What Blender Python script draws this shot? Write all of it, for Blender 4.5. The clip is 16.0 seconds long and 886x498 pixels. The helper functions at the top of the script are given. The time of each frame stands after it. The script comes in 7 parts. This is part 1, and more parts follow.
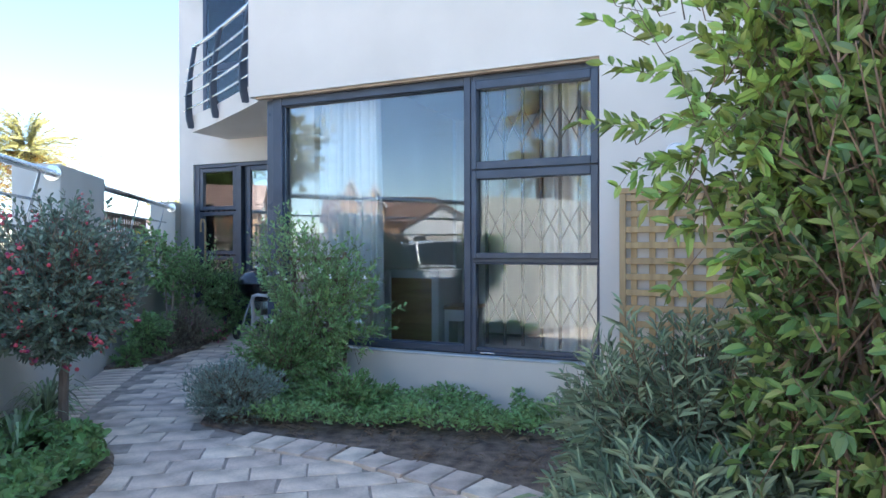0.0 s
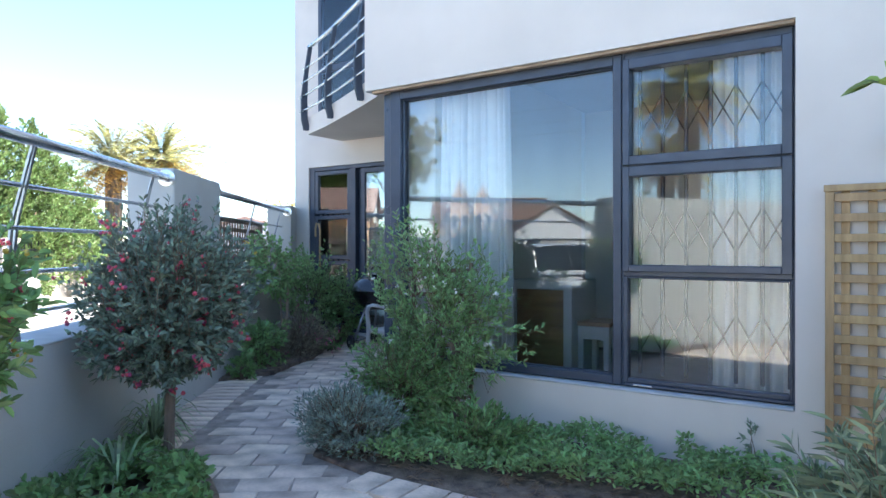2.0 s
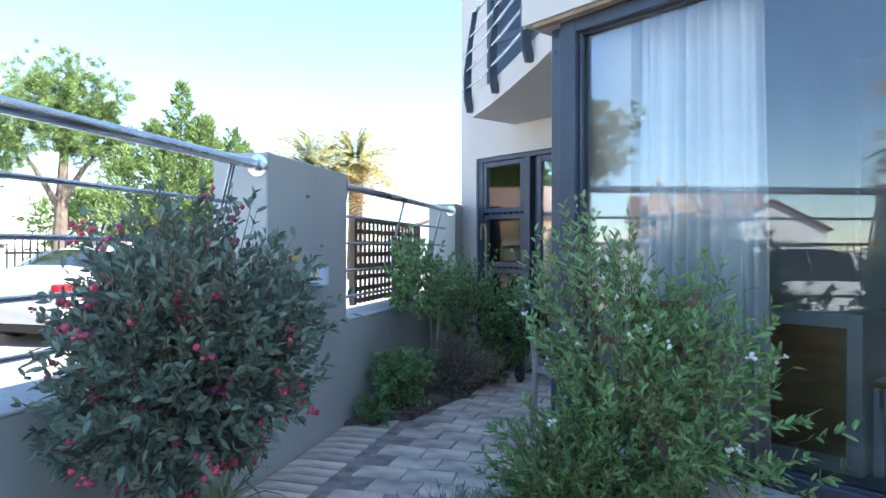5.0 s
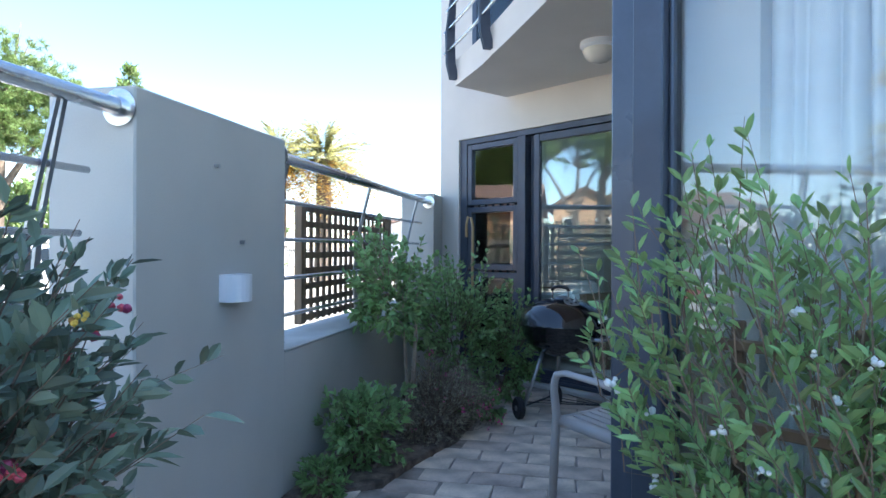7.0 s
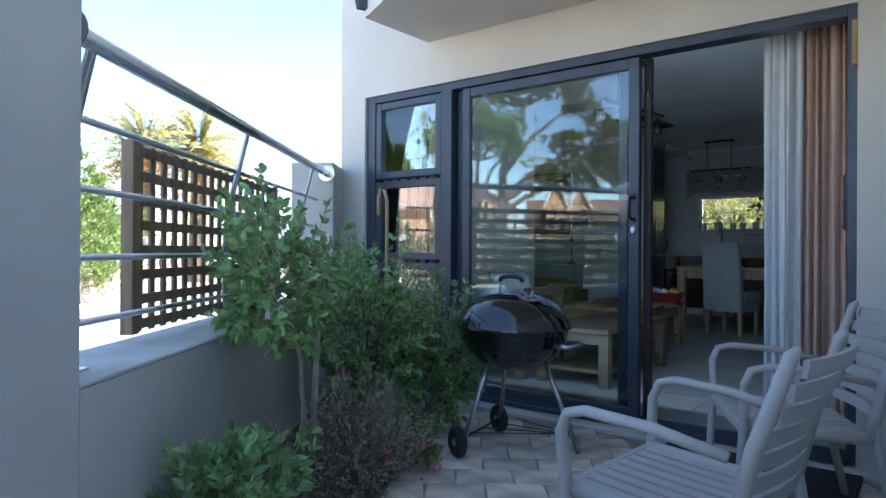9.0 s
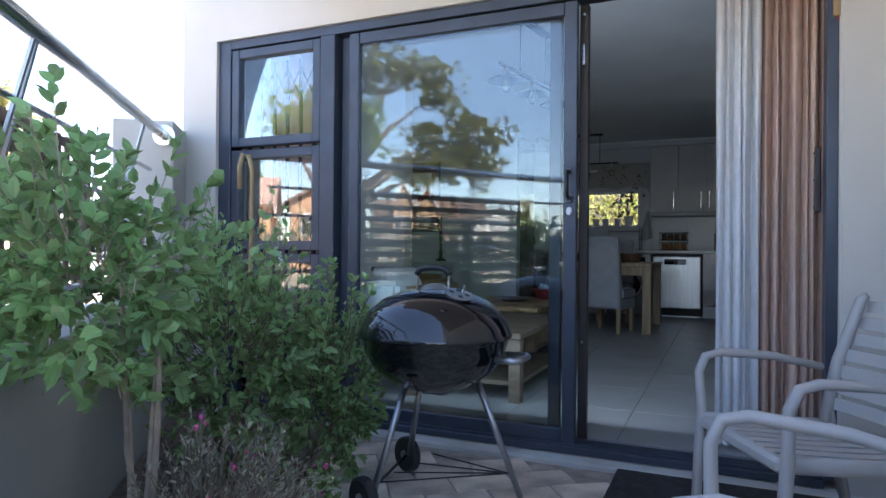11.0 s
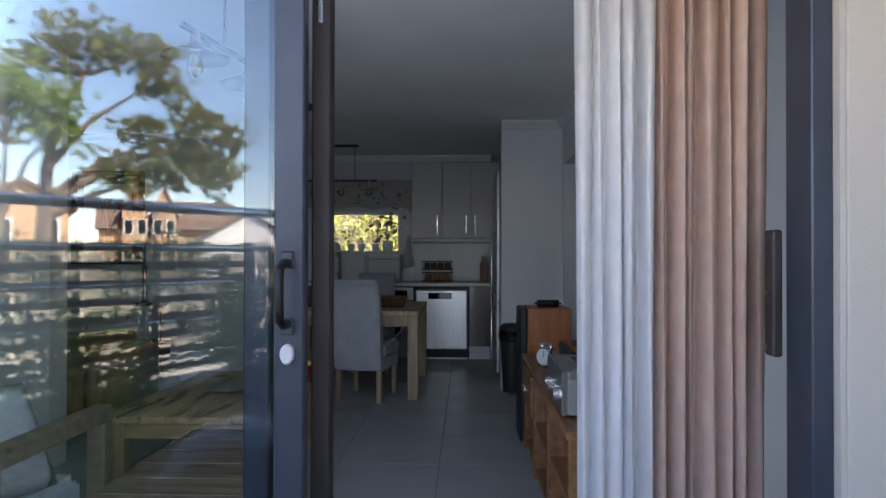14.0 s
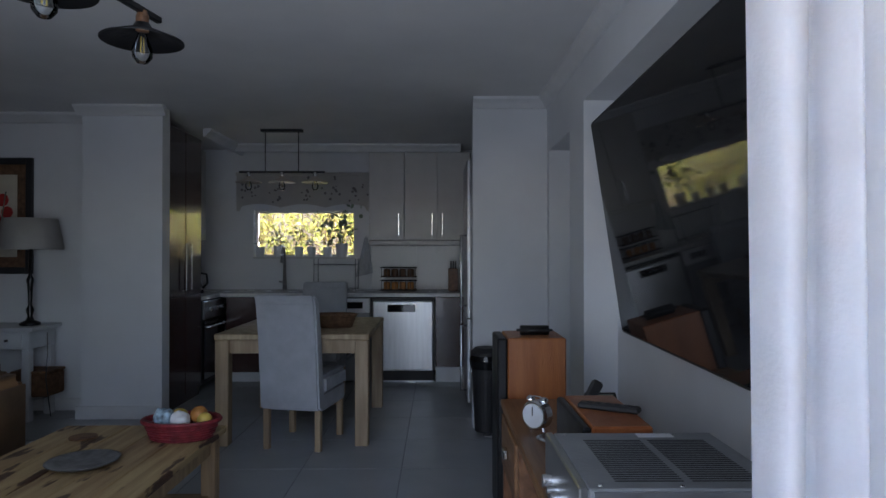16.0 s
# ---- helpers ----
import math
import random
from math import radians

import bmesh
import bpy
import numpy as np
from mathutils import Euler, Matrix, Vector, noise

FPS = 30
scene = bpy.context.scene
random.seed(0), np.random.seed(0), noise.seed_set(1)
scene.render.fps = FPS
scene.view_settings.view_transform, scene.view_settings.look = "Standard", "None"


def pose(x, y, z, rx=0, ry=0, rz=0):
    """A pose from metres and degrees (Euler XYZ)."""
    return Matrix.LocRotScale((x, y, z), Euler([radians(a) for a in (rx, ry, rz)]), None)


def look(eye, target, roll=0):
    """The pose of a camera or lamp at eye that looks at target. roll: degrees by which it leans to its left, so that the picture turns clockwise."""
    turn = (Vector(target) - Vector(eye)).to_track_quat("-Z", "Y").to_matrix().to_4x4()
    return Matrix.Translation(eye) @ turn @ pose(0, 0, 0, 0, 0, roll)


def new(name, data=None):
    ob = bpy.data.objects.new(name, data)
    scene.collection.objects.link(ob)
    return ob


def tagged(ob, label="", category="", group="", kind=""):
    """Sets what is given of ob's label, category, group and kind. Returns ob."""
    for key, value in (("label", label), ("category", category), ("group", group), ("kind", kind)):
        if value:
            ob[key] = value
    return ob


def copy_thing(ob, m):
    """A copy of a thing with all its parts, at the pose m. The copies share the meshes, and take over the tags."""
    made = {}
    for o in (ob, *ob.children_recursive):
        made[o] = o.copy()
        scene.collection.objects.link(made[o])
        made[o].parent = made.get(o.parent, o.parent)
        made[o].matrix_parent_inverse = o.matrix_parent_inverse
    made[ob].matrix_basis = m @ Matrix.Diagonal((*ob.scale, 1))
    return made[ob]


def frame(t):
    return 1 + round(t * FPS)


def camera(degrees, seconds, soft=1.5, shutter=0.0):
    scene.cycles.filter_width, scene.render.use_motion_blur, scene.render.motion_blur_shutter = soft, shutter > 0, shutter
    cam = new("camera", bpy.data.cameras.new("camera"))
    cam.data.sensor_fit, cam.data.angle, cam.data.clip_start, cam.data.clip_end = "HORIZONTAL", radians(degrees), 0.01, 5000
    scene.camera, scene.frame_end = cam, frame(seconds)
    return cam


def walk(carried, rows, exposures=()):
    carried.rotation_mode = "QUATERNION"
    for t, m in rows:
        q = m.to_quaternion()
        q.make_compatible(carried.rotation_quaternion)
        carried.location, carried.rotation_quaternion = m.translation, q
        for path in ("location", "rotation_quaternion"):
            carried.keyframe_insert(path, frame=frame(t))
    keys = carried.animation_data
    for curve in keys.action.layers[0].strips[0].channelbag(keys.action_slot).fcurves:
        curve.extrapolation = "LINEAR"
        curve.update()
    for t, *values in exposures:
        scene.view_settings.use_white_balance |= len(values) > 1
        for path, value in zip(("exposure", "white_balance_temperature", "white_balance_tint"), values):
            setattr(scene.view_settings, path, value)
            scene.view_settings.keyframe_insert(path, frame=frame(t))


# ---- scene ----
cam = camera(69.3, 16.0)
PATH = [
    (0, (0.042, 0.241, 1.012), (-0.76, 2.073, 1.006), -0.1),
    (0.5, (-0.016, 0.327, 0.998), (-0.873, 2.134, 0.995), -0.0),
    (1, (-0.107, 0.415, 1.013), (-1.034, 2.187, 1.007), -0.0),
    (1.5, (-0.245, 0.527, 1.039), (-1.251, 2.256, 1.035), -0.0),
    (2, (-0.357, 0.671, 1.064), (-1.452, 2.344, 1.061), 0.0),
    (2.5, (-0.45, 0.86, 1.094), (-1.645, 2.464, 1.089), -0.0),
    (3, (-0.523, 1.043, 1.118), (-1.833, 2.554, 1.111), 0.0),
    (3.5, (-0.642, 1.249, 1.123), (-2.057, 2.662, 1.117), 0.1),
    (4, (-0.766, 1.441, 1.111), (-2.265, 2.765, 1.108), 0.2),
    (6.3, (-1.762, 2.385, 1.129), (-3.308, 3.654, 1.126), 0.1),
    (6.5, (-1.843, 2.446, 1.125), (-3.373, 3.734, 1.12), 0.1),
    (7, (-2.114, 2.61, 1.111), (-3.593, 3.956, 1.108), 0.2),
    (7.5, (-2.374, 2.769, 1.078), (-3.797, 4.174, 1.078), 0.2),
    (8, (-2.608, 2.945, 1.047), (-3.977, 4.403, 1.047), 0.1),
    (8.5, (-2.836, 3.135, 1.005), (-4.141, 4.651, 1.007), 0.1),
    (8.7, (-2.924, 3.209, 0.998), (-4.195, 4.754, 1.001), 0.2),
    (10.8, (-3.692, 3.809, 0.899), (-4.553, 5.614, 0.907), 0.5),
    (11, (-3.737, 3.871, 0.919), (-4.538, 5.703, 0.927), 0.5),
    (11.5, (-3.854, 4.088, 0.991), (-4.491, 5.983, 1.0), 0.4),
    (12, (-3.924, 4.324, 1.059), (-4.391, 6.269, 1.075), 0.1),
    (12.5, (-3.947, 4.578, 1.138), (-4.252, 6.554, 1.153), 0.3),
    (13, (-3.965, 4.929, 1.206), (-4.144, 6.921, 1.221), 0.0),
    (13.5, (-3.989, 5.204, 1.244), (-4.134, 7.198, 1.259), -0.1),
    (14, (-4.024, 5.493, 1.298), (-4.096, 7.492, 1.315), 0.1),
    (14.5, (-4.013, 5.789, 1.343), (-4.041, 7.789, 1.361), -0.0),
    (15, (-4.006, 6.061, 1.342), (-4.046, 8.06, 1.36), 0.1),
    (15.5, (-3.994, 6.355, 1.362), (-4.017, 8.355, 1.376), 0.1),
    (16, (-3.959, 6.602, 1.356), (-3.944, 8.602, 1.371), -0.0),
]
walk(cam, [(t, look(eye, target, roll)) for t, eye, target, roll in PATH],
     [(0, 2.1, 6050, 9), (4, 2.12, 6000, 8), (8.5, 2.25, 6150, 7), (11, 2.72, 6800, 16), (12.5, 2.92, 7400, 22), (14.5, 2.93, 7250, 21), (15, 3.0, 7300, 22), (15.5, 3.18, 7250, 23), (16, 3.28, 7150, 22)])

# ---- light ----
SUN_EL, SUN_AZ = 50.0, 32.0          # elevation, and azimuth from +x towards +y
world = bpy.data.worlds.new("sky")
scene.world = world
world.use_nodes = True
wn = world.node_tree.nodes
sky = wn.new("ShaderNodeTexSky")
sky.sky_type = "NISHITA"
sky.sun_disc = False
sky.sun_elevation = radians(SUN_EL)
sky.sun_rotation = radians(90 - SUN_AZ)
sky.altitude, sky.air_density, sky.dust_density, sky.ozone_density = 800, 1.0, 0.0, 1.6
wn["Background"].inputs["Strength"].default_value = 0.12
world.node_tree.links.new(sky.outputs[0], wn["Background"].inputs["Color"])
sun_data = bpy.data.lights.new("sun", "SUN")
sun_data.energy, sun_data.angle, sun_data.color = 5.0, radians(0.53), (1.0, 0.93, 0.82)
sun = new("sun", sun_data)
_ca, _sa, _ce, _se = math.cos(radians(SUN_AZ)), math.sin(radians(SUN_AZ)), math.cos(radians(SUN_EL)), math.sin(radians(SUN_EL))
sun.matrix_world = look((20 * _ca * _ce, 20 * _sa * _ce, 20 * _se), (0, 0, 0))
# added area lamp inside the patio door, boosts the sky light indoors
door_sky = bpy.data.lights.new("door_sky", "AREA")
door_sky.shape, door_sky.size, door_sky.size_y = "RECTANGLE", 1.75, 1.9
door_sky.energy, door_sky.color = 2.7, (0.60, 0.79, 1.0)
new("door_sky", door_sky).matrix_world = look((-4.75, 7.12, 1.08), (-4.75, 9.0, 1.08))


# ---- materials ----
def mat(name, col, rough=0.6, metal=0.0, var=0.12, scale=6.0, fine=60.0, bump=0.15, spec=0.5, stretch=(1, 1, 1), col2=None,
        island=0.0, objrand=0.0, trans=0.0, coat=0.0, sheen=0.0):
    """Principled material with two scales of variation, and relief."""
    m = bpy.data.materials.new(name)
    m.use_nodes = True
    nt = m.node_tree
    N, L = nt.nodes, nt.links
    b = N["Principled BSDF"]
    tc = N.new("ShaderNodeTexCoord")
    mp = N.new("ShaderNodeMapping")
    mp.inputs["Scale"].default_value = stretch
    L.new(tc.outputs["Object"], mp.inputs["Vector"])
    n1 = N.new("ShaderNodeTexNoise")
    n1.inputs["Scale"].default_value, n1.inputs["Detail"].default_value = scale, 5
    n2 = N.new("ShaderNodeTexNoise")
    n2.inputs["Scale"].default_value, n2.inputs["Detail"].default_value = fine, 3
    for n in (n1, n2):
        L.new(mp.outputs[0], n.inputs["Vector"])
    c2 = col2 or tuple(c * (1 - 2.2 * var) for c in col)
    c1 = col if col2 else tuple(min(1, c * (1 + 0.9 * var)) for c in col)
    mix = N.new("ShaderNodeMix")
    mix.data_type = "RGBA"
    mix.inputs[6].default_value, mix.inputs[7].default_value = (*c1, 1), (*c2, 1)
    ramp = N.new("ShaderNodeMapRange")
    ramp.inputs[1].default_value, ramp.inputs[2].default_value = 0.3, 0.7
    L.new(n1.outputs[0], ramp.inputs[0])
    L.new(ramp.outputs[0], mix.inputs[0])
    last = mix.outputs[2]
    hs = N.new("ShaderNodeHueSaturation")
    L.new(last, hs.inputs["Color"])
    mv = N.new("ShaderNodeMapRange")
    mv.inputs[3].default_value, mv.inputs[4].default_value = 1 - var * 0.8, 1 + var * 0.8
    L.new(n2.outputs[0], mv.inputs[0])
    val = mv.outputs[0]
    if island or objrand:
        src = N.new("ShaderNodeNewGeometry").outputs["Random Per Island"] if island else N.new("ShaderNodeObjectInfo").outputs["Random"]
        amp = island or objrand
        mr = N.new("ShaderNodeMapRange")
        mr.inputs[3].default_value, mr.inputs[4].default_value = 1 - amp, 1 + amp
        L.new(src, mr.inputs[0])
        mul = N.new("ShaderNodeMath")
        mul.operation = "MULTIPLY"
        L.new(val, mul.inputs[0]), L.new(mr.outputs[0], mul.inputs[1])
        val = mul.outputs[0]
        mh = N.new("ShaderNodeMapRange")
        mh.inputs[3].default_value, mh.inputs[4].default_value = 0.5 - amp * 0.05, 0.5 + amp * 0.05
        L.new(src, mh.inputs[0])
        L.new(mh.outputs[0], hs.inputs["Hue"])
    L.new(val, hs.inputs["Value"])
    L.new(hs.outputs[0], b.inputs["Base Color"])
    b.inputs["Roughness"].default_value, b.inputs["Metallic"].default_value = rough, metal
    b.inputs["Specular IOR Level"].default_value = spec
    b.inputs["Coat Weight"].default_value = coat
    b.inputs["Sheen Weight"].default_value = sheen
    if rough > 0.12:
        rr = N.new("ShaderNodeMapRange")
        rr.inputs[3].default_value, rr.inputs[4].default_value = max(0.03, rough - 0.1), min(1, rough + 0.1)
        L.new(n1.outputs[0], rr.inputs[0])
        L.new(rr.outputs[0], b.inputs["Roughness"])
    if bump:
        add = N.new("ShaderNodeMath")
        add.operation = "ADD"
        L.new(n1.outputs[0], add.inputs[0]), L.new(n2.outputs[0], add.inputs[1])
        bp = N.new("ShaderNodeBump")
        bp.inputs["Strength"].default_value, bp.inputs["Distance"].default_value = bump, 0.01
        L.new(add.outputs[0], bp.inputs["Height"])
        L.new(bp.outputs[0], b.inputs["Normal"])
    if trans:
        tr = N.new("ShaderNodeBsdfTranslucent")
        ms = N.new("ShaderNodeMixShader")
        ms.inputs[0].default_value = trans
        L.new(hs.outputs[0], tr.inputs["Color"])
        L.new(b.outputs[0], ms.inputs[1]), L.new(tr.outputs[0], ms.inputs[2])
        L.new(ms.outputs[0], N["Material Output"].inputs["Surface"])
    return m


def wood(name, dark, light, axis="z", rough=0.55, freq=9.0, objrand=0.1, knots=0.0):
    """Wood with grain along one axis."""
    m = mat(name, light, rough, 0, 0.1, 3, 40, 0.2, col2=dark, objrand=objrand,
            stretch=(freq if axis != "x" else 0.7, freq if axis != "y" else 0.7, freq if axis != "z" else 0.7))
    if knots:
        N, L = m.node_tree.nodes, m.node_tree.links
        tc, hs = N["Texture Coordinate"], N["Hue/Saturation/Value"]
        mp = N.new("ShaderNodeMapping")
        mp.inputs["Scale"].default_value = (2.2, 9, 9) if axis == "x" else (9, 2.2, 9)
        vo = N.new("ShaderNodeTexNoise")
        vo.inputs["Scale"].default_value, vo.inputs["Detail"].default_value = 1.6, 3
        rp = N.new("ShaderNodeMapRange")
        rp.inputs[1].default_value, rp.inputs[2].default_value = 0.66 - 0.04 * knots, 0.70 - 0.04 * knots
        mx = N.new("ShaderNodeMix")
        mx.data_type = "RGBA"
        mx.inputs[7].default_value = (0.06, 0.025, 0.012, 1)
        L.new(tc.outputs["Object"], mp.inputs[0]), L.new(mp.outputs[0], vo.inputs["Vector"]), L.new(vo.outputs[0], rp.inputs[0])
        L.new(rp.outputs[0], mx.inputs[0])
        L.new(hs.outputs[0], mx.inputs[6])
        L.new(mx.outputs[2], N["Principled BSDF"].inputs["Base Color"])
    return m


def glass_mat(name, base=0.14, tint=(0.86, 0.92, 0.95)):
    m = bpy.data.materials.new(name)
    m.use_nodes = True
    N, L = m.node_tree.nodes, m.node_tree.links
    N.remove(N["Principled BSDF"])
    tr, gl, mx = N.new("ShaderNodeBsdfTransparent"), N.new("ShaderNodeBsdfGlossy"), N.new("ShaderNodeMixShader")
    tr.inputs[0].default_value = (*tint, 1)
    gl.inputs["Roughness"].default_value = 0.0
    gl.inputs["Color"].default_value = (0.93, 0.97, 1.0, 1)
    lw = N.new("ShaderNodeFresnel")
    lw.inputs["IOR"].default_value = 1.5
    ad = N.new("ShaderNodeMath")
    ad.operation, ad.use_clamp = "ADD", True
    ad.inputs[1].default_value = base
    L.new(lw.outputs[0], ad.inputs[0]), L.new(ad.outputs[0], mx.inputs[0])
    L.new(tr.outputs[0], mx.inputs[1]), L.new(gl.outputs[0], mx.inputs[2])
    L.new(mx.outputs[0], N["Material Output"].inputs["Surface"])
    return m


PLASTER = mat("plaster", (0.65, 0.605, 0.55), 0.85, var=0.05, scale=1.3, fine=220, bump=0.10)
PLASTER_GREY = mat("grey_plaster", (0.52, 0.51, 0.47), 0.85, var=0.07, scale=1.1, fine=200, bump=0.12)
BEAD = mat("brown_cement", (0.36, 0.27, 0.19), 0.9, var=0.15, scale=8, fine=120)
PLASTER_CAP = mat("cap_plaster", (0.52, 0.52, 0.50), 0.8, var=0.1, scale=4, fine=150)
INNER = mat("indoor_paint", (0.70, 0.71, 0.72), 0.8, var=0.03, scale=2, fine=150, bump=0.05)
CEIL = mat("ceiling_paint", (0.76, 0.75, 0.74), 0.9, var=0.03, scale=2, fine=120, bump=0.04)
TRIMW = mat("white_trim", (0.72, 0.72, 0.72), 0.5, var=0.03, bump=0.03)
ALU = mat("blue_grey_aluminium", (0.060, 0.074, 0.104), 0.38, 0.25, 0.08, 8, 90, 0.05)
ALU_LIGHT = mat("post_aluminium", (0.080, 0.098, 0.135), 0.29, 0.25, 0.1, 5, 70, 0.05)
GATE_DARK = mat("dark_gate_steel", (0.055, 0.045, 0.045), 0.5, 0.3, 0.1)
GRILLE = mat("grille_steel", (0.055, 0.065, 0.09), 0.5, 0.3, 0.08)
GLASS = glass_mat("window_glass", 0.025, (0.96, 0.98, 0.98))
GLASS_DOOR = glass_mat("door_glass", 0.006, (0.95, 0.98, 0.98))
GLASS_CLEAR = glass_mat("clear_glass", 0.0, (0.95, 0.97, 0.97))
STEEL = mat("polished_steel", (0.70, 0.71, 0.73), 0.24, 1.0, 0.05, 8, 60, 0.03)
BRUSHED = mat("brushed_steel", (0.50, 0.51, 0.52), 0.36, 1.0, 0.04, 3, 80, 0.0, stretch=(12, 1, 1))
PAVE = mat("paving_stone", (0.70, 0.585, 0.48), 0.85, 0, 0.22, 5, 45, 0.5, objrand=0.2)
PAVE_JOINT = mat("paving_joint", (0.36, 0.305, 0.26), 0.95, 0, 0.2, 10, 90, 0.4)
SOIL = mat("soil", (0.20, 0.15, 0.115), 0.95, 0, 0.3, 14, 90, 0.9)
STREET = mat("street_paving", (0.42, 0.385, 0.35), 0.9, 0, 0.14, 0.5, 12, 0.3)
BARK = mat("bark", (0.20, 0.15, 0.115), 0.9, 0, 0.2, 20, 90, 0.5, stretch=(1, 1, 0.25))
TWIG = mat("twig", (0.21, 0.15, 0.105), 0.9, 0, 0.2, 30, 90, 0.3)
LEAF_DARK = mat("dark_green_leaf", (0.185, 0.245, 0.175), 0.38, 0, 0.12, 15, 60, 0, island=0.45, trans=0.2)
LEAF_GREY = mat("grey_green_leaf", (0.21, 0.285, 0.185), 0.6, 0, 0.1, 15, 60, 0, island=0.35, trans=0.14)
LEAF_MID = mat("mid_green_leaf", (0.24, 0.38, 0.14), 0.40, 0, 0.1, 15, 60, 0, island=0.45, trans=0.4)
LEAF_BRIGHT = mat("yellow_green_leaf", (0.24, 0.34, 0.085), 0.40, 0, 0.1, 15, 60, 0, island=0.5, trans=0.25)
LEAF_FICUS = mat("glossy_leaf", (0.125, 0.20, 0.062), 0.32, 0, 0.1, 15, 60, 0, island=0.5, trans=0.2)
LEAF_LAV = mat("lavender_leaf", (0.26, 0.325, 0.26), 0.7, 0, 0.1, 15, 60, 0, island=0.35, trans=0.1)
LEAF_PINE = mat("bright_pine_needle", (0.26, 0.34, 0.10), 0.6, 0, 0.12, 3, 30, 0, island=0.5, trans=0.3)
LEAF_TREE = mat("conifer_leaf", (0.235, 0.315, 0.105), 0.7, 0, 0.12, 3, 30, 0, island=0.5, trans=0.35)
LEAF_PALM = mat("palm_leaf", (0.48, 0.45, 0.20), 0.5, 0, 0.12, 3, 30, 0, island=0.4, trans=0.5)
PALM_DRY = mat("dry_palm", (0.62, 0.37, 0.10), 0.8, 0, 0.15, 3, 30, 0, island=0.4, trans=0.35)
LEAF_AUTUMN = mat("autumn_leaf", (0.42, 0.43, 0.14), 0.5, 0, 0.15, 5, 40, 0, island=0.6, trans=0.4)
STRIPED = mat("striped_leaf", (0.26, 0.33, 0.17), 0.5, 0, 0.15, 15, 60, 0, island=0.6, trans=0.2)
BERRY = mat("crimson_berry", (0.52, 0.075, 0.15), 0.4, 0, 0.15, 20, 60, 0, island=0.4)
YFLOWER = mat("ochre_flower", (0.50, 0.30, 0.06), 0.6, 0, 0.15, 20, 60, 0, island=0.4)
WFLOWER = mat("white_petal", (0.78, 0.78, 0.74), 0.6, 0, 0.05, 20, 60, 0)
LEAF_DUSKY = mat("dusky_leaf", (0.33, 0.30, 0.22), 0.7, 0, 0.12, 15, 60, 0, island=0.5, trans=0.15)
PINK = mat("pink_petal", (0.66, 0.10, 0.32), 0.6, 0, 0.1, 20, 60, 0, island=0.3)
TRELLIS = wood("pale_timber", (0.30, 0.19, 0.085), (0.50, 0.35, 0.17), "z")
TRELLIS_OLD = wood("weathered_timber", (0.12, 0.075, 0.045), (0.24, 0.16, 0.10), "z")
RESIN = mat("taupe_resin", (0.46, 0.43, 0.41), 0.5, 0, 0.03, 8, 90, 0.03)
ENAMEL = mat("black_enamel", (0.008, 0.009, 0.012), 0.07, 0, 0.05, 8, 60, 0, coat=0.6)
RUBBER = mat("black_plastic", (0.022, 0.022, 0.024), 0.55, 0, 0.1)
ALUCAST = mat("dull_aluminium", (0.45, 0.46, 0.48), 0.35, 0.9, 0.08)
WHITEP = mat("white_plastic", (0.72, 0.73, 0.75), 0.4, 0, 0.03, bump=0.02)
OPAL = mat("opal_glass", (0.62, 0.58, 0.52), 0.25, 0, 0.03, bump=0)
MAT_DARK = mat("coir_mat", (0.035, 0.033, 0.035), 0.95, 0, 0.2, 30, 150, 0.8)
CUR_WHITE = mat("sheer_fabric", (0.88, 0.88, 0.89), 0.85, 0, 0.03, 20, 300, 0.1, trans=0.15)
CUR_BROWN = mat("taupe_fabric", (0.76, 0.55, 0.45), 0.9, 0, 0.05, 20, 300, 0.12, trans=0.15)
TILE = mat("floor_tile", (0.31, 0.33, 0.345), 0.34, 0, 0.03, 3, 60, 0.015, objrand=0.03)
GROUT = mat("grout", (0.24, 0.25, 0.26), 0.9)
OAK = wood("oak", (0.27, 0.185, 0.115), (0.45, 0.335, 0.215), "z")
PALLET = wood("pallet_wood", (0.22, 0.13, 0.065), (0.42, 0.295, 0.15), "x", knots=1.0)
PALLET_Y = wood("pallet_boards", (0.24, 0.145, 0.07), (0.44, 0.31, 0.155), "y", knots=2.2)
PALLET_Z = wood("pallet_wood_upright", (0.22, 0.14, 0.08), (0.40, 0.27, 0.15), "z")
CHERRY = wood("cherry_veneer", (0.26, 0.075, 0.022), (0.40, 0.13, 0.04), "z", 0.35)
PANEL = wood("figured_panel", (0.22, 0.11, 0.05), (0.44, 0.25, 0.12), "x", 0.4, 7.0)
SHELFWOOD = wood("shelf_wood", (0.13, 0.055, 0.025), (0.28, 0.13, 0.06), "y", 0.4)
BROWN_GLOSS = mat("dark_brown_cabinet", (0.055, 0.022, 0.018), 0.2, 0, 0.1, 4, 40, 0.02, coat=0.4)
CABINET = mat("cream_cabinet", (0.48, 0.47, 0.45), 0.4, 0, 0.03, bump=0.02)
COUNTER = mat("pale_counter", (0.62, 0.62, 0.61), 0.25, 0, 0.06, 9, 70, 0.02)
SPLASH = mat("splash_tile", (0.52, 0.52, 0.52), 0.3, 0, 0.04, 1.5, 30, 0.02)
LINEN = mat("grey_linen", (0.40, 0.42, 0.45), 0.9, 0, 0.06, 10, 260, 0.2)
BLACK_GLOSS = mat("black_screen", (0.008, 0.008, 0.009), 0.06, 0, 0.02, bump=0)
BLACK_MATT = mat("black_metal", (0.016, 0.016, 0.018), 0.45, 0.3, 0.1)
CREAM_ENAMEL = mat("cream_enamel", (0.46, 0.40, 0.34), 0.35, 0.2, 0.06)
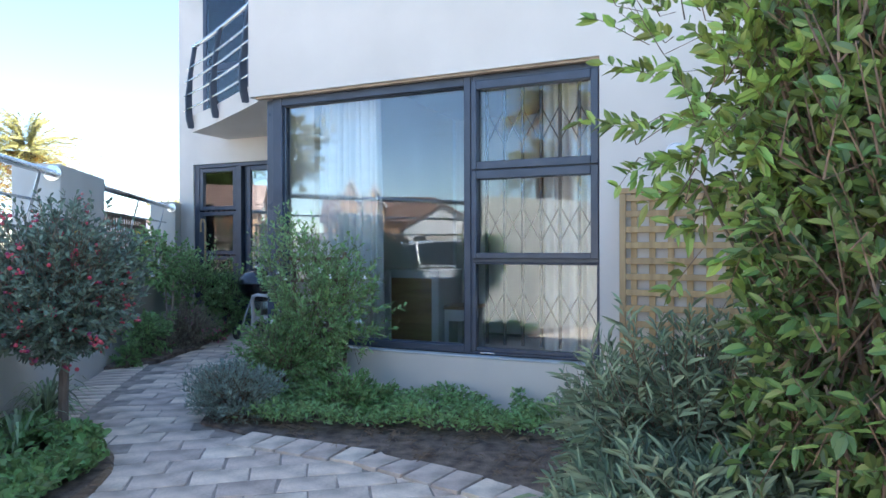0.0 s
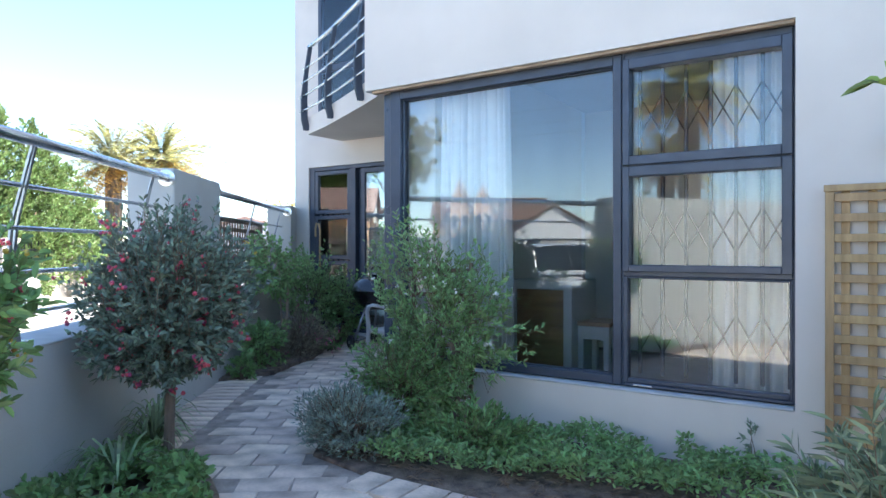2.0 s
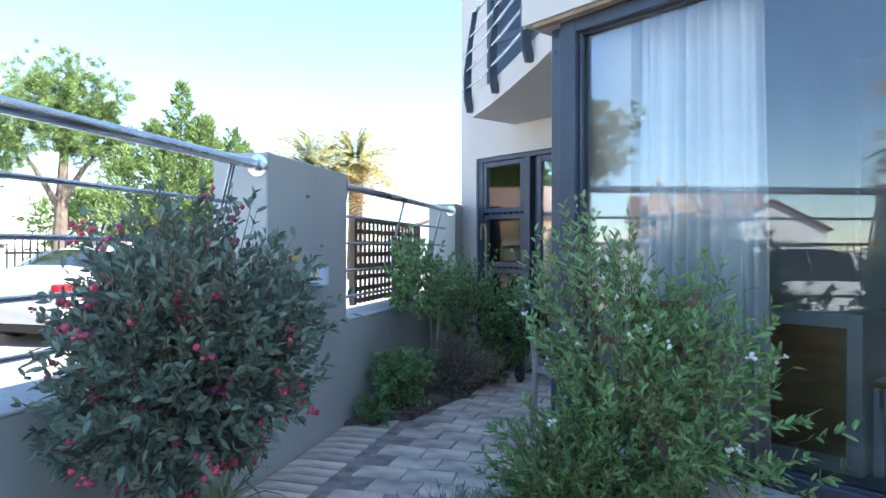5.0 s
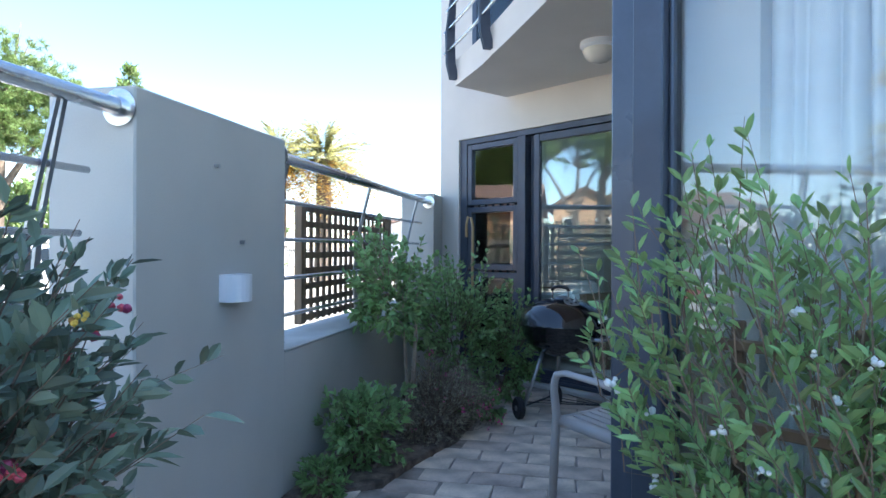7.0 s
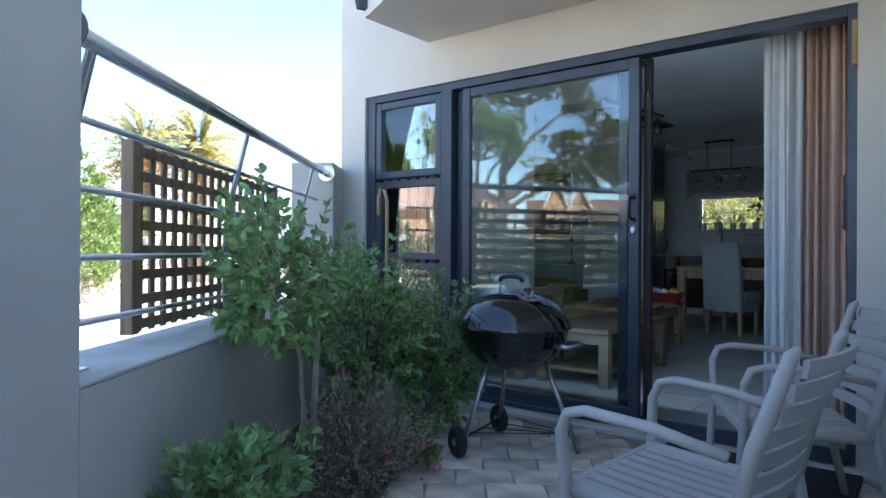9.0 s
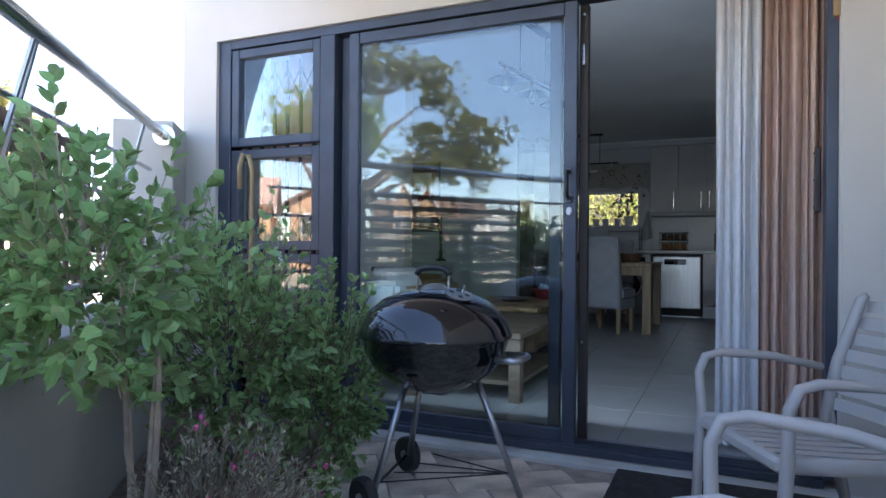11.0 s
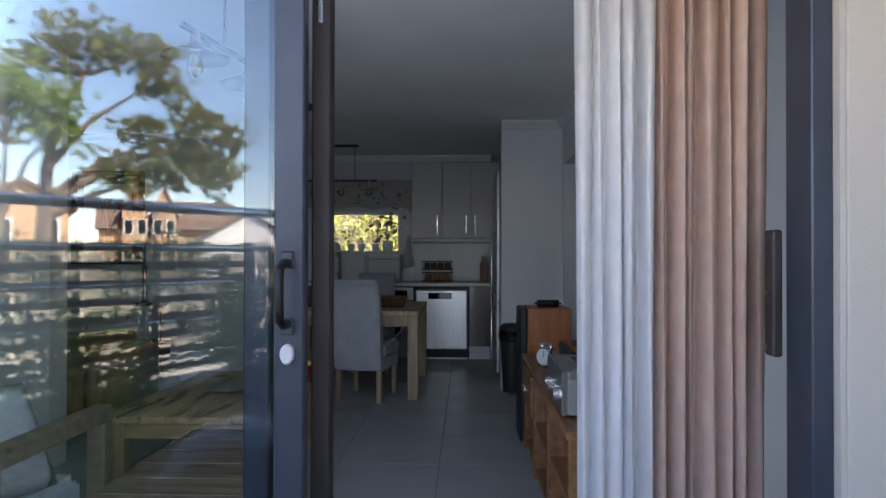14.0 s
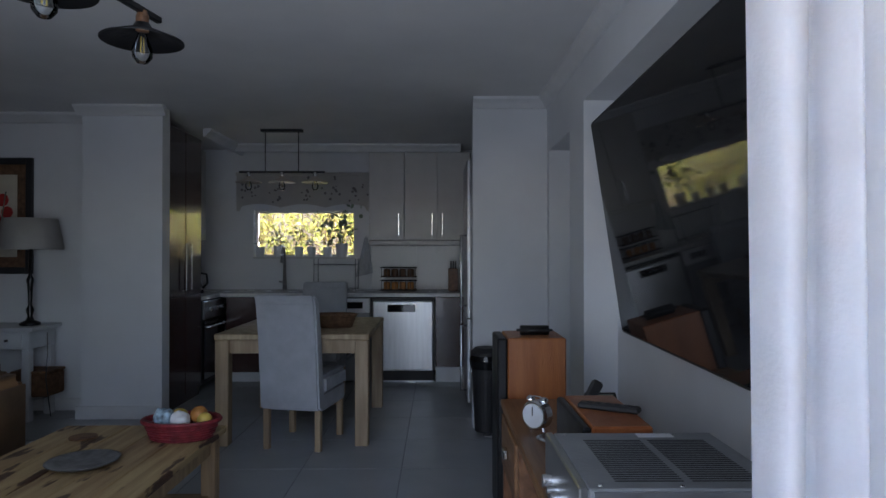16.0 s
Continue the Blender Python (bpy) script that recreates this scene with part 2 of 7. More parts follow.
SCREEN_GLASS = mat("screen_glass", (0.012, 0.012, 0.013), 0.04, 0, 0.05, 4, 40, 0)
GREY_CERAMIC = mat("grey_ceramic", (0.13, 0.13, 0.135), 0.35, 0, 0.2, 25, 90)
AMP = mat("amp_case", (0.27, 0.28, 0.29), 0.5, 0.2, 0.05)
REDWICKER = mat("red_wicker", (0.21, 0.018, 0.026), 0.5, 0, 0.2, 30, 90, 0.2)
WICKER = mat("brown_wicker", (0.16, 0.08, 0.04), 0.7, 0, 0.2, 30, 90, 0.3)
PINE = mat("pine_needle", (0.22, 0.215, 0.075), 0.7, 0, 0.12, 3, 30, 0, island=0.5, trans=0.2)
SOFA = mat("blue_grey_fabric", (0.36, 0.42, 0.45), 0.9, 0, 0.06, 8, 220, 0.2)
BENCH = wood("bench_wood", (0.085, 0.06, 0.042), (0.17, 0.125, 0.09), "x", knots=1.0)
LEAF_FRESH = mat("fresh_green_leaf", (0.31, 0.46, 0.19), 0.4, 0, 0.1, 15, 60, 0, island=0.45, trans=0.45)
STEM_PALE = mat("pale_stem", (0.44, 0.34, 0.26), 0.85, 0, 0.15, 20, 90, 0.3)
TAN = mat("tan_leather", (0.30, 0.16, 0.07), 0.5, 0, 0.08, 8, 120, 0.1)
PAINTW = mat("painted_wood", (0.58, 0.60, 0.62), 0.45, 0, 0.05, bump=0.05)
SHADE = mat("lamp_fabric", (0.52, 0.50, 0.47), 0.9, 0, 0.03, trans=0.3)
BLIND = mat("floral_blind", (0.50, 0.48, 0.45), 0.9, 0, 0.03, 6, 200, 0.1, trans=0.2)
FLORAL = mat("blind_flower", (0.22, 0.20, 0.20), 0.9, 0, 0.1)
PICTURE = mat("picture_paper", (0.55, 0.50, 0.40), 0.8, 0, 0.05)
RED = mat("red_paint", (0.45, 0.03, 0.025), 0.5, 0, 0.1)
FRUIT_Y = mat("yellow_fruit", (0.55, 0.38, 0.08), 0.5, 0, 0.15, 20)
FRUIT_O = mat("orange_fruit", (0.52, 0.21, 0.05), 0.5, 0, 0.15, 20)
PAPERB = mat("wrapped_sweets", (0.35, 0.50, 0.60), 0.4, 0, 0.35, 40)
CARPAINT = mat("white_car_paint", (0.52, 0.53, 0.54), 0.25, 0, 0.02, bump=0, coat=0.8)
CARGLASS = mat("car_glass", (0.012, 0.016, 0.018), 0.05, 0, 0.02, bump=0)
TAILRED = mat("tail_red", (0.40, 0.012, 0.015), 0.15, 0, 0.05, bump=0)
STONEW = mat("street_wall", (0.42, 0.37, 0.32), 0.9, 0, 0.12, 2, 40, 0.3)
HOUSE_O = mat("peach_house", (0.55, 0.33, 0.19), 0.9, 0, 0.08, 1, 20, 0.1)
HOUSE_W = mat("white_house", (0.74, 0.72, 0.70), 0.9, 0, 0.05, 1, 20, 0.1)
ROOF = mat("roof_tile", (0.20, 0.12, 0.09), 0.9, 0, 0.2, 3, 20, 0.4)
ROOF_P = mat("pink_roof", (0.46, 0.30, 0.24), 0.9, 0, 0.15, 3, 20, 0.3)


# ---- building tools ----
def part(name, bm, material, parent=None, label="", smooth=False):
    """Links a bmesh as one mesh object under a thing or a part."""
    me = bpy.data.meshes.new(name)
    bm.normal_update()
    bm.to_mesh(me)
    bm.free()
    for mt in (material if isinstance(material, (list, tuple)) else [material]):
        me.materials.append(mt)
    if smooth:
        me.polygons.foreach_set("use_smooth", [True] * len(me.polygons))
    ob = new(name, me)
    if parent:
        ob.parent = parent
    if label:
        ob["label"] = label
    return ob


def smooth_by_angle(ob, deg=40):
    me = ob.data
    me.polygons.foreach_set("use_smooth", [True] * len(me.polygons))
    bm = bmesh.new()
    bm.from_mesh(me)
    for e in bm.edges:
        if len(e.link_faces) == 2 and e.calc_face_angle(0) > radians(deg):
            e.smooth = False
    bm.to_mesh(me)
    bm.free()
    return ob


def thing(name, label, category, m=None, group="", kind=""):
    ob = new(name)
    ob.empty_display_size = 0.1
    ob.matrix_basis = m or Matrix.Identity(4)
    return tagged(ob, label, category, group, kind)


def box(x0, x1, y0, y1, z0, z1, bevel=0.0, bm=None, m=None, seg=1):
    """A box, bevelled if asked, in a new or a given bmesh."""
    bm = bm or bmesh.new()
    vs = [bm.verts.new(c) for c in ((x0, y0, z0), (x1, y0, z0), (x1, y1, z0), (x0, y1, z0), (x0, y0, z1), (x1, y0, z1), (x1, y1, z1), (x0, y1, z1))]
    fs = [bm.faces.new([vs[i] for i in q]) for q in ((3, 2, 1, 0), (4, 5, 6, 7), (0, 1, 5, 4), (1, 2, 6, 5), (2, 3, 7, 6), (3, 0, 4, 7))]
    if bevel:
        es = {e for f in fs for e in f.edges}
        r = bmesh.ops.bevel(bm, geom=list(es), offset=bevel, segments=seg, affect="EDGES")
        vs = [v for v in set(r["verts"]) | {v for v in vs if v.is_valid}]
    if m:
        bmesh.ops.transform(bm, matrix=m, verts=vs)
    return bm


def prism(pts, z0, z1, bm=None, bevel=0.0):
    """A polygon in plan, drawn up from z0 to z1."""
    bm = bm or bmesh.new()
    lo = [bm.verts.new((x, y, z0)) for x, y in pts]
    hi = [bm.verts.new((x, y, z1)) for x, y in pts]
    n = len(pts)
    bm.faces.new(lo[::-1])
    bm.faces.new(hi)
    for i in range(n):
        bm.faces.new((lo[i], lo[(i + 1) % n], hi[(i + 1) % n], hi[i]))
    if bevel:
        bmesh.ops.bevel(bm, geom=bm.edges[:], offset=bevel, segments=1, affect="EDGES")
    bmesh.ops.recalc_face_normals(bm, faces=bm.faces[:])
    return bm


def tube(pts, r, n=10, bm=None, flat=1.0):
    """A round bar along a line of points; r is one radius or one for each point."""
    bm = bm or bmesh.new()
    pts = [Vector(p) for p in pts]
    rs = r if isinstance(r, (list, tuple)) else [r] * len(pts)
    rings = []
    ref = None
    for i, p in enumerate(pts):
        t = (pts[min(i + 1, len(pts) - 1)] - pts[max(i - 1, 0)]).normalized()
        if ref is None:
            ref = Vector((0, 0, 1)) if abs(t.z) < 0.9 else Vector((1, 0, 0))
        u = t.cross(ref).normalized()
        v = u.cross(t).normalized()
        ref = v
        rings.append([bm.verts.new(p + rs[i] * (math.cos(2 * math.pi * k / n) * u + flat * math.sin(2 * math.pi * k / n) * v)) for k in range(n)])
    for a, b in zip(rings, rings[1:]):
        for k in range(n):
            bm.faces.new((a[k], a[(k + 1) % n], b[(k + 1) % n], b[k]))
    bm.faces.new(rings[0][::-1])
    bm.faces.new(rings[-1])
    bmesh.ops.recalc_face_normals(bm, faces=bm.faces[:])
    return bm


def lathe(profile, n=32, bm=None, at=(0, 0, 0)):
    """A turned body from (radius, height) pairs."""
    bm = bm or bmesh.new()
    rings = []
    for r, z in profile:
        if r < 1e-5:
            rings.append([bm.verts.new((at[0], at[1], at[2] + z))])
        else:
            rings.append([bm.verts.new((at[0] + r * math.cos(2 * math.pi * k / n), at[1] + r * math.sin(2 * math.pi * k / n), at[2] + z)) for k in range(n)])
    for a, b in zip(rings, rings[1:]):
        for k in range(n):
            q = [a[k % len(a)], a[(k + 1) % len(a)], b[(k + 1) % len(b)], b[k % len(b)]]
            q = list(dict.fromkeys(q))
            if len(q) > 2:
                bm.faces.new(q)
    bmesh.ops.recalc_face_normals(bm, faces=bm.faces[:])
    return bm


def frame_ring(x0, x1, z0, z1, w, y0, y1, bm=None):
    """A rectangular frame in the xz plane, its bars w wide, between y0 and y1."""
    bm = bm or bmesh.new()
    box(x0, x0 + w, y0, y1, z0, z1, 0.004, bm)
    box(x1 - w, x1, y0, y1, z0, z1, 0.004, bm)
    box(x0 + w, x1 - w, y0 + 0.002, y1 - 0.002, z0, z0 + w, 0.004, bm)
    box(x0 + w, x1 - w, y0 + 0.002, y1 - 0.002, z1 - w, z1, 0.004, bm)
    return bm


def mesh_part(name, verts, faces, material, parent=None, label="", smooth=False):
    me = bpy.data.meshes.new(name)
    me.from_pydata(verts, [], faces)
    for mt in (material if isinstance(material, (list, tuple)) else [material]):
        me.materials.append(mt)
    if smooth:
        me.polygons.foreach_set("use_smooth", [True] * len(me.polygons))
    ob = new(name, me)
    if parent:
        ob.parent = parent
    if label:
        ob["label"] = label
    return ob


def leaf_mesh(name, pos, dirs, length, width, material, parent, fold=0.25, droop=0.15, label="", seed=1):
    """Many pointed leaves, each folded along its midrib, at pos along dirs (arrays)."""
    rng = np.random.default_rng(seed)
    n = len(pos)
    d = dirs / np.linalg.norm(dirs, axis=1, keepdims=True)
    rnd = rng.normal(size=(n, 3))
    side = np.cross(d, rnd)
    side /= np.linalg.norm(side, axis=1, keepdims=True)
    up = np.cross(side, d)
    up *= np.where(up[:, 2:3] < 0, -1, 1)
    ln = (length * rng.uniform(0.65, 1.25, n))[:, None]
    wd = (width * rng.uniform(0.7, 1.2, n))[:, None] / 2
    dr = np.array([0, 0, -1.0]) * droop * ln
    b = pos
    tip = pos + d * ln + dr
    l1, l2 = pos + d * ln * 0.3 + side * wd * 0.9 + up * fold * wd, pos + d * ln * 0.68 + side * wd * 0.8 + up * fold * wd + dr * 0.5
    r1, r2 = pos + d * ln * 0.3 - side * wd * 0.9 + up * fold * wd, pos + d * ln * 0.68 - side * wd * 0.8 + up * fold * wd + dr * 0.5
    v = np.stack([b, l1, l2, tip, r2, r1], 1).reshape(-1, 3)
    k = (np.arange(n) * 6)[:, None]
    f = np.concatenate([k + np.array([[0, 1, 2, 3]]), k + np.array([[0, 3, 4, 5]])], 0)
    return mesh_part(name, v.tolist(), f.tolist(), material, parent, label)


def in_blob(rng, n, centre, radii, shell=0.55, lumps=9, lump=0.28):
    """Points in a lumpy ellipsoid, most of them near its skin, and their outward directions."""
    dirs = rng.normal(size=(n, 3))
    dirs /= np.linalg.norm(dirs, axis=1, keepdims=True)
    lc = rng.normal(size=(lumps, 3))
    lc /= np.linalg.norm(lc, axis=1, keepdims=True)
    bulge = (np.maximum(0, dirs @ lc.T) ** 6).max(1)
    r = (shell + (1 - shell) * rng.random(n) ** 0.6) * (1 - lump + lump * 1.6 * bulge)
    p = np.array(centre) + dirs * r[:, None] * np.array(radii)
    return p, dirs


def shrub(name, label, centre, radii, leaves, length, width, material, base=None, stems=8, up=0.5, shell=0.5, seed=1, stem_r=0.010, lump=0.28,
          extra=(), twig=None, category="shrub", trunk=None, droop=0.15, per=14, inner=(0.25, 0.6), sag=0.22):
    """A shrub of main stems and many twigs that carry the leaves; extra: (part name, material, count, size) for berries or flowers. trunk: radius of a single clear trunk."""
    rng = np.random.default_rng(seed)
    base = base or (centre[0], centre[1], 0)
    th = thing(name, label, category, pose(*base))
    c, R = np.array(centre) - np.array(base), np.array(radii)
    n = max(6, leaves // per)
    tip, d = in_blob(rng, n, c, R, 0.55, lump=lump)
    tip = tip + rng.normal(size=tip.shape) * R * 0.06
    tip[:, 2] = np.maximum(tip[:, 2], 0.03)
    start = c + (tip - c) * rng.uniform(inner[0], inner[1], n)[:, None] - np.array([0, 0, 1]) * R[2] * sag
    start[:, 2] = np.maximum(start[:, 2], 0.01)
    bend = (start + tip) / 2 + rng.normal(size=tip.shape) * R * 0.06 - np.array([0, 0, 1]) * R[2] * 0.04
    u = rng.uniform(0.15, 1.0, (n, per)) ** 0.8
    P = ((1 - u) ** 2)[..., None] * start[:, None] + (2 * u * (1 - u))[..., None] * bend[:, None] + (u ** 2)[..., None] * tip[:, None]
    axis = (tip - start) / (np.linalg.norm(tip - start, axis=1, keepdims=True) + 1e-6)
    out = rng.normal(size=P.shape)
    out -= (out * axis[:, None]).sum(-1, keepdims=True) * axis[:, None]
    out /= np.linalg.norm(out, axis=-1, keepdims=True) + 1e-6
    D = out * 0.95 + axis[:, None] * (0.45 + 0.5 * u[..., None]) + np.array([0, 0, up * 0.6])
    P, D = P.reshape(-1, 3), D.reshape(-1, 3)
    keep = P[:, 2] > 0.012
    lv = leaf_mesh("foliage", P[keep], D[keep], length, width, material, th, seed=seed, droop=droop)
    lv["kind"] = "stuff"
    V, F = [], []
    for a, b, e in zip(start, bend, tip):
        k = len(V)
        w = max(0.0016, stem_r * 0.28)
        for q, ww in ((a, w), (b, w * 0.8), (e, w * 0.3)):
            V += [(q + np.array(o) * ww).tolist() for o in ((1, 0, 0), (-0.5, 0.87, 0), (-0.5, -0.87, 0))]
        for r in (0, 3):
            F += [(k + r, k + r + 1, k + r + 4, k + r + 3), (k + r + 1, k + r + 2, k + r + 5, k + r + 4), (k + r + 2, k + r, k + r + 3, k + r + 5)]
    tw = mesh_part("twigs", V, F, twig or TWIG, th)
    tw["kind"] = "stuff"
    low = max(0.02, c[2] - R[2] * 0.75)
    if trunk:
        part("trunk", tube([(0, 0, -0.02), (trunk * 0.5, -trunk * 0.3, low * 0.5), (0, trunk * 0.4, low), (0, 0, c[2])], [trunk * 1.15, trunk, trunk, trunk * 0.5], 8), BARK, th)
    for k in range(min(stems, 9)):
        e = start[int(rng.integers(n))]
        s0 = np.array([0, 0, low]) if trunk else np.append(rng.normal(size=2) * R[:2] * 0.12, -0.01)
        mid = s0 * 0.5 + e * 0.5 + rng.normal(size=3) * 0.03
        mid[2] = max(mid[2], 0.02)
        part("stem", tube([s0, mid, e], [stem_r, stem_r * 0.75, stem_r * 0.4], 6), BARK if trunk else (twig or TWIG), th)
    for nm, mt, cnt, size in extra:
        fb = bmesh.new()
        for _ in range(5):
            o = rng.normal(size=3) * size * 0.8
            bmesh.ops.create_icosphere(fb, subdivisions=1, radius=size * rng.uniform(0.4, 0.7), matrix=Matrix.Translation(o.tolist()))
        first = part(nm, fb, mt, th)
        q = P[keep][rng.integers(int(keep.sum()), size=cnt)]
        q = c + (q - c) * 1.10
        for k, o in enumerate(q):
            ob = first if k == 0 else new(nm, first.data)
            ob.parent = th
            ob.matrix_basis = pose(*o, rng.uniform(0, 360), rng.uniform(0, 360), 0) @ Matrix.Scale(rng.uniform(0.6, 1.2), 4)
    return th


# ---- structure: the house ----
def wall_box(name, label, boxes, material):
    bm = bmesh.new()
    for b in boxes:
        box(*b, bm=bm)
    return tagged(part(name, bm, material), label, "wall", kind="structure")


H = 6.6                    # eaves height
FY, DY = 3.70, 6.70        # outer faces of the window wall and of the patio door wall
DX0, DX1, DZ0, DZ1 = -6.395, -3.335, 0.05, 2.106
FL, CE = 0.06, 2.52        # indoor floor and ceiling
TF = pose(-0.62, 3.98, 0)     # the front wall's face, from the window's far jamb
TW = Matrix.Translation((-0.62, 4.07, 0.335)) @ Matrix.Diagonal((1.07, 1, 1.05, 1)) @ Matrix.Translation((0.59, -3.79, -0.342))   # what hangs behind the window in it
TB = Matrix.Translation((-0.62, 4.07, 0)) @ Matrix.Translation((0.59, -3.79, 0))                  # the room behind it
wall_box("wall_south", "smooth pale grey-beige plaster front wall with a large window opening", [
    (-2.53, 5.12, 0, 0.25, 2.112, H), (0.008, 5.12, 0, 0.25, -0.3, 2.112), (-2.455, 0.008, 0.0, 0.25, -0.3, 0.322)], PLASTER).matrix_basis = TF
wall_box("wall_return", "plaster side wall between window post and patio", [(-3.06, -2.75, 4.232, DY + 0.20, -0.3, H)], PLASTER)
wall_box("wall_patio", "pale plaster wall round the sliding patio doors", [
    (-6.645, DX0, DY, DY + 0.18, -0.3, H), (DX0, DX1, DY, DY + 0.18, DZ1, H), (DX1, -3.062, DY, DY + 0.18, -0.3, H), (DX0, DX1, DY + 0.03, DY + 0.18, -0.3, 0.02)], PLASTER)
tagged(part("pilaster", box(-3.325, -3.185, DY - 0.008, DY - 0.001, 0.0, 2.39, 0.002), PLASTER), "slightly raised plaster band beside the door", "pilaster", kind="structure")
wall_box("wall_west", "outer plaster side wall of the house", [(-6.645, -6.41, DY + 0.182, 9.25, -0.3, H), (-8.6, -6.647, 9.05, 9.25, -0.3, 2.75), (-8.6, -8.4, 9.252, 14.0, -0.3, 2.75)], PLASTER)
wall_box("wall_north", "rear house wall with a kitchen window opening", [
    (-8.398, -6.02, 13.78, 14.0, -0.3, H), (-4.89, 4.5, 13.78, 14.0, -0.3, H), (-6.02, -4.89, 13.78, 14.0, -0.3, 1.32), (-6.02, -4.89, 13.78, 14.0, 1.84, H)], INNER)
wall_box("wall_east", "outer plaster side wall of the house", [(4.3, 4.5, 4.232, 13.78, -0.3, H)], PLASTER)
wall_box("roof_slab", "flat roof slab over the house", [(-6.6, 4.6, 9.0, 14.1, H, H + 0.2), (-3.15, 4.6, 3.9, 9.0, H, H + 0.2), (-6.6, -3.15, 6.69, 9.0, H, H + 0.2), (-8.6, -6.7, 9.05, 14.1, 2.751, 2.85)], PLASTER)

# sill under the window
WZB, WZT, WFY = 0.333, 2.100, 4.05      # foot, head and front of the window frame
tagged(part("window_sill", box(-2.995, -0.616, 3.976, 4.048, 0.318, 0.330, 0.003), PLASTER_CAP), "thin plaster sill below the front window", "sill", kind="structure")
tagged(part("trim", box(-3.10, -0.616, 3.995, 4.035, 2.094, 2.111, 0.002), BEAD), "thin brown cement bead under the window lintel", "trim", kind="structure")

# corner post
post = thing("corner_post", "blue-grey aluminium square corner post beside the window", "post", pose(-3.047, 4.175, 0), kind="structure")
part("post_body", box(-0.046, 0.046, -0.062, 0.055, -0.02, 2.108, 0.006), ALU_LIGHT, post)
part("post_base", box(-0.052, 0.052, -0.068, 0.06, -0.01, 0.03, 0.004), ALU, post)
part("cover_strip", box(0.0465, 0.056, -0.03, 0.05, 0.0, 2.10, 0.002), ALU, post, "dark joint strip beside the post")

# front window: one large fixed pane and three stacked panes
win = thing("window_1", "large blue-grey aluminium window with one wide pane and three stacked panes", "window", pose(0, 0, 0), kind="structure")


def bars(x0, x1, z0, z1, wl, wr, wb, wt, y0, y1):
    """A frame whose four bars have their own widths."""
    bm = box(x0, x0 + wl, y0, y1, z0, z1, 0.004)
    box(x1 - wr, x1, y0, y1, z0, z1, 0.004, bm)
    box(x0 + wl, x1 - wr, y0 + 0.002, y1 - 0.002, z0, z0 + wb, 0.004, bm)
    box(x0 + wl, x1 - wr, y0 + 0.002, y1 - 0.002, z1 - wt, z1, 0.004, bm)
    return bm


part("window_frame", bars(-2.99, -1.432, WZB, WZT, 0.082, 0.048, 0.048, 0.058, WFY, WFY + 0.10), ALU, win)
part("glazing_bead", bars(-2.908, -1.480, WZB + 0.048, WZT - 0.058, 0.012, 0.006, 0.006, 0.008, WFY + 0.03, WFY + 0.055), ALU, win)
part("pane", box(-2.91, -1.476, WFY + 0.055, WFY + 0.061, WZB + 0.04, WZT - 0.05), GLASS, win)
part("window_frame", bars(-1.430, -0.614, WZB, WZT, 0.012, 0.014, 0.018, 0.04, WFY, WFY + 0.10), ALU, win)
for z in (0.935, 1.495):
    part("transom", box(-1.418, -0.628, WFY + 0.004, WFY + 0.09, z - 0.02, z + 0.02, 0.003), ALU, win)
for a, b, wl, wr, wb, wt, pr in ((0.352, 0.914, 0.022, 0.014, 0.024, 0.012, 0.0), (0.940, 1.492, 0.034, 0.046, 0.036, 0.052, 0.022), (1.500, 2.060, 0.034, 0.046, 0.050, 0.054, 0.022)):
    sh = part("sash", bars(-1.422, -0.626, a, b, wl, wr, wb, wt, WFY - pr, WFY + 0.06), ALU, win, "top-hung sash frame" if pr else "fixed lower light frame")
    part("pane", box(-1.420 + wl - 0.004, -0.628 - wr + 0.004, WFY + 0.03, WFY + 0.036, a + wb - 0.004, b - wt + 0.004), GLASS, sh)
stay = tube([(-1.36, WFY - 0.022, 0.318), (-1.335, WFY - 0.04, 0.310), (-1.29, WFY - 0.045, 0.308), (-1.25, WFY - 0.03, 0.314)], [0.010, 0.017, 0.017, 0.008], 8, flat=0.7)
part("stay_handle", stay, BLACK_MATT, win, "black casement handle")
part("stay_plate", box(-1.37, -1.27, WFY - 0.006, WFY - 0.001, 0.338, 0.348, 0.002), STEEL, win)

# patio doors
dr = thing("door_1", "blue-grey aluminium sliding patio door standing half open", "door", pose(0, 0, 0), kind="structure")
f = box(DX0, DX0 + 0.085, DY + 0.02, DY + 0.12, DZ0, DZ1, 0.003)
box(DX0 + 0.085, DX1 - 0.04, DY + 0.02, DY + 0.12, DZ1 - 0.05, DZ1 - 0.001, 0.003, f)
box(DX1 - 0.04, DX1, DY + 0.02, DY + 0.12, DZ0, DZ1, 0.003, f)
box(-5.70, -5.61, DY + 0.015, DY + 0.12, DZ0, DZ1 - 0.05, 0.003, f)
part("door_frame", f, ALU, dr)
t = box(DX0 + 0.05, DX1 - 0.04, DY + 0.02, DY + 0.14, 0.02, 0.05, 0.003)
for k in range(4):
    box(-5.60, DX1 - 0.045, DY + 0.03 + 0.028 * k, DY + 0.038 + 0.028 * k, 0.05, 0.066, 0.001, t)
part("sill_track", t, ALU, dr, "grooved aluminium door track")
for a, b in ((1.50, 2.05), (0.92, 1.48), (0.06, 0.90)):
    s = part("side_light", frame_ring(-6.305, -5.705, a, b, 0.05, DY + 0.025, DY + 0.085), ALU, dr, "fixed side light frame")
    part("pane", box(-6.26, -5.75, DY + 0.05, DY + 0.056, a + 0.045, b - 0.045), GLASS, s)
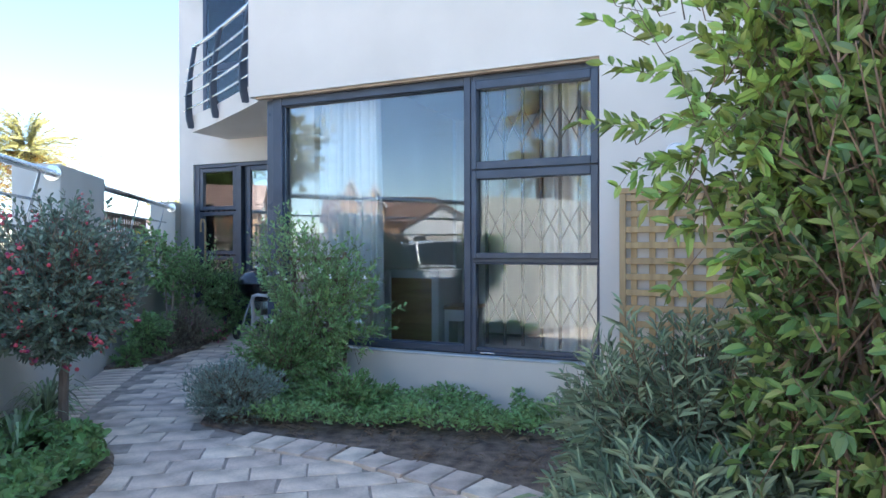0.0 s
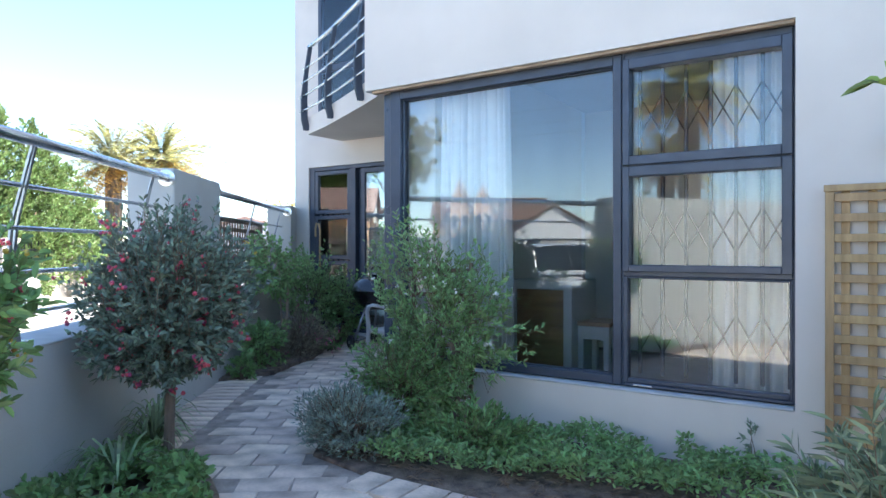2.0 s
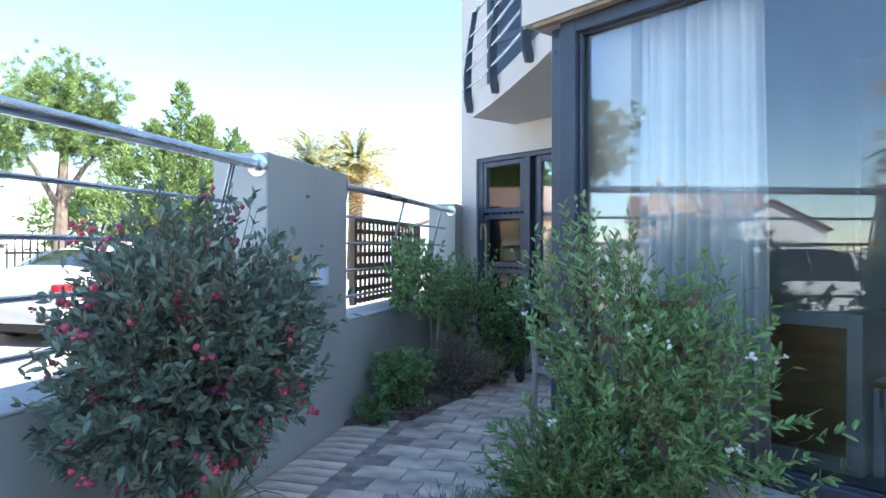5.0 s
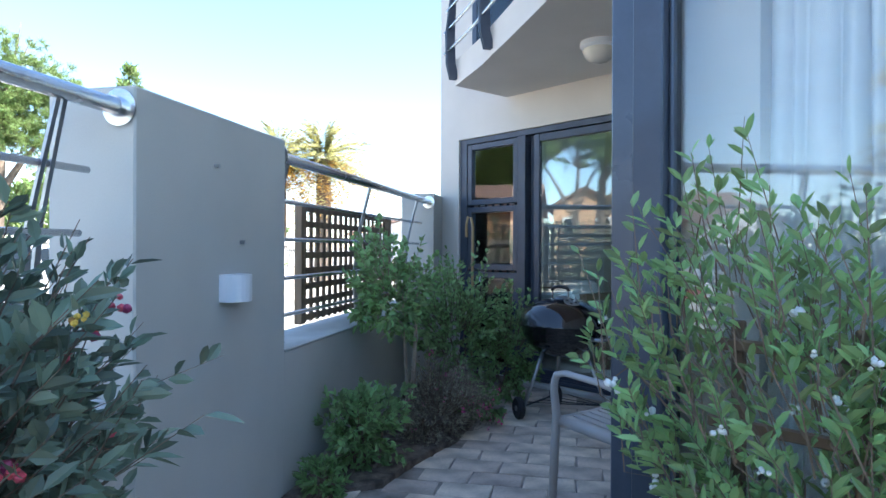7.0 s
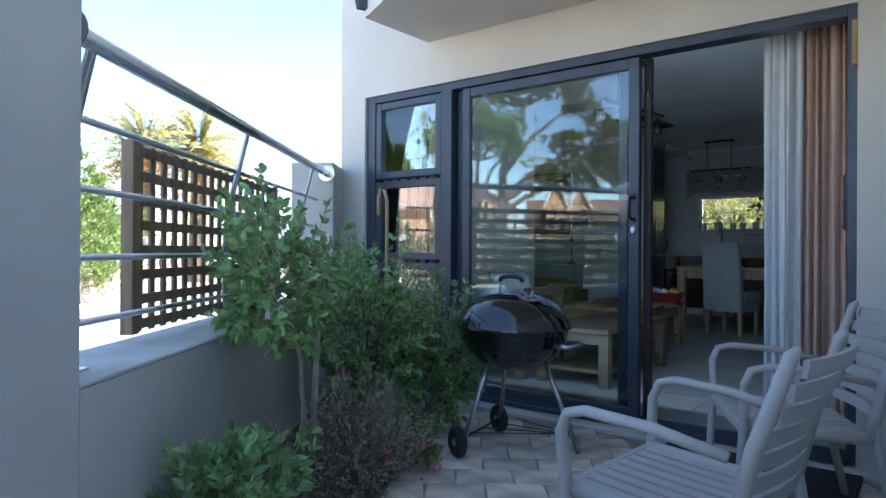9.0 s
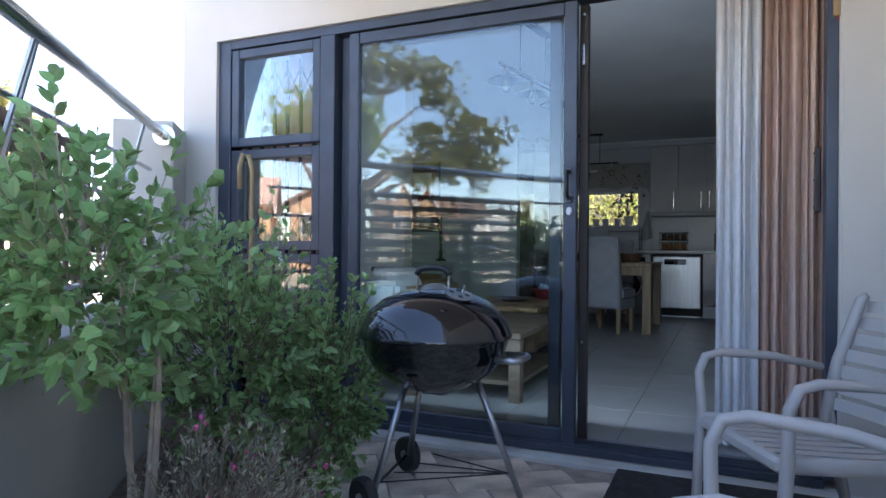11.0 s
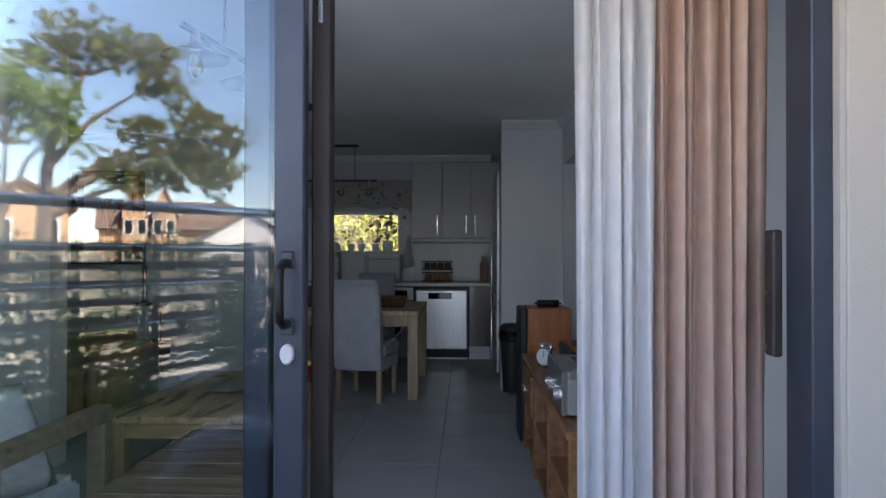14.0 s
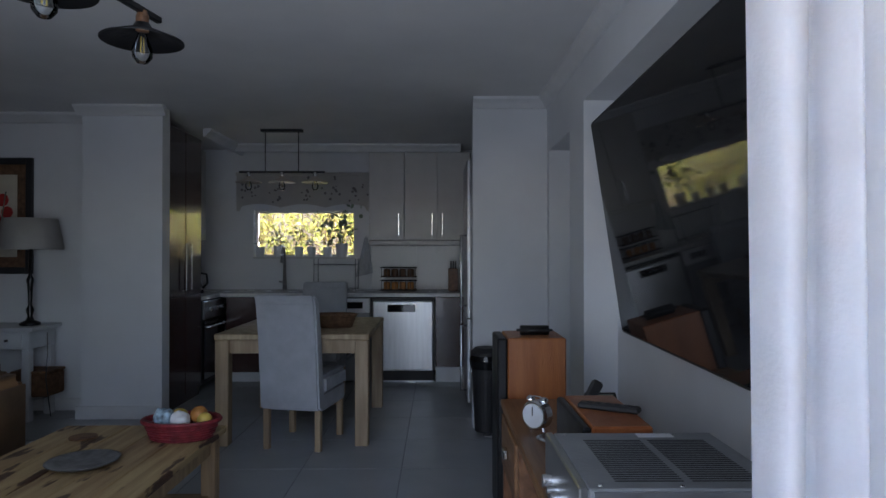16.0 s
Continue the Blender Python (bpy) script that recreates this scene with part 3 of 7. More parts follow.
s = part("sliding_leaf", frame_ring(-5.53, -4.339, 0.066, 2.05, 0.060, DY + 0.03, DY + 0.065), ALU, dr, "sliding leaf in front")
part("pane", box(-5.475, -4.394, DY + 0.045, DY + 0.051, 0.13, 1.99), GLASS_DOOR, s)
hb = tube([(-4.369, DY + 0.03, 1.281), (-4.370, DY - 0.005, 1.281), (-4.370, DY - 0.026, 1.270), (-4.370, DY - 0.030, 1.252), (-4.370, DY - 0.030, 1.195), (-4.370, DY - 0.026, 1.175), (-4.370, DY - 0.005, 1.163), (-4.369, DY + 0.03, 1.163)], 0.0085, 10)
part("door_handle", hb, BLACK_MATT, s, "black bow handle", True)
plates = box(-4.384, -4.358, DY + 0.022, DY + 0.033, 1.270, 1.304, 0.003)
box(-4.384, -4.358, DY + 0.022, DY + 0.033, 1.141, 1.175, 0.003, plates)
part("handle_plate", plates, ALU, s)
cy = lathe([(0, 0), (0.017, 0), (0.017, 0.010), (0.014, 0.014), (0, 0.014)], 20)
bmesh.ops.transform(cy, matrix=pose(-4.370, DY + 0.03, 1.104, 90, 0, 0) @ Matrix.Diagonal((0.8, 1.15, 1, 1)), verts=cy.verts)
part("lock_cylinder", cy, WHITEP, s, "pale oval lock escutcheon")
s = part("sliding_leaf", frame_ring(-5.60, -4.42, 0.066, 2.05, 0.055, DY + 0.075, DY + 0.11), ALU, dr, "second leaf pushed back behind the first")
part("pane", box(-5.55, -4.47, DY + 0.09, DY + 0.095, 0.12, 2.0), GLASS_CLEAR, s)
# folded security gate beside the opening
gt = thing("security_gate", "dark brown steel folding security gate pushed open", "gate", pose(-4.335, DY + 0.15, 0.06))
part("gate_stile", box(-0.012, 0.028, -0.03, 0.012, 0, 2.0, 0.003), GATE_DARK, gt)
for k in range(3):
    part("gate_bar", box(-0.05 - 0.03 * k, -0.034 - 0.03 * k, -0.02, 0.0, 0.02, 1.98, 0.002), GATE_DARK, gt)
for z in (0.45, 1.95):
    part("bolt", tube([(0.008, -0.04, z), (0.008, -0.028, z)], 0.009, 8), STEEL, gt)
part("latch", box(0.0, 0.012, -0.034, -0.028, 1.72, 1.82, 0.002), STEEL, gt)
# lock box on the right jamb
lk = thing("lock_box", "dark brown steel gate lock keep on the door jamb", "lock", pose(DX1 - 0.045, DY + 0.14, 1.22))
part("keep_plate", box(-0.02, 0.0, -0.02, 0.02, -0.13, 0.13, 0.004), GATE_DARK, lk)
for z in (-0.11, 0.0, 0.11):
    part("screw", tube([(-0.026, 0, z), (-0.02, 0, z)], 0.006, 8), STEEL, lk)

hb_ = thing("jamb_block", "orange-brown timber block fixed to the door jamb", "bracket", pose(-3.345, DY + 0.012, 1.83))
part("block", box(-0.012, 0.012, -0.014, 0.008, 0, 0.2, 0.003), TRELLIS, hb_)
part("cord", tube([(0.0, -0.016, 0.0), (0.004, -0.018, -0.02)], 0.003, 5), RED, hb_)

# balcony over the patio
bal = thing("balcony", "plaster balcony slab with a slanting edge above the patio", "balcony", pose(0, 0, 0), kind="structure")
edge = [(-5.82, 6.11), (-5.30, 5.86), (-4.78, 5.57), (-4.20, 5.24), (-3.55, 4.84), (-3.07, 4.53)]
part("slab", prism(edge + [(-3.07, 6.695), (-5.80, 6.695)], 2.40, 2.60), PLASTER, bal)
EV = [Vector((x, y, 0)) for x, y in edge]


def along(k):
    i = min(int(k), len(EV) - 2)
    return EV[i].lerp(EV[i + 1], k - i)


for k, nm in ((0.05, "a"), (1.45, "b"), (2.9, "c"), (4.3, "d")):
    p = along(k)
    q = along(min(k + 0.2, 5)) - p
    out = Vector((q.y, -q.x, 0)).normalized()
    out = -out if out.y > 0 else out
    tgt = q.normalized()
    bm = bmesh.new()
    prof = [(0.02, 2.44), (0.05, 2.56), (0.055, 2.8), (0.03, 3.1), (-0.02, 3.42)]
    for sgn in (-1, 1):
        ring = []
        for o, z in prof:
            w = 0.035 if z < 3 else 0.022
            ring.append([bm.verts.new(p + out * (o + dx) + tgt * sgn * 0.016 + tgt * tt + Vector((0, 0, z))) for dx, tt in ((-w, -0.005), (w, -0.005), (w, 0.005), (-w, 0.005))])
        for a, b in zip(ring, ring[1:]):
            for j in range(4):
                bm.faces.new((a[j], a[(j + 1) % 4], b[(j + 1) % 4], b[j]))
        bm.faces.new(ring[0])
        bm.faces.new(ring[-1])
    bmesh.ops.recalc_face_normals(bm, faces=bm.faces[:])
    part("railing_post", bm, ALU, bal, "dark blue curved flat steel railing post")
for z, off, r in ((2.66, 0.07, 0.011), (2.83, 0.07, 0.011), (3.0, 0.055, 0.011), (3.17, 0.03, 0.011), (3.44, -0.03, 0.021)):
    pts = []
    for k in np.linspace(-0.06, 4.95, 12):
        p = along(max(k, 0)) + (EV[0] - EV[1]).normalized() * (0.06 if k < 0 else 0)
        pts.append((p.x - 0.5 * off, p.y - 0.86 * off, z))
    part("handrail" if r > 0.02 else "rail", tube(pts, r, 8), STEEL, bal, "polished steel tube rail", True)
# upper balcony doors
ud = thing("window_2", "upper balcony glazed door with white curtain behind", "window", pose(0, 0, 0), kind="structure")
part("window_frame", frame_ring(-6.20, -3.2, 2.62, 4.85, 0.06, DY - 0.03, DY - 0.002), ALU, ud)
for x in (-5.5, -4.4):
    part("mullion", box(x, x + 0.08, DY - 0.035, DY - 0.003, 2.68, 4.79, 0.003), ALU, ud)
part("transom", box(-6.14, -5.5, DY - 0.034, DY - 0.004, 3.30, 3.38, 0.003), ALU, ud)
part("curtain_behind", box(-6.14, -3.26, DY - 0.012, DY - 0.004, 2.68, 4.79), CUR_WHITE, ud)
part("pane", box(-6.14, -3.26, DY - 0.022, DY - 0.016, 2.68, 4.79), GLASS, ud)
# bulkhead light under the slab
bl = thing("bulkhead_light", "round white bulkhead light under the balcony", "lamp", pose(-4.42, 6.02, 2.40))
part("light_base", lathe([(0, 0), (0.115, 0), (0.118, -0.03), (0.10, -0.045), (0, -0.045)], 32), WHITEP, bl, smooth=False)
part("diffuser", lathe([(0.098, -0.045), (0.10, -0.06), (0.085, -0.10), (0.05, -0.125), (0, -0.132)], 32), OPAL, bl, "opal glass bowl", True)

# ---- structure: garden ground and boundary ----
BP, BD, BN = Vector((-4.107, 3.205, 0)), Vector((-0.584, 0.8116, 0)).normalized(), Vector((0.812, 0.583, 0)).normalized()
BM = Matrix((( BD.x, BN.x, 0, BP.x), (BD.y, BN.y, 0, BP.y), (0, 0, 1, 0), (0, 0, 0, 1)))   # x along the wall, y towards the garden


def bpt(s, o, z=0.0):
    return (BP + BD * s + BN * o + Vector((0, 0, z)))


GZ = -0.30
gb = bmesh.new()
v = [gb.verts.new(c) for c in ((-700, -700, GZ), (700, -700, GZ), (700, 700, GZ), (-700, 700, GZ))]
gb.faces.new(v)
tagged(part("ground", gb, STREET), "grey block-paved street and open ground", "ground", kind="structure")
pav_poly = [tuple(bpt(-7.0, -0.02)[:2]), (4.5, -5.0), (4.5, 4.05), (-2.9, 4.05), (-2.9, DY + 0.05), tuple(bpt(4.5, -0.02)[:2])]
pavement = tagged(part("pavement", prism(pav_poly, GZ - 0.1, -0.0065), PAVE_JOINT), "worn stone paving of the garden path", "paving", kind="structure")
# low wall, pillars, solid wall
lw = thing("boundary_wall", "low grey plaster garden wall with tall pillars", "wall", BM.copy(), kind="structure")
part("low_wall", box(-2.702, 0.0, -0.30, -0.003, -0.35, 0.645), PLASTER_GREY, lw)
part("coping", box(-2.702, -0.002, -0.305, 0.0, 0.646, 0.66, 0.004), PLASTER_CAP, lw, "pale weathered plaster coping")
part("low_wall", box(0.982, 3.94, -0.30, -0.003, -0.35, 0.645), PLASTER_GREY, lw)
part("coping", box(0.984, 3.938, -0.305, 0.0, 0.646, 0.66, 0.004), PLASTER_CAP, lw, "pale weathered plaster coping")
part("pillar", box(0, 0.98, -0.30, 0.0, -0.35, 1.585, 0.006), PLASTER_GREY, lw)
part("pillar", box(3.942, 4.36, -0.30, 0.0, -0.35, 1.60, 0.006), PLASTER_GREY, lw)
part("solid_wall", box(-7.0, -2.704, -0.30, 0.0, -0.35, 1.60, 0.006), PLASTER_GREY, lw)
part("side_wall", box(-7.2, -7.0, -0.3, 6.0, -0.35, 1.6, 0.006), PLASTER_GREY, lw)
for s, z in ((0.42, 1.40), (0.60, 1.13)):
    part("fixing", tube([(s, 0.0, z), (s, 0.018, z)], 0.008, 8), ALUCAST, lw)


def railing(name, s0, s1, posts, z0=0.66):
    """Tubular steel railing on the low wall; x runs along the wall."""
    th = thing(name, "polished steel tube railing on curved flat posts", "railing", BM @ pose(0, 0, 0), "street railings")
    prof = [(-0.13, 0.0), (-0.145, 0.12), (-0.150, 0.30), (-0.135, 0.50), (-0.085, 0.70), (-0.05, 0.84)]
    for s in posts:
        bm = bmesh.new()
        cols = []
        for o, z in prof:
            w = 0.036 - 0.018 * z / 0.84
            cols.append((o, z + z0, w))
        for sg in (-1, 1):
            ring = []
            for o, z, w in cols:
                a, b = (sg * w, sg * (w - 0.014)) if z > z0 + 0.3 else (sg * w, 0)
                ring.append([bm.verts.new((s + x, o + y, z)) for x, y in ((a, -0.005), (a, 0.005), (b, 0.005), (b, -0.005))])
            for p, q in zip(ring, ring[1:]):
                for j in range(4):
                    bm.faces.new((p[j], p[(j + 1) % 4], q[(j + 1) % 4], q[j]))
            bm.faces.new(ring[0]), bm.faces.new(ring[-1])
        bmesh.ops.recalc_face_normals(bm, faces=bm.faces[:])
        pst = part("post", bm, ALUCAST, th, "flat slotted steel post")
        part("foot_plate", box(s - 0.06, s + 0.06, -0.175, -0.085, z0, z0 + 0.008, 0.002), STEEL, pst)
    part("handrail", tube([(s0, -0.048, z0 + 0.86), (s1, -0.048, z0 + 0.86)], 0.025, 14), STEEL, th, smooth=True)
    for z, o in ((0.67, -0.112), (0.49, -0.14), (0.30, -0.155), (0.12, -0.15)):
        part("rail", tube([(s0 + (0 if s0 < -1 else 0.02), o + 0.012, z0 + z), (s1 - 0.07, o + 0.012, z0 + z)], 0.0105, 10), STEEL, th, smooth=True)
    for s in (s0, s1):
        fl = lathe([(0, 0), (0.055, 0), (0.055, 0.006), (0.03, 0.008), (0.03, 0.03), (0, 0.03)], 24)
        bmesh.ops.transform(fl, matrix=pose(s - (0.004 if s == s1 else -0.004), -0.048, z0 + 0.86, 0, 90 if s == s0 else -90, 0), verts=fl.verts)
        part("flange", fl, STEEL, th, "round wall flange with screws")
    return th


rl = railing("railing", -2.70, 0.0, (-2.55, -1.45, -0.22))
railing("railing", 0.982, 3.94, (1.10, 2.30, 3.52))
# initials on one post, drawn with the built-in font
for ch, z in (("S", 0.90), ("B", 0.84)):
    cu = bpy.data.curves.new("initial", "FONT")
    cu.body, cu.size, cu.extrude, cu.align_x = ch, 0.075, 0.001, "CENTER"
    tmp = new("initial", cu)
    me = bpy.data.meshes.new_from_object(tmp)
    bpy.data.objects.remove(tmp)
    me.materials.append(BLACK_MATT)
    ob = new("initial", me)
    ob.parent = rl
    ob.matrix_basis = pose(-1.45, -0.143, z, 90, 0, 180) @ Matrix.Diagonal((-1, 1, 1, 1))
# wall lamp on the pillar
wl = thing("wall_lamp", "white curved up-and-down wall lamp on the pillar", "lamp", BM @ pose(0.515, 0, 0.962))
bm = bmesh.new()
arc = [(0.068 * math.cos(a), 0.012 + 0.075 * math.sin(a)) for a in np.linspace(0, math.pi, 14)]
prism([(-0.068, 0.001)] + [(x, y) for x, y in arc[::-1]] + [(0.068, 0.001)], -0.05, 0.05, bm)
part("lamp_body", bm, WHITEP, wl)
part("lamp_glass", box(-0.05, 0.05, 0.008, 0.05, -0.052, -0.049), OPAL, wl)
# weathered lattice screen on the second railing
la = thing("lattice_screen", "weathered brown timber lattice screen tied to the railing", "screen", BM @ pose(1.62, -0.235, 0.69))
LW_, LH_ = 1.70, 0.67
for x in (0, LW_ - 0.05):
    part("stile", box(x, x + 0.05, -0.02, 0.025, 0, LH_, 0.003), TRELLIS_OLD, la)
for k in range(17):
    x = 0.10 + k * (LW_ - 0.2) / 16
    part("slat", box(x - 0.018, x + 0.018, -0.012, 0.0, 0.0, LH_, 0.002), TRELLIS_OLD, la)
for k in range(8):
    z = 0.03 + k * (LH_ - 0.06) / 7
    part("rail", box(0.05, LW_ - 0.05, 0.001, 0.012, z - 0.018, z + 0.018, 0.002), TRELLIS_OLD, la)


# ---- garden ----
bed = thing("planting_bed", "dark soil bed edged by the paving below the window", "flower bed", pose(0, 0, 0), kind="structure")
part("soil", prism([(-2.72, 3.06), (-2.3, 2.98), (-1.52, 2.98), (-0.78, 2.82), (0.2, 2.45), (0.25, 1.55), (1.2, 1.3), (3.5, 1.2), (3.5, 3.975), (-3.0, 3.975), (-2.95, 3.4)], -0.05, 0.012, bevel=0.008), SOIL, bed)
bed2 = thing("planting_bed", "dark soil bed beside the boundary wall", "flower bed", pose(0, 0, 0), kind="structure")
part("soil", prism([tuple(bpt(0.92, 0.004)[:2]), (-4.50, 4.42), (-4.60, 4.62), (-4.78, 5.15), (-5.1, 5.68), (-5.35, 6.15), (-5.6, 6.66), tuple(bpt(4.2, 0.004)[:2])], -0.05, 0.03, bevel=0.01), SOIL, bed2)
bed3 = thing("planting_bed", "small rounded soil bed round a standard shrub", "flower bed", pose(0, 0, 0), kind="structure")
ring = [(-3.30 + 0.75 * math.cos(a), 2.0 + 0.62 * math.sin(a)) for a in np.linspace(-1.9, 1.25, 12)]
part("soil", prism([tuple(bpt(-4.2, 0.004)[:2])] + [(-1.9, 0.65), (-2.1, 1.35), (-2.38, 2.05), (-2.55, 2.35), (-2.85, 2.52), (-3.3, 2.62), tuple(bpt(-0.62, 0.004)[:2])], -0.05, 0.014, bevel=0.006), SOIL, bed3)
rng = np.random.default_rng(5)
pts = [(-2.30, 1.95), (-2.40, 2.12), (-2.52, 2.28), (-2.68, 2.42), (-2.86, 2.52), (-3.05, 2.58), (-3.25, 2.62)]
for a, b in zip(pts, pts[1:]):
    m = Vector(((a[0] + b[0]) / 2, (a[1] + b[1]) / 2, 0.0))
    ang = math.degrees(math.atan2(b[1] - a[1], b[0] - a[0]))
    part("edging_brick", box(-0.095, 0.095, -0.03, 0.03, -0.03, 0.012, 0.006, m=pose(m.x, m.y, 0, rng.uniform(-2, 2), rng.uniform(-2, 2), ang)), TRELLIS_OLD, bed3, "worn dark edging block")


def ground_cover(name, label, poly, n, length, width, material, h=0.08, seed=2, z0=0.02, up=0.8, category="ground cover"):
    """Low leafy plants over a patch of soil."""
    g = np.random.default_rng(seed)
    xs, ys = [p[0] for p in poly], [p[1] for p in poly]
    th = thing(name, label, category, pose(sum(xs) / len(xs), sum(ys) / len(ys), 0), kind="stuff")
    pl = []
    while len(pl) < n:
        x, y = g.uniform(min(xs), max(xs)), g.uniform(min(ys), max(ys))
        inside = False
        for (x1, y1), (x2, y2) in zip(poly, poly[1:] + poly[:1]):
            if (y1 > y) != (y2 > y) and x < (x2 - x1) * (y - y1) / (y2 - y1) + x1:
                inside = not inside
        if not inside:
            continue
        hh = h * (0.55 + 0.9 * noise.noise(Vector((x * 5, y * 5, seed))) ** 2 + 0.5 * max(0, noise.noise(Vector((x * 2.3, y * 2.3, seed + 3)))))
        if noise.noise(Vector((x * 4, y * 4, seed + 9))) < -0.28:
            continue
        for _ in range(5):
            pl.append((x + g.normal() * 0.012, y + g.normal() * 0.012, z0 + hh * g.uniform(0.3, 1.0)))
    p = np.array(pl[:n]) - np.array([sum(xs) / len(xs), sum(ys) / len(ys), 0])
    d = g.normal(size=(n, 3)) * np.array([1, 1, 0.35]) + np.array([0, 0, up])
    leaf_mesh("leaves", p, d, length, width, material, th, seed=seed)
    return th


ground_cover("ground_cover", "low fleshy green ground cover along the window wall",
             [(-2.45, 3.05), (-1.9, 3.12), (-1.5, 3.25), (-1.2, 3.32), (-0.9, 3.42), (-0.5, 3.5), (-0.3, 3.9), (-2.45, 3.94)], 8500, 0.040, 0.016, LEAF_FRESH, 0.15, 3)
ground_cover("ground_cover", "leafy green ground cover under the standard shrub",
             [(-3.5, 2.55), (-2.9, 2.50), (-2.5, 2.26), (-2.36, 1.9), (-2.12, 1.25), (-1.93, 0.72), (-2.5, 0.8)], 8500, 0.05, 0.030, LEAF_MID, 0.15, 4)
ground_cover("dry_litter", "dry leaf litter and twigs on the soil", [(-2.6, 3.05), (-0.8, 2.85), (0.1, 2.6), (0.1, 3.7), (-2.6, 3.9)], 1800, 0.05, 0.006, TWIG, 0.02, 5, 0.03, 0.0, "leaf litter")

shrub("standard_shrub", "round-headed standard shrub with dark leaves and crimson berries", (-3.12, 2.51, 0.82), (0.45, 0.44, 0.49), 14500, 0.040, 0.0165, LEAF_DARK,
      stems=9, seed=11, trunk=0.024, extra=(("berry_cluster", BERRY, 150, 0.0165), ("seed_head", YFLOWER, 10, 0.008)), shell=0.45, lump=0.2, category="shrub")
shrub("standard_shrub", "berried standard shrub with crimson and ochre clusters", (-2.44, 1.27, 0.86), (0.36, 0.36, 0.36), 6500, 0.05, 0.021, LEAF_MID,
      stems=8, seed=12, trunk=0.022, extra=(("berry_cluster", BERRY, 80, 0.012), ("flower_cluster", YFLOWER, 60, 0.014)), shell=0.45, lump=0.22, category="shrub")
# striped spider plants beside the wall
for i, (x, y, n) in enumerate(((-3.42, 2.62, 60), (-3.62, 2.78, 40), (-3.05, 2.22, 40))):
    g = np.random.default_rng(60 + i)
    th = thing("spider_plant", "striped arching spider plant beside the garden wall", "plant", pose(x, y, 0.02), "spider plants")
    bm = bmesh.new()
    for k in range(n):
        a, l, hgt = g.uniform(0, 6.28), g.uniform(0.14, 0.32), g.uniform(0.10, 0.26)
        prev = None
        for j, u in enumerate(np.linspace(0, 1, 6)):
            c = Vector((math.cos(a) * l * u, math.sin(a) * l * u, hgt * math.sin(u * 2.4) * (1 - 0.25 * u)))
            s = Vector((-math.sin(a), math.cos(a), 0)) * 0.009 * (1 - u) ** 0.5
            cur = [bm.verts.new(c - s), bm.verts.new(c + s + Vector((0, 0, 0.001)))]
            if prev:
                bm.faces.new((prev[0], prev[1], cur[1], cur[0]))
            prev = cur
    part("leaves", bm, STRIPED, th)

# lavender mound
shrub("lavender", "low mounded grey-green lavender beside the path", (-2.6, 3.2, 0.17), (0.34, 0.27, 0.20), 9000, 0.034, 0.006, LEAF_LAV, stems=12, up=1.0, seed=21, shell=0.35, lump=0.15, droop=0)
# climbing jasmine on a stick trellis
jt = thing("stick_trellis", "small dark timber trellis among the climber", "trellis", pose(-2.42, 3.80, 0))
for x in (-0.2, 0.0, 0.2):
    part("upright", box(x - 0.012, x + 0.012, 0.0, 0.016, 0, 0.98, 0.003), TRELLIS_OLD, jt)
for k in range(6):
    part("crosspiece", box(-0.25, 0.25, -0.014, -0.001, 0.2 + 0.145 * k, 0.222 + 0.145 * k, 0.003), TRELLIS_OLD, jt)
part("stake", tube([(0.13, -0.05, 0), (0.13, -0.05, 0.55)], 0.03, 8), BARK, jt)
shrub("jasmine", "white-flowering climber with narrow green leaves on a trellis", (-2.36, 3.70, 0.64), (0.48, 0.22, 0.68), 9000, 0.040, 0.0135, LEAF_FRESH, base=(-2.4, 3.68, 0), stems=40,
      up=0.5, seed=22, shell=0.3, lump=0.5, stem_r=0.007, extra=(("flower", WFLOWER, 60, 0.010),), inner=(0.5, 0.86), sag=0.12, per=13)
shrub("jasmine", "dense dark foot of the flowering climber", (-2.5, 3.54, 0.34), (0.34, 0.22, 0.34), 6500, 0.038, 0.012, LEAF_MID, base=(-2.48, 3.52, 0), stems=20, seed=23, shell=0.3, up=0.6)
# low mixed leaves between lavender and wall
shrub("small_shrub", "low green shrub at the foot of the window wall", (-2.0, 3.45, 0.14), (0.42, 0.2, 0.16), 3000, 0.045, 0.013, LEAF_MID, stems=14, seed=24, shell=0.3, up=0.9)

# pale timber trellis on the wall
tr = thing("wall_trellis", "pale new timber trellis fixed to the front wall", "trellis", TF @ pose(0.125, -0.005, 0.19))
for x in (0.0, 0.80):
    part("stile", box(x, x + 0.035, -0.035, -0.012, 0, 1.12, 0.003), TRELLIS, tr)
part("top_rail", box(-0.005, 0.84, -0.038, -0.010, 1.12, 1.15, 0.003), TRELLIS, tr)
for k in range(8):
    x = 0.06 + k * 0.098
    part("slat", box(x, x + 0.034, -0.016, -0.003, 0, 1.12, 0.002), TRELLIS, tr)
for k in range(13):
    z = 0.02 + k * 0.088
    part("rail", box(0.035, 0.80, -0.032, -0.018, z, z + 0.036, 0.002), TRELLIS, tr)
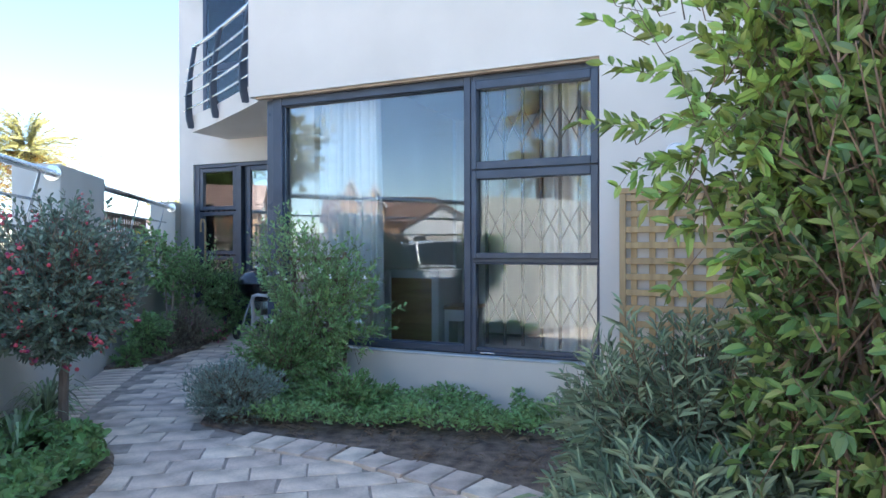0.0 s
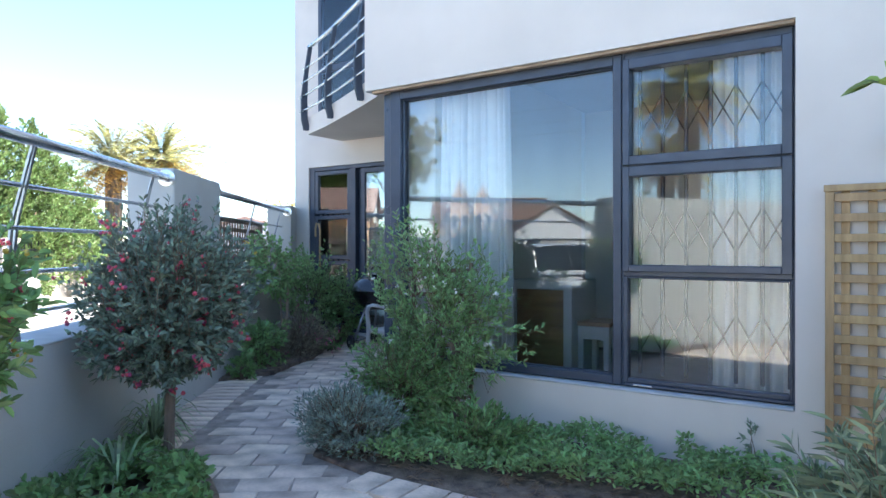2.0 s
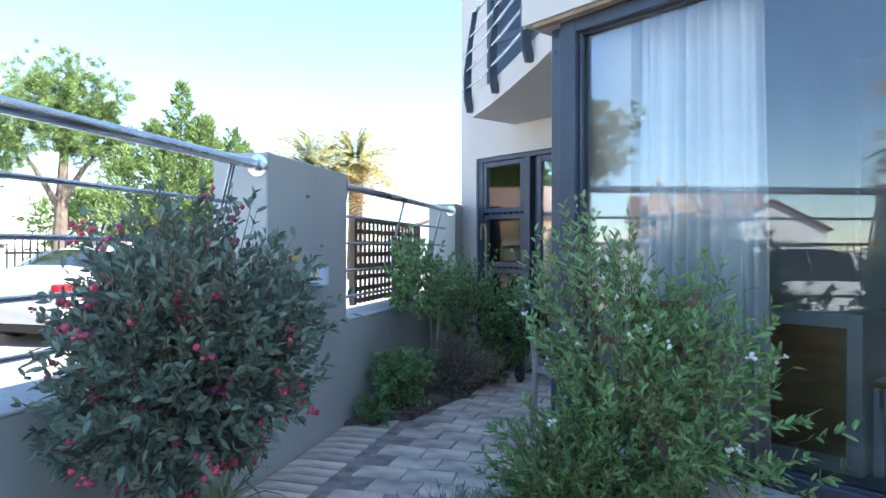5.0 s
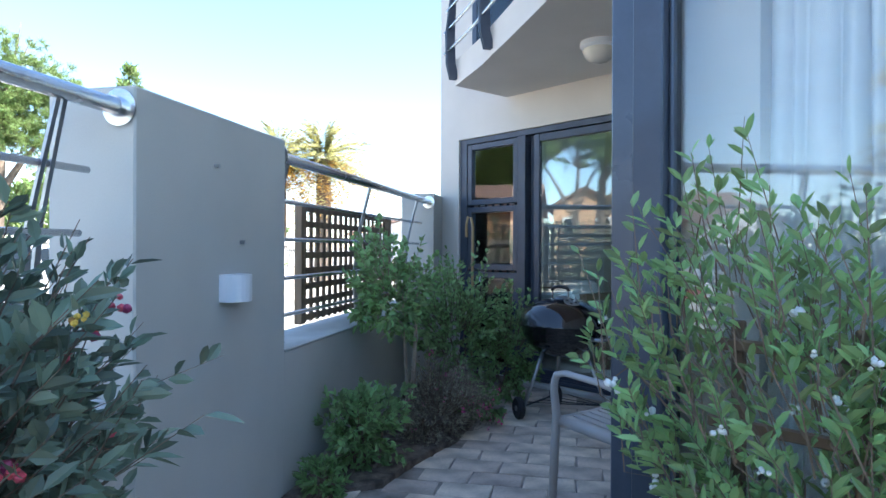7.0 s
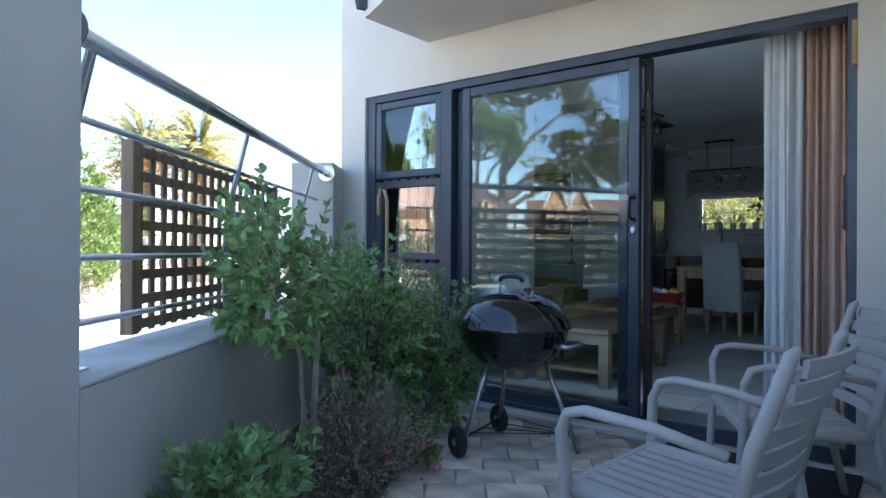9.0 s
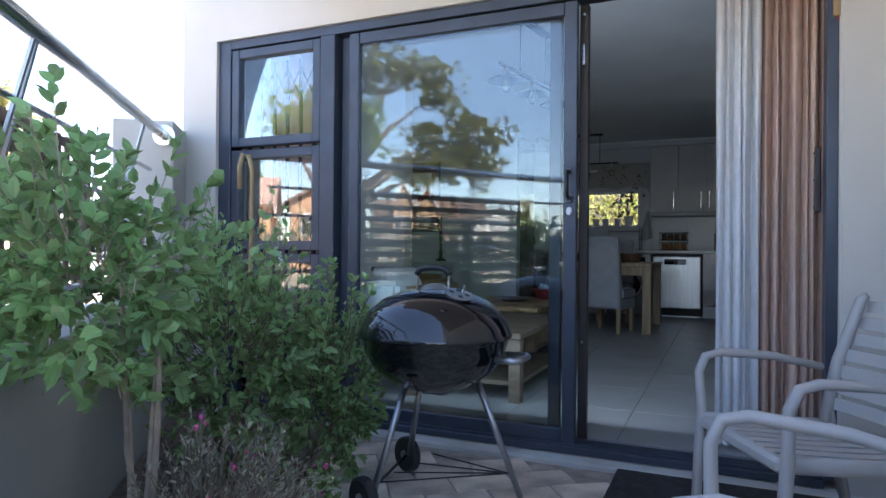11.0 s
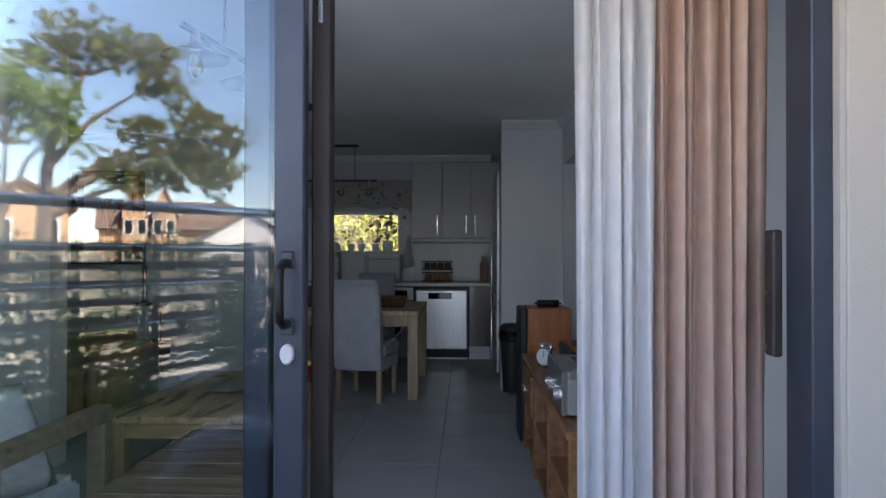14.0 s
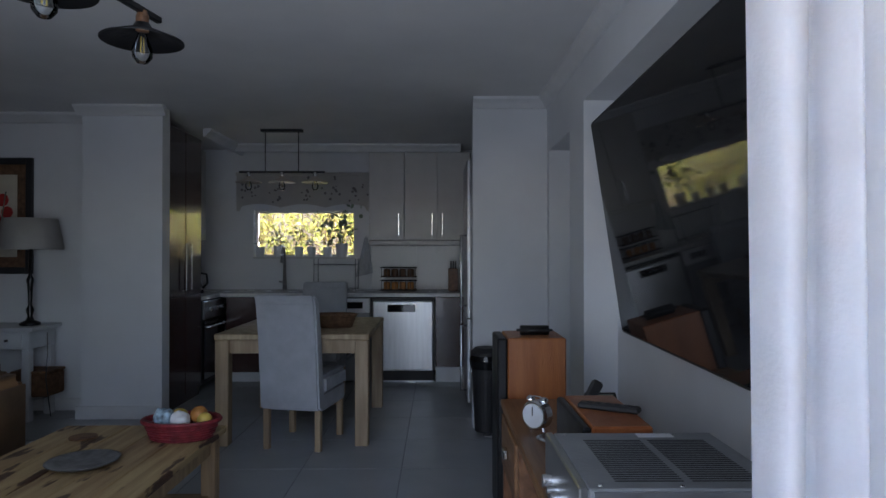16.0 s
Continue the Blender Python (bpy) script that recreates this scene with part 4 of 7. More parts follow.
# round white wall fitting
wf = thing("wall_light", "small white round wall light on the front wall", "lamp", TF @ pose(0.425, -0.001, 1.52))
bmw = lathe([(0, 0), (0.055, 0), (0.058, 0.03), (0.048, 0.05), (0, 0.055)], 24)
bmesh.ops.transform(bmw, matrix=pose(0, 0, 0, 90, 0, 0), verts=bmw.verts)
part("light_body", bmw, WHITEP, wf)
bmw = lathe([(0, 0.056), (0.032, 0.056), (0.030, 0.075), (0, 0.08)], 20)
bmesh.ops.transform(bmw, matrix=pose(0.03, 0, -0.01, 90, 0, 0), verts=bmw.verts)
part("light_lens", bmw, ALUCAST, wf)

# the large bush near the start
shrub("large_bush", "tall glossy green bush with pale young shoots", (0.56, 2.28, 1.12), (0.66, 0.58, 1.22), 28000, 0.052, 0.0235, LEAF_FICUS, stems=46, seed=31, shell=0.35, lump=0.3, up=0.45, stem_r=0.016, inner=(0.5, 0.85), sag=0.1, per=11)
shrub("large_bush", "upper yellow-green shoots of a tall bush", (0.20, 2.10, 1.62), (0.46, 0.36, 0.70), 4200, 0.056, 0.025, LEAF_BRIGHT, base=(0.5, 2.2, 0), stems=36, seed=32, shell=0.45, lump=0.45, up=0.7, stem_r=0.01, inner=(0.5, 0.8), sag=0.12, per=12)
shrub("small_shrub", "dark shrub behind the tall bush", (1.0, 3.2, 0.75), (0.7, 0.4, 0.75), 5200, 0.035, 0.012, LEAF_DARK, stems=20, seed=33, shell=0.3)
shrub("sage_bush", "grey-green bush with long narrow leaves", (-0.12, 2.48, 0.36), (0.46, 0.44, 0.46), 11000, 0.080, 0.0105, LEAF_GREY, stems=26, seed=34, shell=0.3, up=0.8, droop=0.3)
shrub("sage_bush", "low grey-green bush beside the path", (0.02, 2.0, 0.24), (0.42, 0.36, 0.36), 8500, 0.085, 0.0105, LEAF_GREY, stems=20, seed=35, shell=0.3, up=0.8, droop=0.3)
shrub("weed", "thin dry weed against the window wall", (-0.78, 3.9, 0.22), (0.06, 0.03, 0.12), 20, 0.03, 0.008, LEAF_GREY, stems=4, seed=36, stem_r=0.003)

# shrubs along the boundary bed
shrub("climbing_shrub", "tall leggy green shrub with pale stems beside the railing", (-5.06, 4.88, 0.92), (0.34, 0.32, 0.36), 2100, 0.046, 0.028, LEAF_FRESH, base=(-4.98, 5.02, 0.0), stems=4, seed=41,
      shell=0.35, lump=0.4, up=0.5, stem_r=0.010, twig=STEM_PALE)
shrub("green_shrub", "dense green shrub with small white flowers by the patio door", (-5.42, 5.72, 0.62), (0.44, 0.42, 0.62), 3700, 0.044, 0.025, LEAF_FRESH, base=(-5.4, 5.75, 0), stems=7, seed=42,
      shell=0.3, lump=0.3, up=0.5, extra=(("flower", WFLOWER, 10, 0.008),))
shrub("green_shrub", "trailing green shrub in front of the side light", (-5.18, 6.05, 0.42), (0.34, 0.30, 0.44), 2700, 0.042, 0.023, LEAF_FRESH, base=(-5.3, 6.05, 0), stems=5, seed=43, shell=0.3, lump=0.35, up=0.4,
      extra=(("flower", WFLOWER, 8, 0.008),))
shrub("purple_shrub", "fine-leaved dusky shrub with pink flowers", (-4.88, 5.10, 0.22), (0.24, 0.42, 0.30), 6500, 0.022, 0.006, LEAF_DUSKY, base=(-4.95, 5.2, 0), stems=30, seed=44, shell=0.2, up=0.8,
      extra=(("flower", PINK, 22, 0.011),))
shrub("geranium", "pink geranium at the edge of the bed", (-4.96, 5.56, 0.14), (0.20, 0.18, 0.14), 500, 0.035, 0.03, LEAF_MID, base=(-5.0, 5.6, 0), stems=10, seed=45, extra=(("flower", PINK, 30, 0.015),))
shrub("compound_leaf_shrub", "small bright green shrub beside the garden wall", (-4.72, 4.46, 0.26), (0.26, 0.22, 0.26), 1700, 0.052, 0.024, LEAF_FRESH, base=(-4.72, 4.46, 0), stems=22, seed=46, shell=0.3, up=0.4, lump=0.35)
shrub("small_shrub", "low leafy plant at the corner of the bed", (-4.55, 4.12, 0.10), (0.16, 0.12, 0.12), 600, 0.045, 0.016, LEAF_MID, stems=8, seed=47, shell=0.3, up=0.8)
ck = thing("garden_cane", "bent pale cane propped among the shrubs", "cane", pose(-5.72, 6.2, 0))
part("cane", tube([(0, 0, 0), (0.01, 0.0, 0.9), (0.012, 0, 1.28), (-0.01, 0, 1.35), (-0.045, 0, 1.36), (-0.062, 0, 1.30), (-0.06, 0, 1.2)], 0.011, 8), TRELLIS, ck, smooth=True)

# ---- patio ----
kb = thing("kettle_barbecue", "black enamelled kettle barbecue on aluminium legs", "barbecue", pose(-4.72, 6.05, 0, 0, 0, 0))
part("bowl", lathe([(0, 0.40), (0.08, 0.405), (0.16, 0.435), (0.225, 0.49), (0.262, 0.555), (0.272, 0.60), (0.280, 0.605), (0.280, 0.611), (0.262, 0.611), (0.25, 0.55), (0.15, 0.45), (0, 0.42)], 48), ENAMEL, kb, smooth=True)
lid = part("lid", lathe([(0.284, 0.606), (0.288, 0.612), (0.283, 0.622), (0.274, 0.648), (0.245, 0.70), (0.19, 0.745), (0.12, 0.772), (0.05, 0.783), (0, 0.785)], 48), ENAMEL, kb, smooth=True)
part("lid_handle", tube([(-0.066, -0.02, 0.832), (-0.060, -0.02, 0.846), (-0.04, -0.02, 0.856), (0.0, -0.02, 0.860), (0.04, -0.02, 0.856), (0.060, -0.02, 0.846), (0.066, -0.02, 0.832)], 0.0115, 10), RUBBER, lid, "black plastic lid handle", True)
part("heat_shield", lathe([(0.058, 0.778), (0.056, 0.782), (0.03, 0.797), (0, 0.802)], 24), ALUCAST, lid, "", True)
for x in (-0.055, 0.055):
    part("handle_bracket", tube([(x * 1.22, -0.022, 0.765), (x * 1.15, -0.021, 0.81), (x * 1.17, -0.02, 0.836)], 0.0075, 8, flat=0.45), STEEL, lid)
vd = lathe([(0, 0), (0.052, 0), (0.052, 0.003), (0.048, 0.005), (0, 0.006)], 28)
bmesh.ops.transform(vd, matrix=pose(0.12, -0.06, 0.765, 8, 22, 0), verts=vd.verts)
part("vent", vd, ALUCAST, lid, "round aluminium air vent")
part("vent_tab", tube([(0.128, -0.045, 0.766), (0.132, -0.038, 0.786), (0.128, -0.03, 0.794)], [0.006, 0.009, 0.007], 8, flat=0.6), ALUCAST, lid)
for k in range(4):
    vh = lathe([(0, 0.0055), (0.0095, 0.0055), (0.0095, 0.0068), (0, 0.007)], 14)
    bmesh.ops.transform(vh, matrix=pose(0.12, -0.06, 0.765, 8, 22, 0) @ pose(0.029 * math.cos(k * 1.57 + 0.6), 0.029 * math.sin(k * 1.57 + 0.6), 0), verts=vh.verts)
    part("vent_hole", vh, BLACK_MATT, lid)
part("side_handle", tube([(0.262, -0.06, 0.545), (0.33, -0.075, 0.545), (0.345, -0.05, 0.545), (0.345, 0.05, 0.545), (0.33, 0.075, 0.545), (0.262, 0.06, 0.545)], 0.012, 8), ALUCAST, kb, "dull aluminium side handle", True)
LEGS = ((-0.12, -0.245, 0), (-0.20, 0.20, 0), (0.30, 0.12, 0))
for i, (x, y, z) in enumerate(LEGS):
    k = 0.36
    part("leg", tube([(x * k * 1.3, y * k * 1.3, 0.46), (x, y, 0.075 if i < 2 else 0.01)], 0.012, 10), ALUCAST, kb, "aluminium tube leg", True)
for x, y in ((-0.14, -0.27), (-0.22, 0.22)):
    wh = lathe([(0.02, -0.018), (0.062, -0.02), (0.072, -0.012), (0.072, 0.012), (0.062, 0.02), (0.02, 0.018)], 28)
    bmesh.ops.transform(wh, matrix=pose(x, y, 0.073, 0, 90, 65), verts=wh.verts)
    w = part("wheel", wh, RUBBER, kb, "black plastic wheel", False)
    hub = lathe([(0, -0.022), (0.018, -0.022), (0.018, 0.022), (0, 0.022)], 16)
    bmesh.ops.transform(hub, matrix=pose(x, y, 0.073, 0, 90, 65), verts=hub.verts)
    part("hub", hub, ALUCAST, w)
part("axle", tube([(-0.14, -0.27, 0.073), (-0.22, 0.22, 0.073)], 0.006, 6), BLACK_MATT, kb)
for k in range(4):
    u = 0.12 + 0.22 * k
    part("rack_wire", tube([(-0.15 + 0.02 * k, -0.2 + 0.13 * k, 0.10), (0.26, 0.10, 0.10)], 0.003, 5), BLACK_MATT, kb)


def resin_chair(m, label):
    """Slatted stacking armchair; faces +x in its own axes."""
    th = thing("garden_chair", label, "chair", m, "patio chairs")
    W = 0.27
    for sy in (-1, 1):
        bm = tube([(0.27, sy * W, 0), (0.255, sy * W, 0.30), (0.245, sy * W, 0.44), (0.25, sy * (W + 0.015), 0.58), (0.225, sy * (W + 0.02), 0.635), (0.17, sy * (W + 0.02), 0.65), (-0.02, sy * (W + 0.015), 0.638), (-0.2, sy * W, 0.60)],
                  [0.022, 0.025, 0.024, 0.022, 0.022, 0.022, 0.022, 0.02], 8, flat=0.7)
        part("arm", bm, RESIN, th, smooth=True)
        part("rear_leg", tube([(-0.30, sy * 0.24, 0), (-0.22, sy * 0.25, 0.38), (-0.21, sy * 0.25, 0.45)], [0.022, 0.028, 0.026], 8, flat=0.7), RESIN, th, smooth=True)
        part("back_post", tube([(-0.20, sy * 0.25, 0.40), (-0.25, sy * 0.252, 0.62), (-0.325, sy * 0.235, 0.85), (-0.335, sy * 0.22, 0.865)], [0.026, 0.026, 0.022, 0.014], 8, flat=0.8), RESIN, th, smooth=True)
        part("seat_rail", tube([(0.25, sy * 0.25, 0.415), (0.0, sy * 0.25, 0.40), (-0.21, sy * 0.25, 0.39)], 0.022, 8, flat=1.2), RESIN, th, smooth=True)
    part("front_rail", box(0.225, 0.265, -0.25, 0.25, 0.385, 0.43, 0.012), RESIN, th)
    for k in range(8):
        y = -0.21 + k * 0.06
        bm = bmesh.new()
        prev = None
        for x, z in ((0.25, 0.428), (0.15, 0.42), (0.0, 0.408), (-0.12, 0.402), (-0.21, 0.405)):
            cur = [bm.verts.new((x, y + a, z + b)) for a, b in ((-0.021, 0), (0.021, 0), (0.021, -0.012), (-0.021, -0.012))]
            if prev:
                for j in range(4):
                    bm.faces.new((prev[j], prev[(j + 1) % 4], cur[(j + 1) % 4], cur[j]))
            else:
                bm.faces.new(cur[::-1])
            prev = cur
        bm.faces.new(prev)
        bmesh.ops.recalc_face_normals(bm, faces=bm.faces[:])
        part("seat_slat", bm, RESIN, th)
    for k in range(7):
        z = 0.475 + k * 0.058
        x = -0.215 - 0.045 * (z - 0.45) / 0.2 - 0.05 * max(0, (z - 0.62)) / 0.2
        bm = bmesh.new()
        prev = None
        for u in np.linspace(-1, 1, 7):
            c = (x - 0.03 * (1 - u * u), u * 0.235)
            cur = [bm.verts.new((c[0] + a, c[1], z + b)) for a, b in ((-0.007, -0.021), (0.007, -0.021), (0.0, 0.021), (-0.014, 0.021))]
            if prev:
                for j in range(4):
                    bm.faces.new((prev[j], prev[(j + 1) % 4], cur[(j + 1) % 4], cur[j]))
            else:
                bm.faces.new(cur[::-1])
            prev = cur
        bm.faces.new(prev)
        bmesh.ops.recalc_face_normals(bm, faces=bm.faces[:])
        part("back_slat", bm, RESIN, th)
    return th


c1 = resin_chair(pose(-3.56, 5.03, 0, 0, 0, 174) @ Matrix.Scale(0.91, 4), "taupe slatted resin armchair beside the corner post")
c2 = copy_thing(c1, pose(-3.49, 6.04, 0, 0, 0, 206))
c2["label"] = "taupe slatted resin armchair on the patio before the door"
dm = thing("doormat", "dark coir doormat before the patio door", "mat", pose(-3.72, 6.42, 0))
part("mat_pile", box(-0.42, 0.42, -0.22, 0.22, 0.0, 0.016, 0.006), MAT_DARK, dm)
st = tagged(part("door_step", box(DX0 - 0.2, DX1 + 0.4, DY - 0.07, DY + 0.02, -0.1, 0.018, 0.008), PLASTER_CAP), "narrow cement step below the patio door", "step", kind="structure")


# ---- living room and kitchen: shell ----
wall_box("wall_living_east", "pale painted living room wall with a television recess", [
    (-3.14, -2.752, DY + 0.202, 7.2, 0.0, 2.6), (-2.95, -2.72, 7.2, 10.2, 0.0, 2.22), (-3.14, -2.72, 7.2, 10.2, 2.22, 2.6), (-3.14, -2.72, 10.2, 10.58, 0.0, 2.6),
    (-3.14, -2.72, 10.58, 11.33, 2.12, 2.6), (-3.14, -2.72, 11.33, 13.78, 0.0, 2.6), (-1.7, -1.6, 10.4, 11.6, 0, 2.6), (-2.718, -1.702, 10.4, 10.57, 0, 2.6), (-2.718, -1.702, 11.34, 11.5, 0, 2.6)], INNER)
wall_box("wall_kitchen_pier", "pale painted wall pier at the kitchen opening", [(-3.70, -3.142, 11.39, 11.56, 0.0, 2.6)], INNER)
wall_box("wall_living_north", "pale painted wall beside the kitchen", [(-8.4, -6.76, 11.95, 12.1, 0.0, 2.6), (-6.76, -6.13, 11.66, 11.80, 0.0, 2.6), (-6.90, -6.78, 12.1, 13.78, 0, 2.6)], INNER)
wall_box("wall_living_west", "painted inner lining of the living room", [(-6.40, -6.385, DY + 0.2, 9.05, 0.0, 2.6)], INNER)
tagged(part("ceiling", prism([(-6.40, DY + 0.185), (-1.6, DY + 0.185), (-1.6, 13.78), (-8.4, 13.78), (-8.4, 9.255), (-6.40, 9.255)], CE, CE + 0.08), CEIL), "smooth off-white painted ceiling", "ceiling", kind="structure")
floor = tagged(part("floor", prism([(-6.40, DY + 0.14), (-1.6, DY + 0.14), (-1.6, 13.78), (-8.4, 13.78), (-8.4, 9.255), (-6.40, 9.255)], -0.1, FL - 0.004), GROUT), "grey ceramic tiled living room floor", "floor", kind="structure")


def cornice(pts, name="cornice"):
    bm = bmesh.new()
    for (x1, y1), (x2, y2) in zip(pts, pts[1:]):
        L = math.hypot(x2 - x1, y2 - y1)
        m = pose(x1, y1, CE, 0, 0, math.degrees(math.atan2(y2 - y1, x2 - x1)))
        prof = [(0.0, 0.0), (-0.075, 0.0), (-0.072, -0.018), (-0.04, -0.045), (-0.018, -0.075), (0.0, -0.08)]
        a = [bm.verts.new(m @ Vector((-0.0, y, z))) for y, z in prof]
        b = [bm.verts.new(m @ Vector((L, y, z))) for y, z in prof]
        bm.faces.new(a), bm.faces.new(b[::-1])
        for i in range(len(prof)):
            bm.faces.new((a[i], b[i], b[(i + 1) % len(prof)], a[(i + 1) % len(prof)]))
    bmesh.ops.recalc_face_normals(bm, faces=bm.faces[:])
    return tagged(part(name, bm, TRIMW), "white moulded plaster cornice", "cornice", kind="structure")


cornice([(-8.4, 11.949), (-6.801, 11.949)])
cornice([(-6.80, 11.659), (-6.10, 11.659)])
cornice([(-6.14, 12.56), (-6.14, 13.70)])
cornice([(-6.2, 13.44), (-3.72, 13.44)], "cornice")
cornice([(-3.70, 11.389), (-3.15, 11.389)])
cornice([(-3.141, 11.38), (-3.141, 6.95)])
for i, (x0, x1, y0, y1) in enumerate(((-8.4, -6.81, 11.935, 11.949), (-6.8, -6.15, 11.645, 11.659), (-3.7, -3.15, 11.375, 11.389), (-3.155, -3.141, 10.2, 10.58))):
    tagged(part("baseboard", box(x0, x1, y0, y1, FL, FL + 0.10, 0.003), TRIMW), "white skirting board", "baseboard", kind="structure")


# ---- curtains ----
def drape(name, label, x0, x1, y, z0, z1, folds, amp, material, seed=0, gather=0.0, place=None):
    """A gathered curtain that hangs in soft folds."""
    g = np.random.default_rng(seed)
    th = thing(name, label, "curtain", (place or Matrix.Identity(4)) @ pose((x0 + x1) / 2, y, z0))
    n, k = folds * 16, 9
    ph = g.uniform(0, 6.28, 4)
    V, F = [], []
    for side in (0, 1):
        for j in range(k):
            w = j / (k - 1)
            for i in range(n + 1):
                u = i / n
                x = (u - 0.5) * (x1 - x0) * (1 + gather * (w - 0.5))
                a = u * folds * 2 * math.pi
                b = a / 2 + 0.35 * math.sin(2.3 * a / folds + ph[0]) + 0.10 * math.sin(4 * w + ph[3]) + 0.3 * math.sin(0.37 * a + ph[2])
                yy = amp * (1 - 2 * abs(math.sin(b)) ** 0.75 + 0.30 * math.sin(0.53 * a + ph[1] + 0.6 * w)) * (0.85 + 0.25 * math.sin(1.7 * a / folds + ph[2]))
                V.append((x + 0.004 * math.sin(a * 0.7 + 5 * w), yy + side * 0.003, w * (z1 - z0)))
    N1 = n + 1
    for side in (0, 1):
        o = side * N1 * k
        for j in range(k - 1):
            for i in range(n):
                q = (o + j * N1 + i, o + j * N1 + i + 1, o + (j + 1) * N1 + i + 1, o + (j + 1) * N1 + i)
                F.append(q if side == 0 else q[::-1])
    mesh_part("cloth", V, F, material, th, smooth=True)
    part("hem_tape", box(-(x1 - x0) / 2, (x1 - x0) / 2, -0.006, 0.006, z1 - z0 - 0.03, z1 - z0), material, th)
    return th


drape("curtain", "white sheer curtain gathered beside the open patio door", -3.77, -3.59, 6.985, 0.075, 2.40, 5, 0.026, CUR_WHITE, 1)
drape("curtain", "taupe lined curtain gathered beside the patio door", -3.625, -3.325, 7.02, 0.075, 2.40, 8, 0.034, CUR_BROWN, 2)
drape("curtain", "taupe lined curtain behind the side light", -6.33, -5.85, 7.02, 0.075, 2.40, 7, 0.028, CUR_BROWN, 3)
drape("curtain", "white sheer curtain behind the side light", -5.90, -5.72, 6.99, 0.075, 2.40, 3, 0.022, CUR_WHITE, 4)
cr = thing("curtain_rail", "white ceiling curtain rail above the patio door", "curtain rail", pose(-4.8, 7.0, 2.41))
part("rail", box(-1.6, 1.55, -0.02, 0.03, 0.0, 0.025, 0.004), TRIMW, cr)
part("bracket", box(-0.02, 0.02, -0.01, 0.02, 0.025, 0.11), TRIMW, cr)


def grille(name, label, x0, x1, z0, z1, y, bars, rows, material, place=None):
    """Folding trellis security grille: uprights with crossed links at the rows given."""
    th = thing(name, label, "security grille", (place or Matrix.Identity(4)) @ pose(0, y, 0))
    xs = np.linspace(x0, x1, bars)
    for x in xs:
        part("upright", box(x - 0.009, x + 0.009, -0.008, 0.008, z0, z1, 0.002), material, th)
    d = xs[1] - xs[0]
    for zc in rows:
        for a in xs[:-1]:
            for s in (1, -1):
                part("link", tube([(a, -0.012 * s, zc - s * d * 0.95), (a + d, -0.012 * s, zc + s * d * 0.95)], 0.006, 5, flat=0.6), material, th)
    return th


grille("security_grille", "dark folding trellis grille behind the side light", -6.28, -5.74, 0.12, 2.0, DY + 0.15, 7, (1.03, 1.85), GATE_DARK)


# ---- room behind the front window ----
wall_box("wall_bedroom", "painted walls of the bedroom behind the window", [(-2.748, 2.0, 7.0, 7.1, 0.0, 2.6), (1.9, 2.0, 4.232, 7.0, 0.0, 2.6)], INNER)
tagged(part("floor_bedroom", box(-2.748, 2.0, 4.232, 7.0, -0.1, 0.05), TILE), "grey tiled bedroom floor", "floor", kind="structure")
tagged(part("ceiling_bedroom", box(-2.748, 2.0, 4.232, 7.0, 2.45, 2.55), CEIL), "painted bedroom ceiling", "ceiling", kind="structure")
drape("curtain", "white gathered curtain inside the front window", -2.60, -2.08, 4.02, 0.10, 2.10, 10, 0.028, CUR_WHITE, 5, -0.12, TW)
drape("curtain", "white gathered curtain at the window's far jamb", -0.98, -0.55, 4.06, 0.10, 2.10, 8, 0.03, CUR_WHITE, 6, 0.0, TW)
grille("security_grille", "grey-blue folding trellis grille inside the window", -1.30, -0.62, 0.38, 1.97, 3.93, 7, (0.60, 1.12, 1.72), GRILLE, TW)
ch = thing("bedroom_cupboard", "white-framed cupboard with figured brown timber panel", "cupboard", pose(-2.44, 5.30, 0.05))
part("frame", frame_ring(-0.30, 0.24, 0.0, 0.76, 0.07, -0.03, 0.0), PAINTW, ch)
part("door_panel", box(-0.23, 0.17, -0.012, -0.004, 0.07, 0.69), PANEL, ch, "figured brown timber panel")
part("carcass", box(-0.30, 0.24, 0.0, 0.5, 0, 0.76, 0.005), PAINTW, ch)
ns = thing("nightstand", "small white bedside stand with timber top", "nightstand", pose(-2.06, 5.52, 0.05))
part("top", box(-0.13, 0.13, -0.18, 0.18, 0.42, 0.45, 0.006), PANEL, ns)
for x in (-0.10, 0.10):
    for y in (-0.15, 0.15):
        part("leg", box(x - 0.022, x + 0.022, y - 0.022, y + 0.022, 0, 0.42, 0.004), PAINTW, ns)
part("apron", box(-0.10, 0.10, -0.172, -0.15, 0.32, 0.42, 0.003), PAINTW, ns)
bd = thing("bed", "bed with rumpled white linen beside the window", "bed", TB @ pose(-0.55, 5.25, 0.05))
part("base", box(-0.5, 1.4, -0.75, 0.85, 0.08, 0.34, 0.01), OAK, bd)
bm = bmesh.new()
bmesh.ops.create_grid(bm, x_segments=24, y_segments=20, size=1.0)
for v in bm.verts:
    x, y = v.co.x, v.co.y
    e = max(abs(x), abs(y))
    z = 0.62 + 0.05 * noise.noise(Vector((x * 3, y * 3, 1))) - (0.34 if e > 0.97 else 0.03 * e)
    v.co = Vector((0.45 + x * 0.99, 0.05 + y * 0.84, z))
part("duvet", bm, WHITEP, bd, "rumpled white duvet", True)
part("pillow", box(-0.45, -0.1, -0.6, 0.1, 0.58, 0.76, 0.06, seg=3), WHITEP, bd, "white pillow", True)

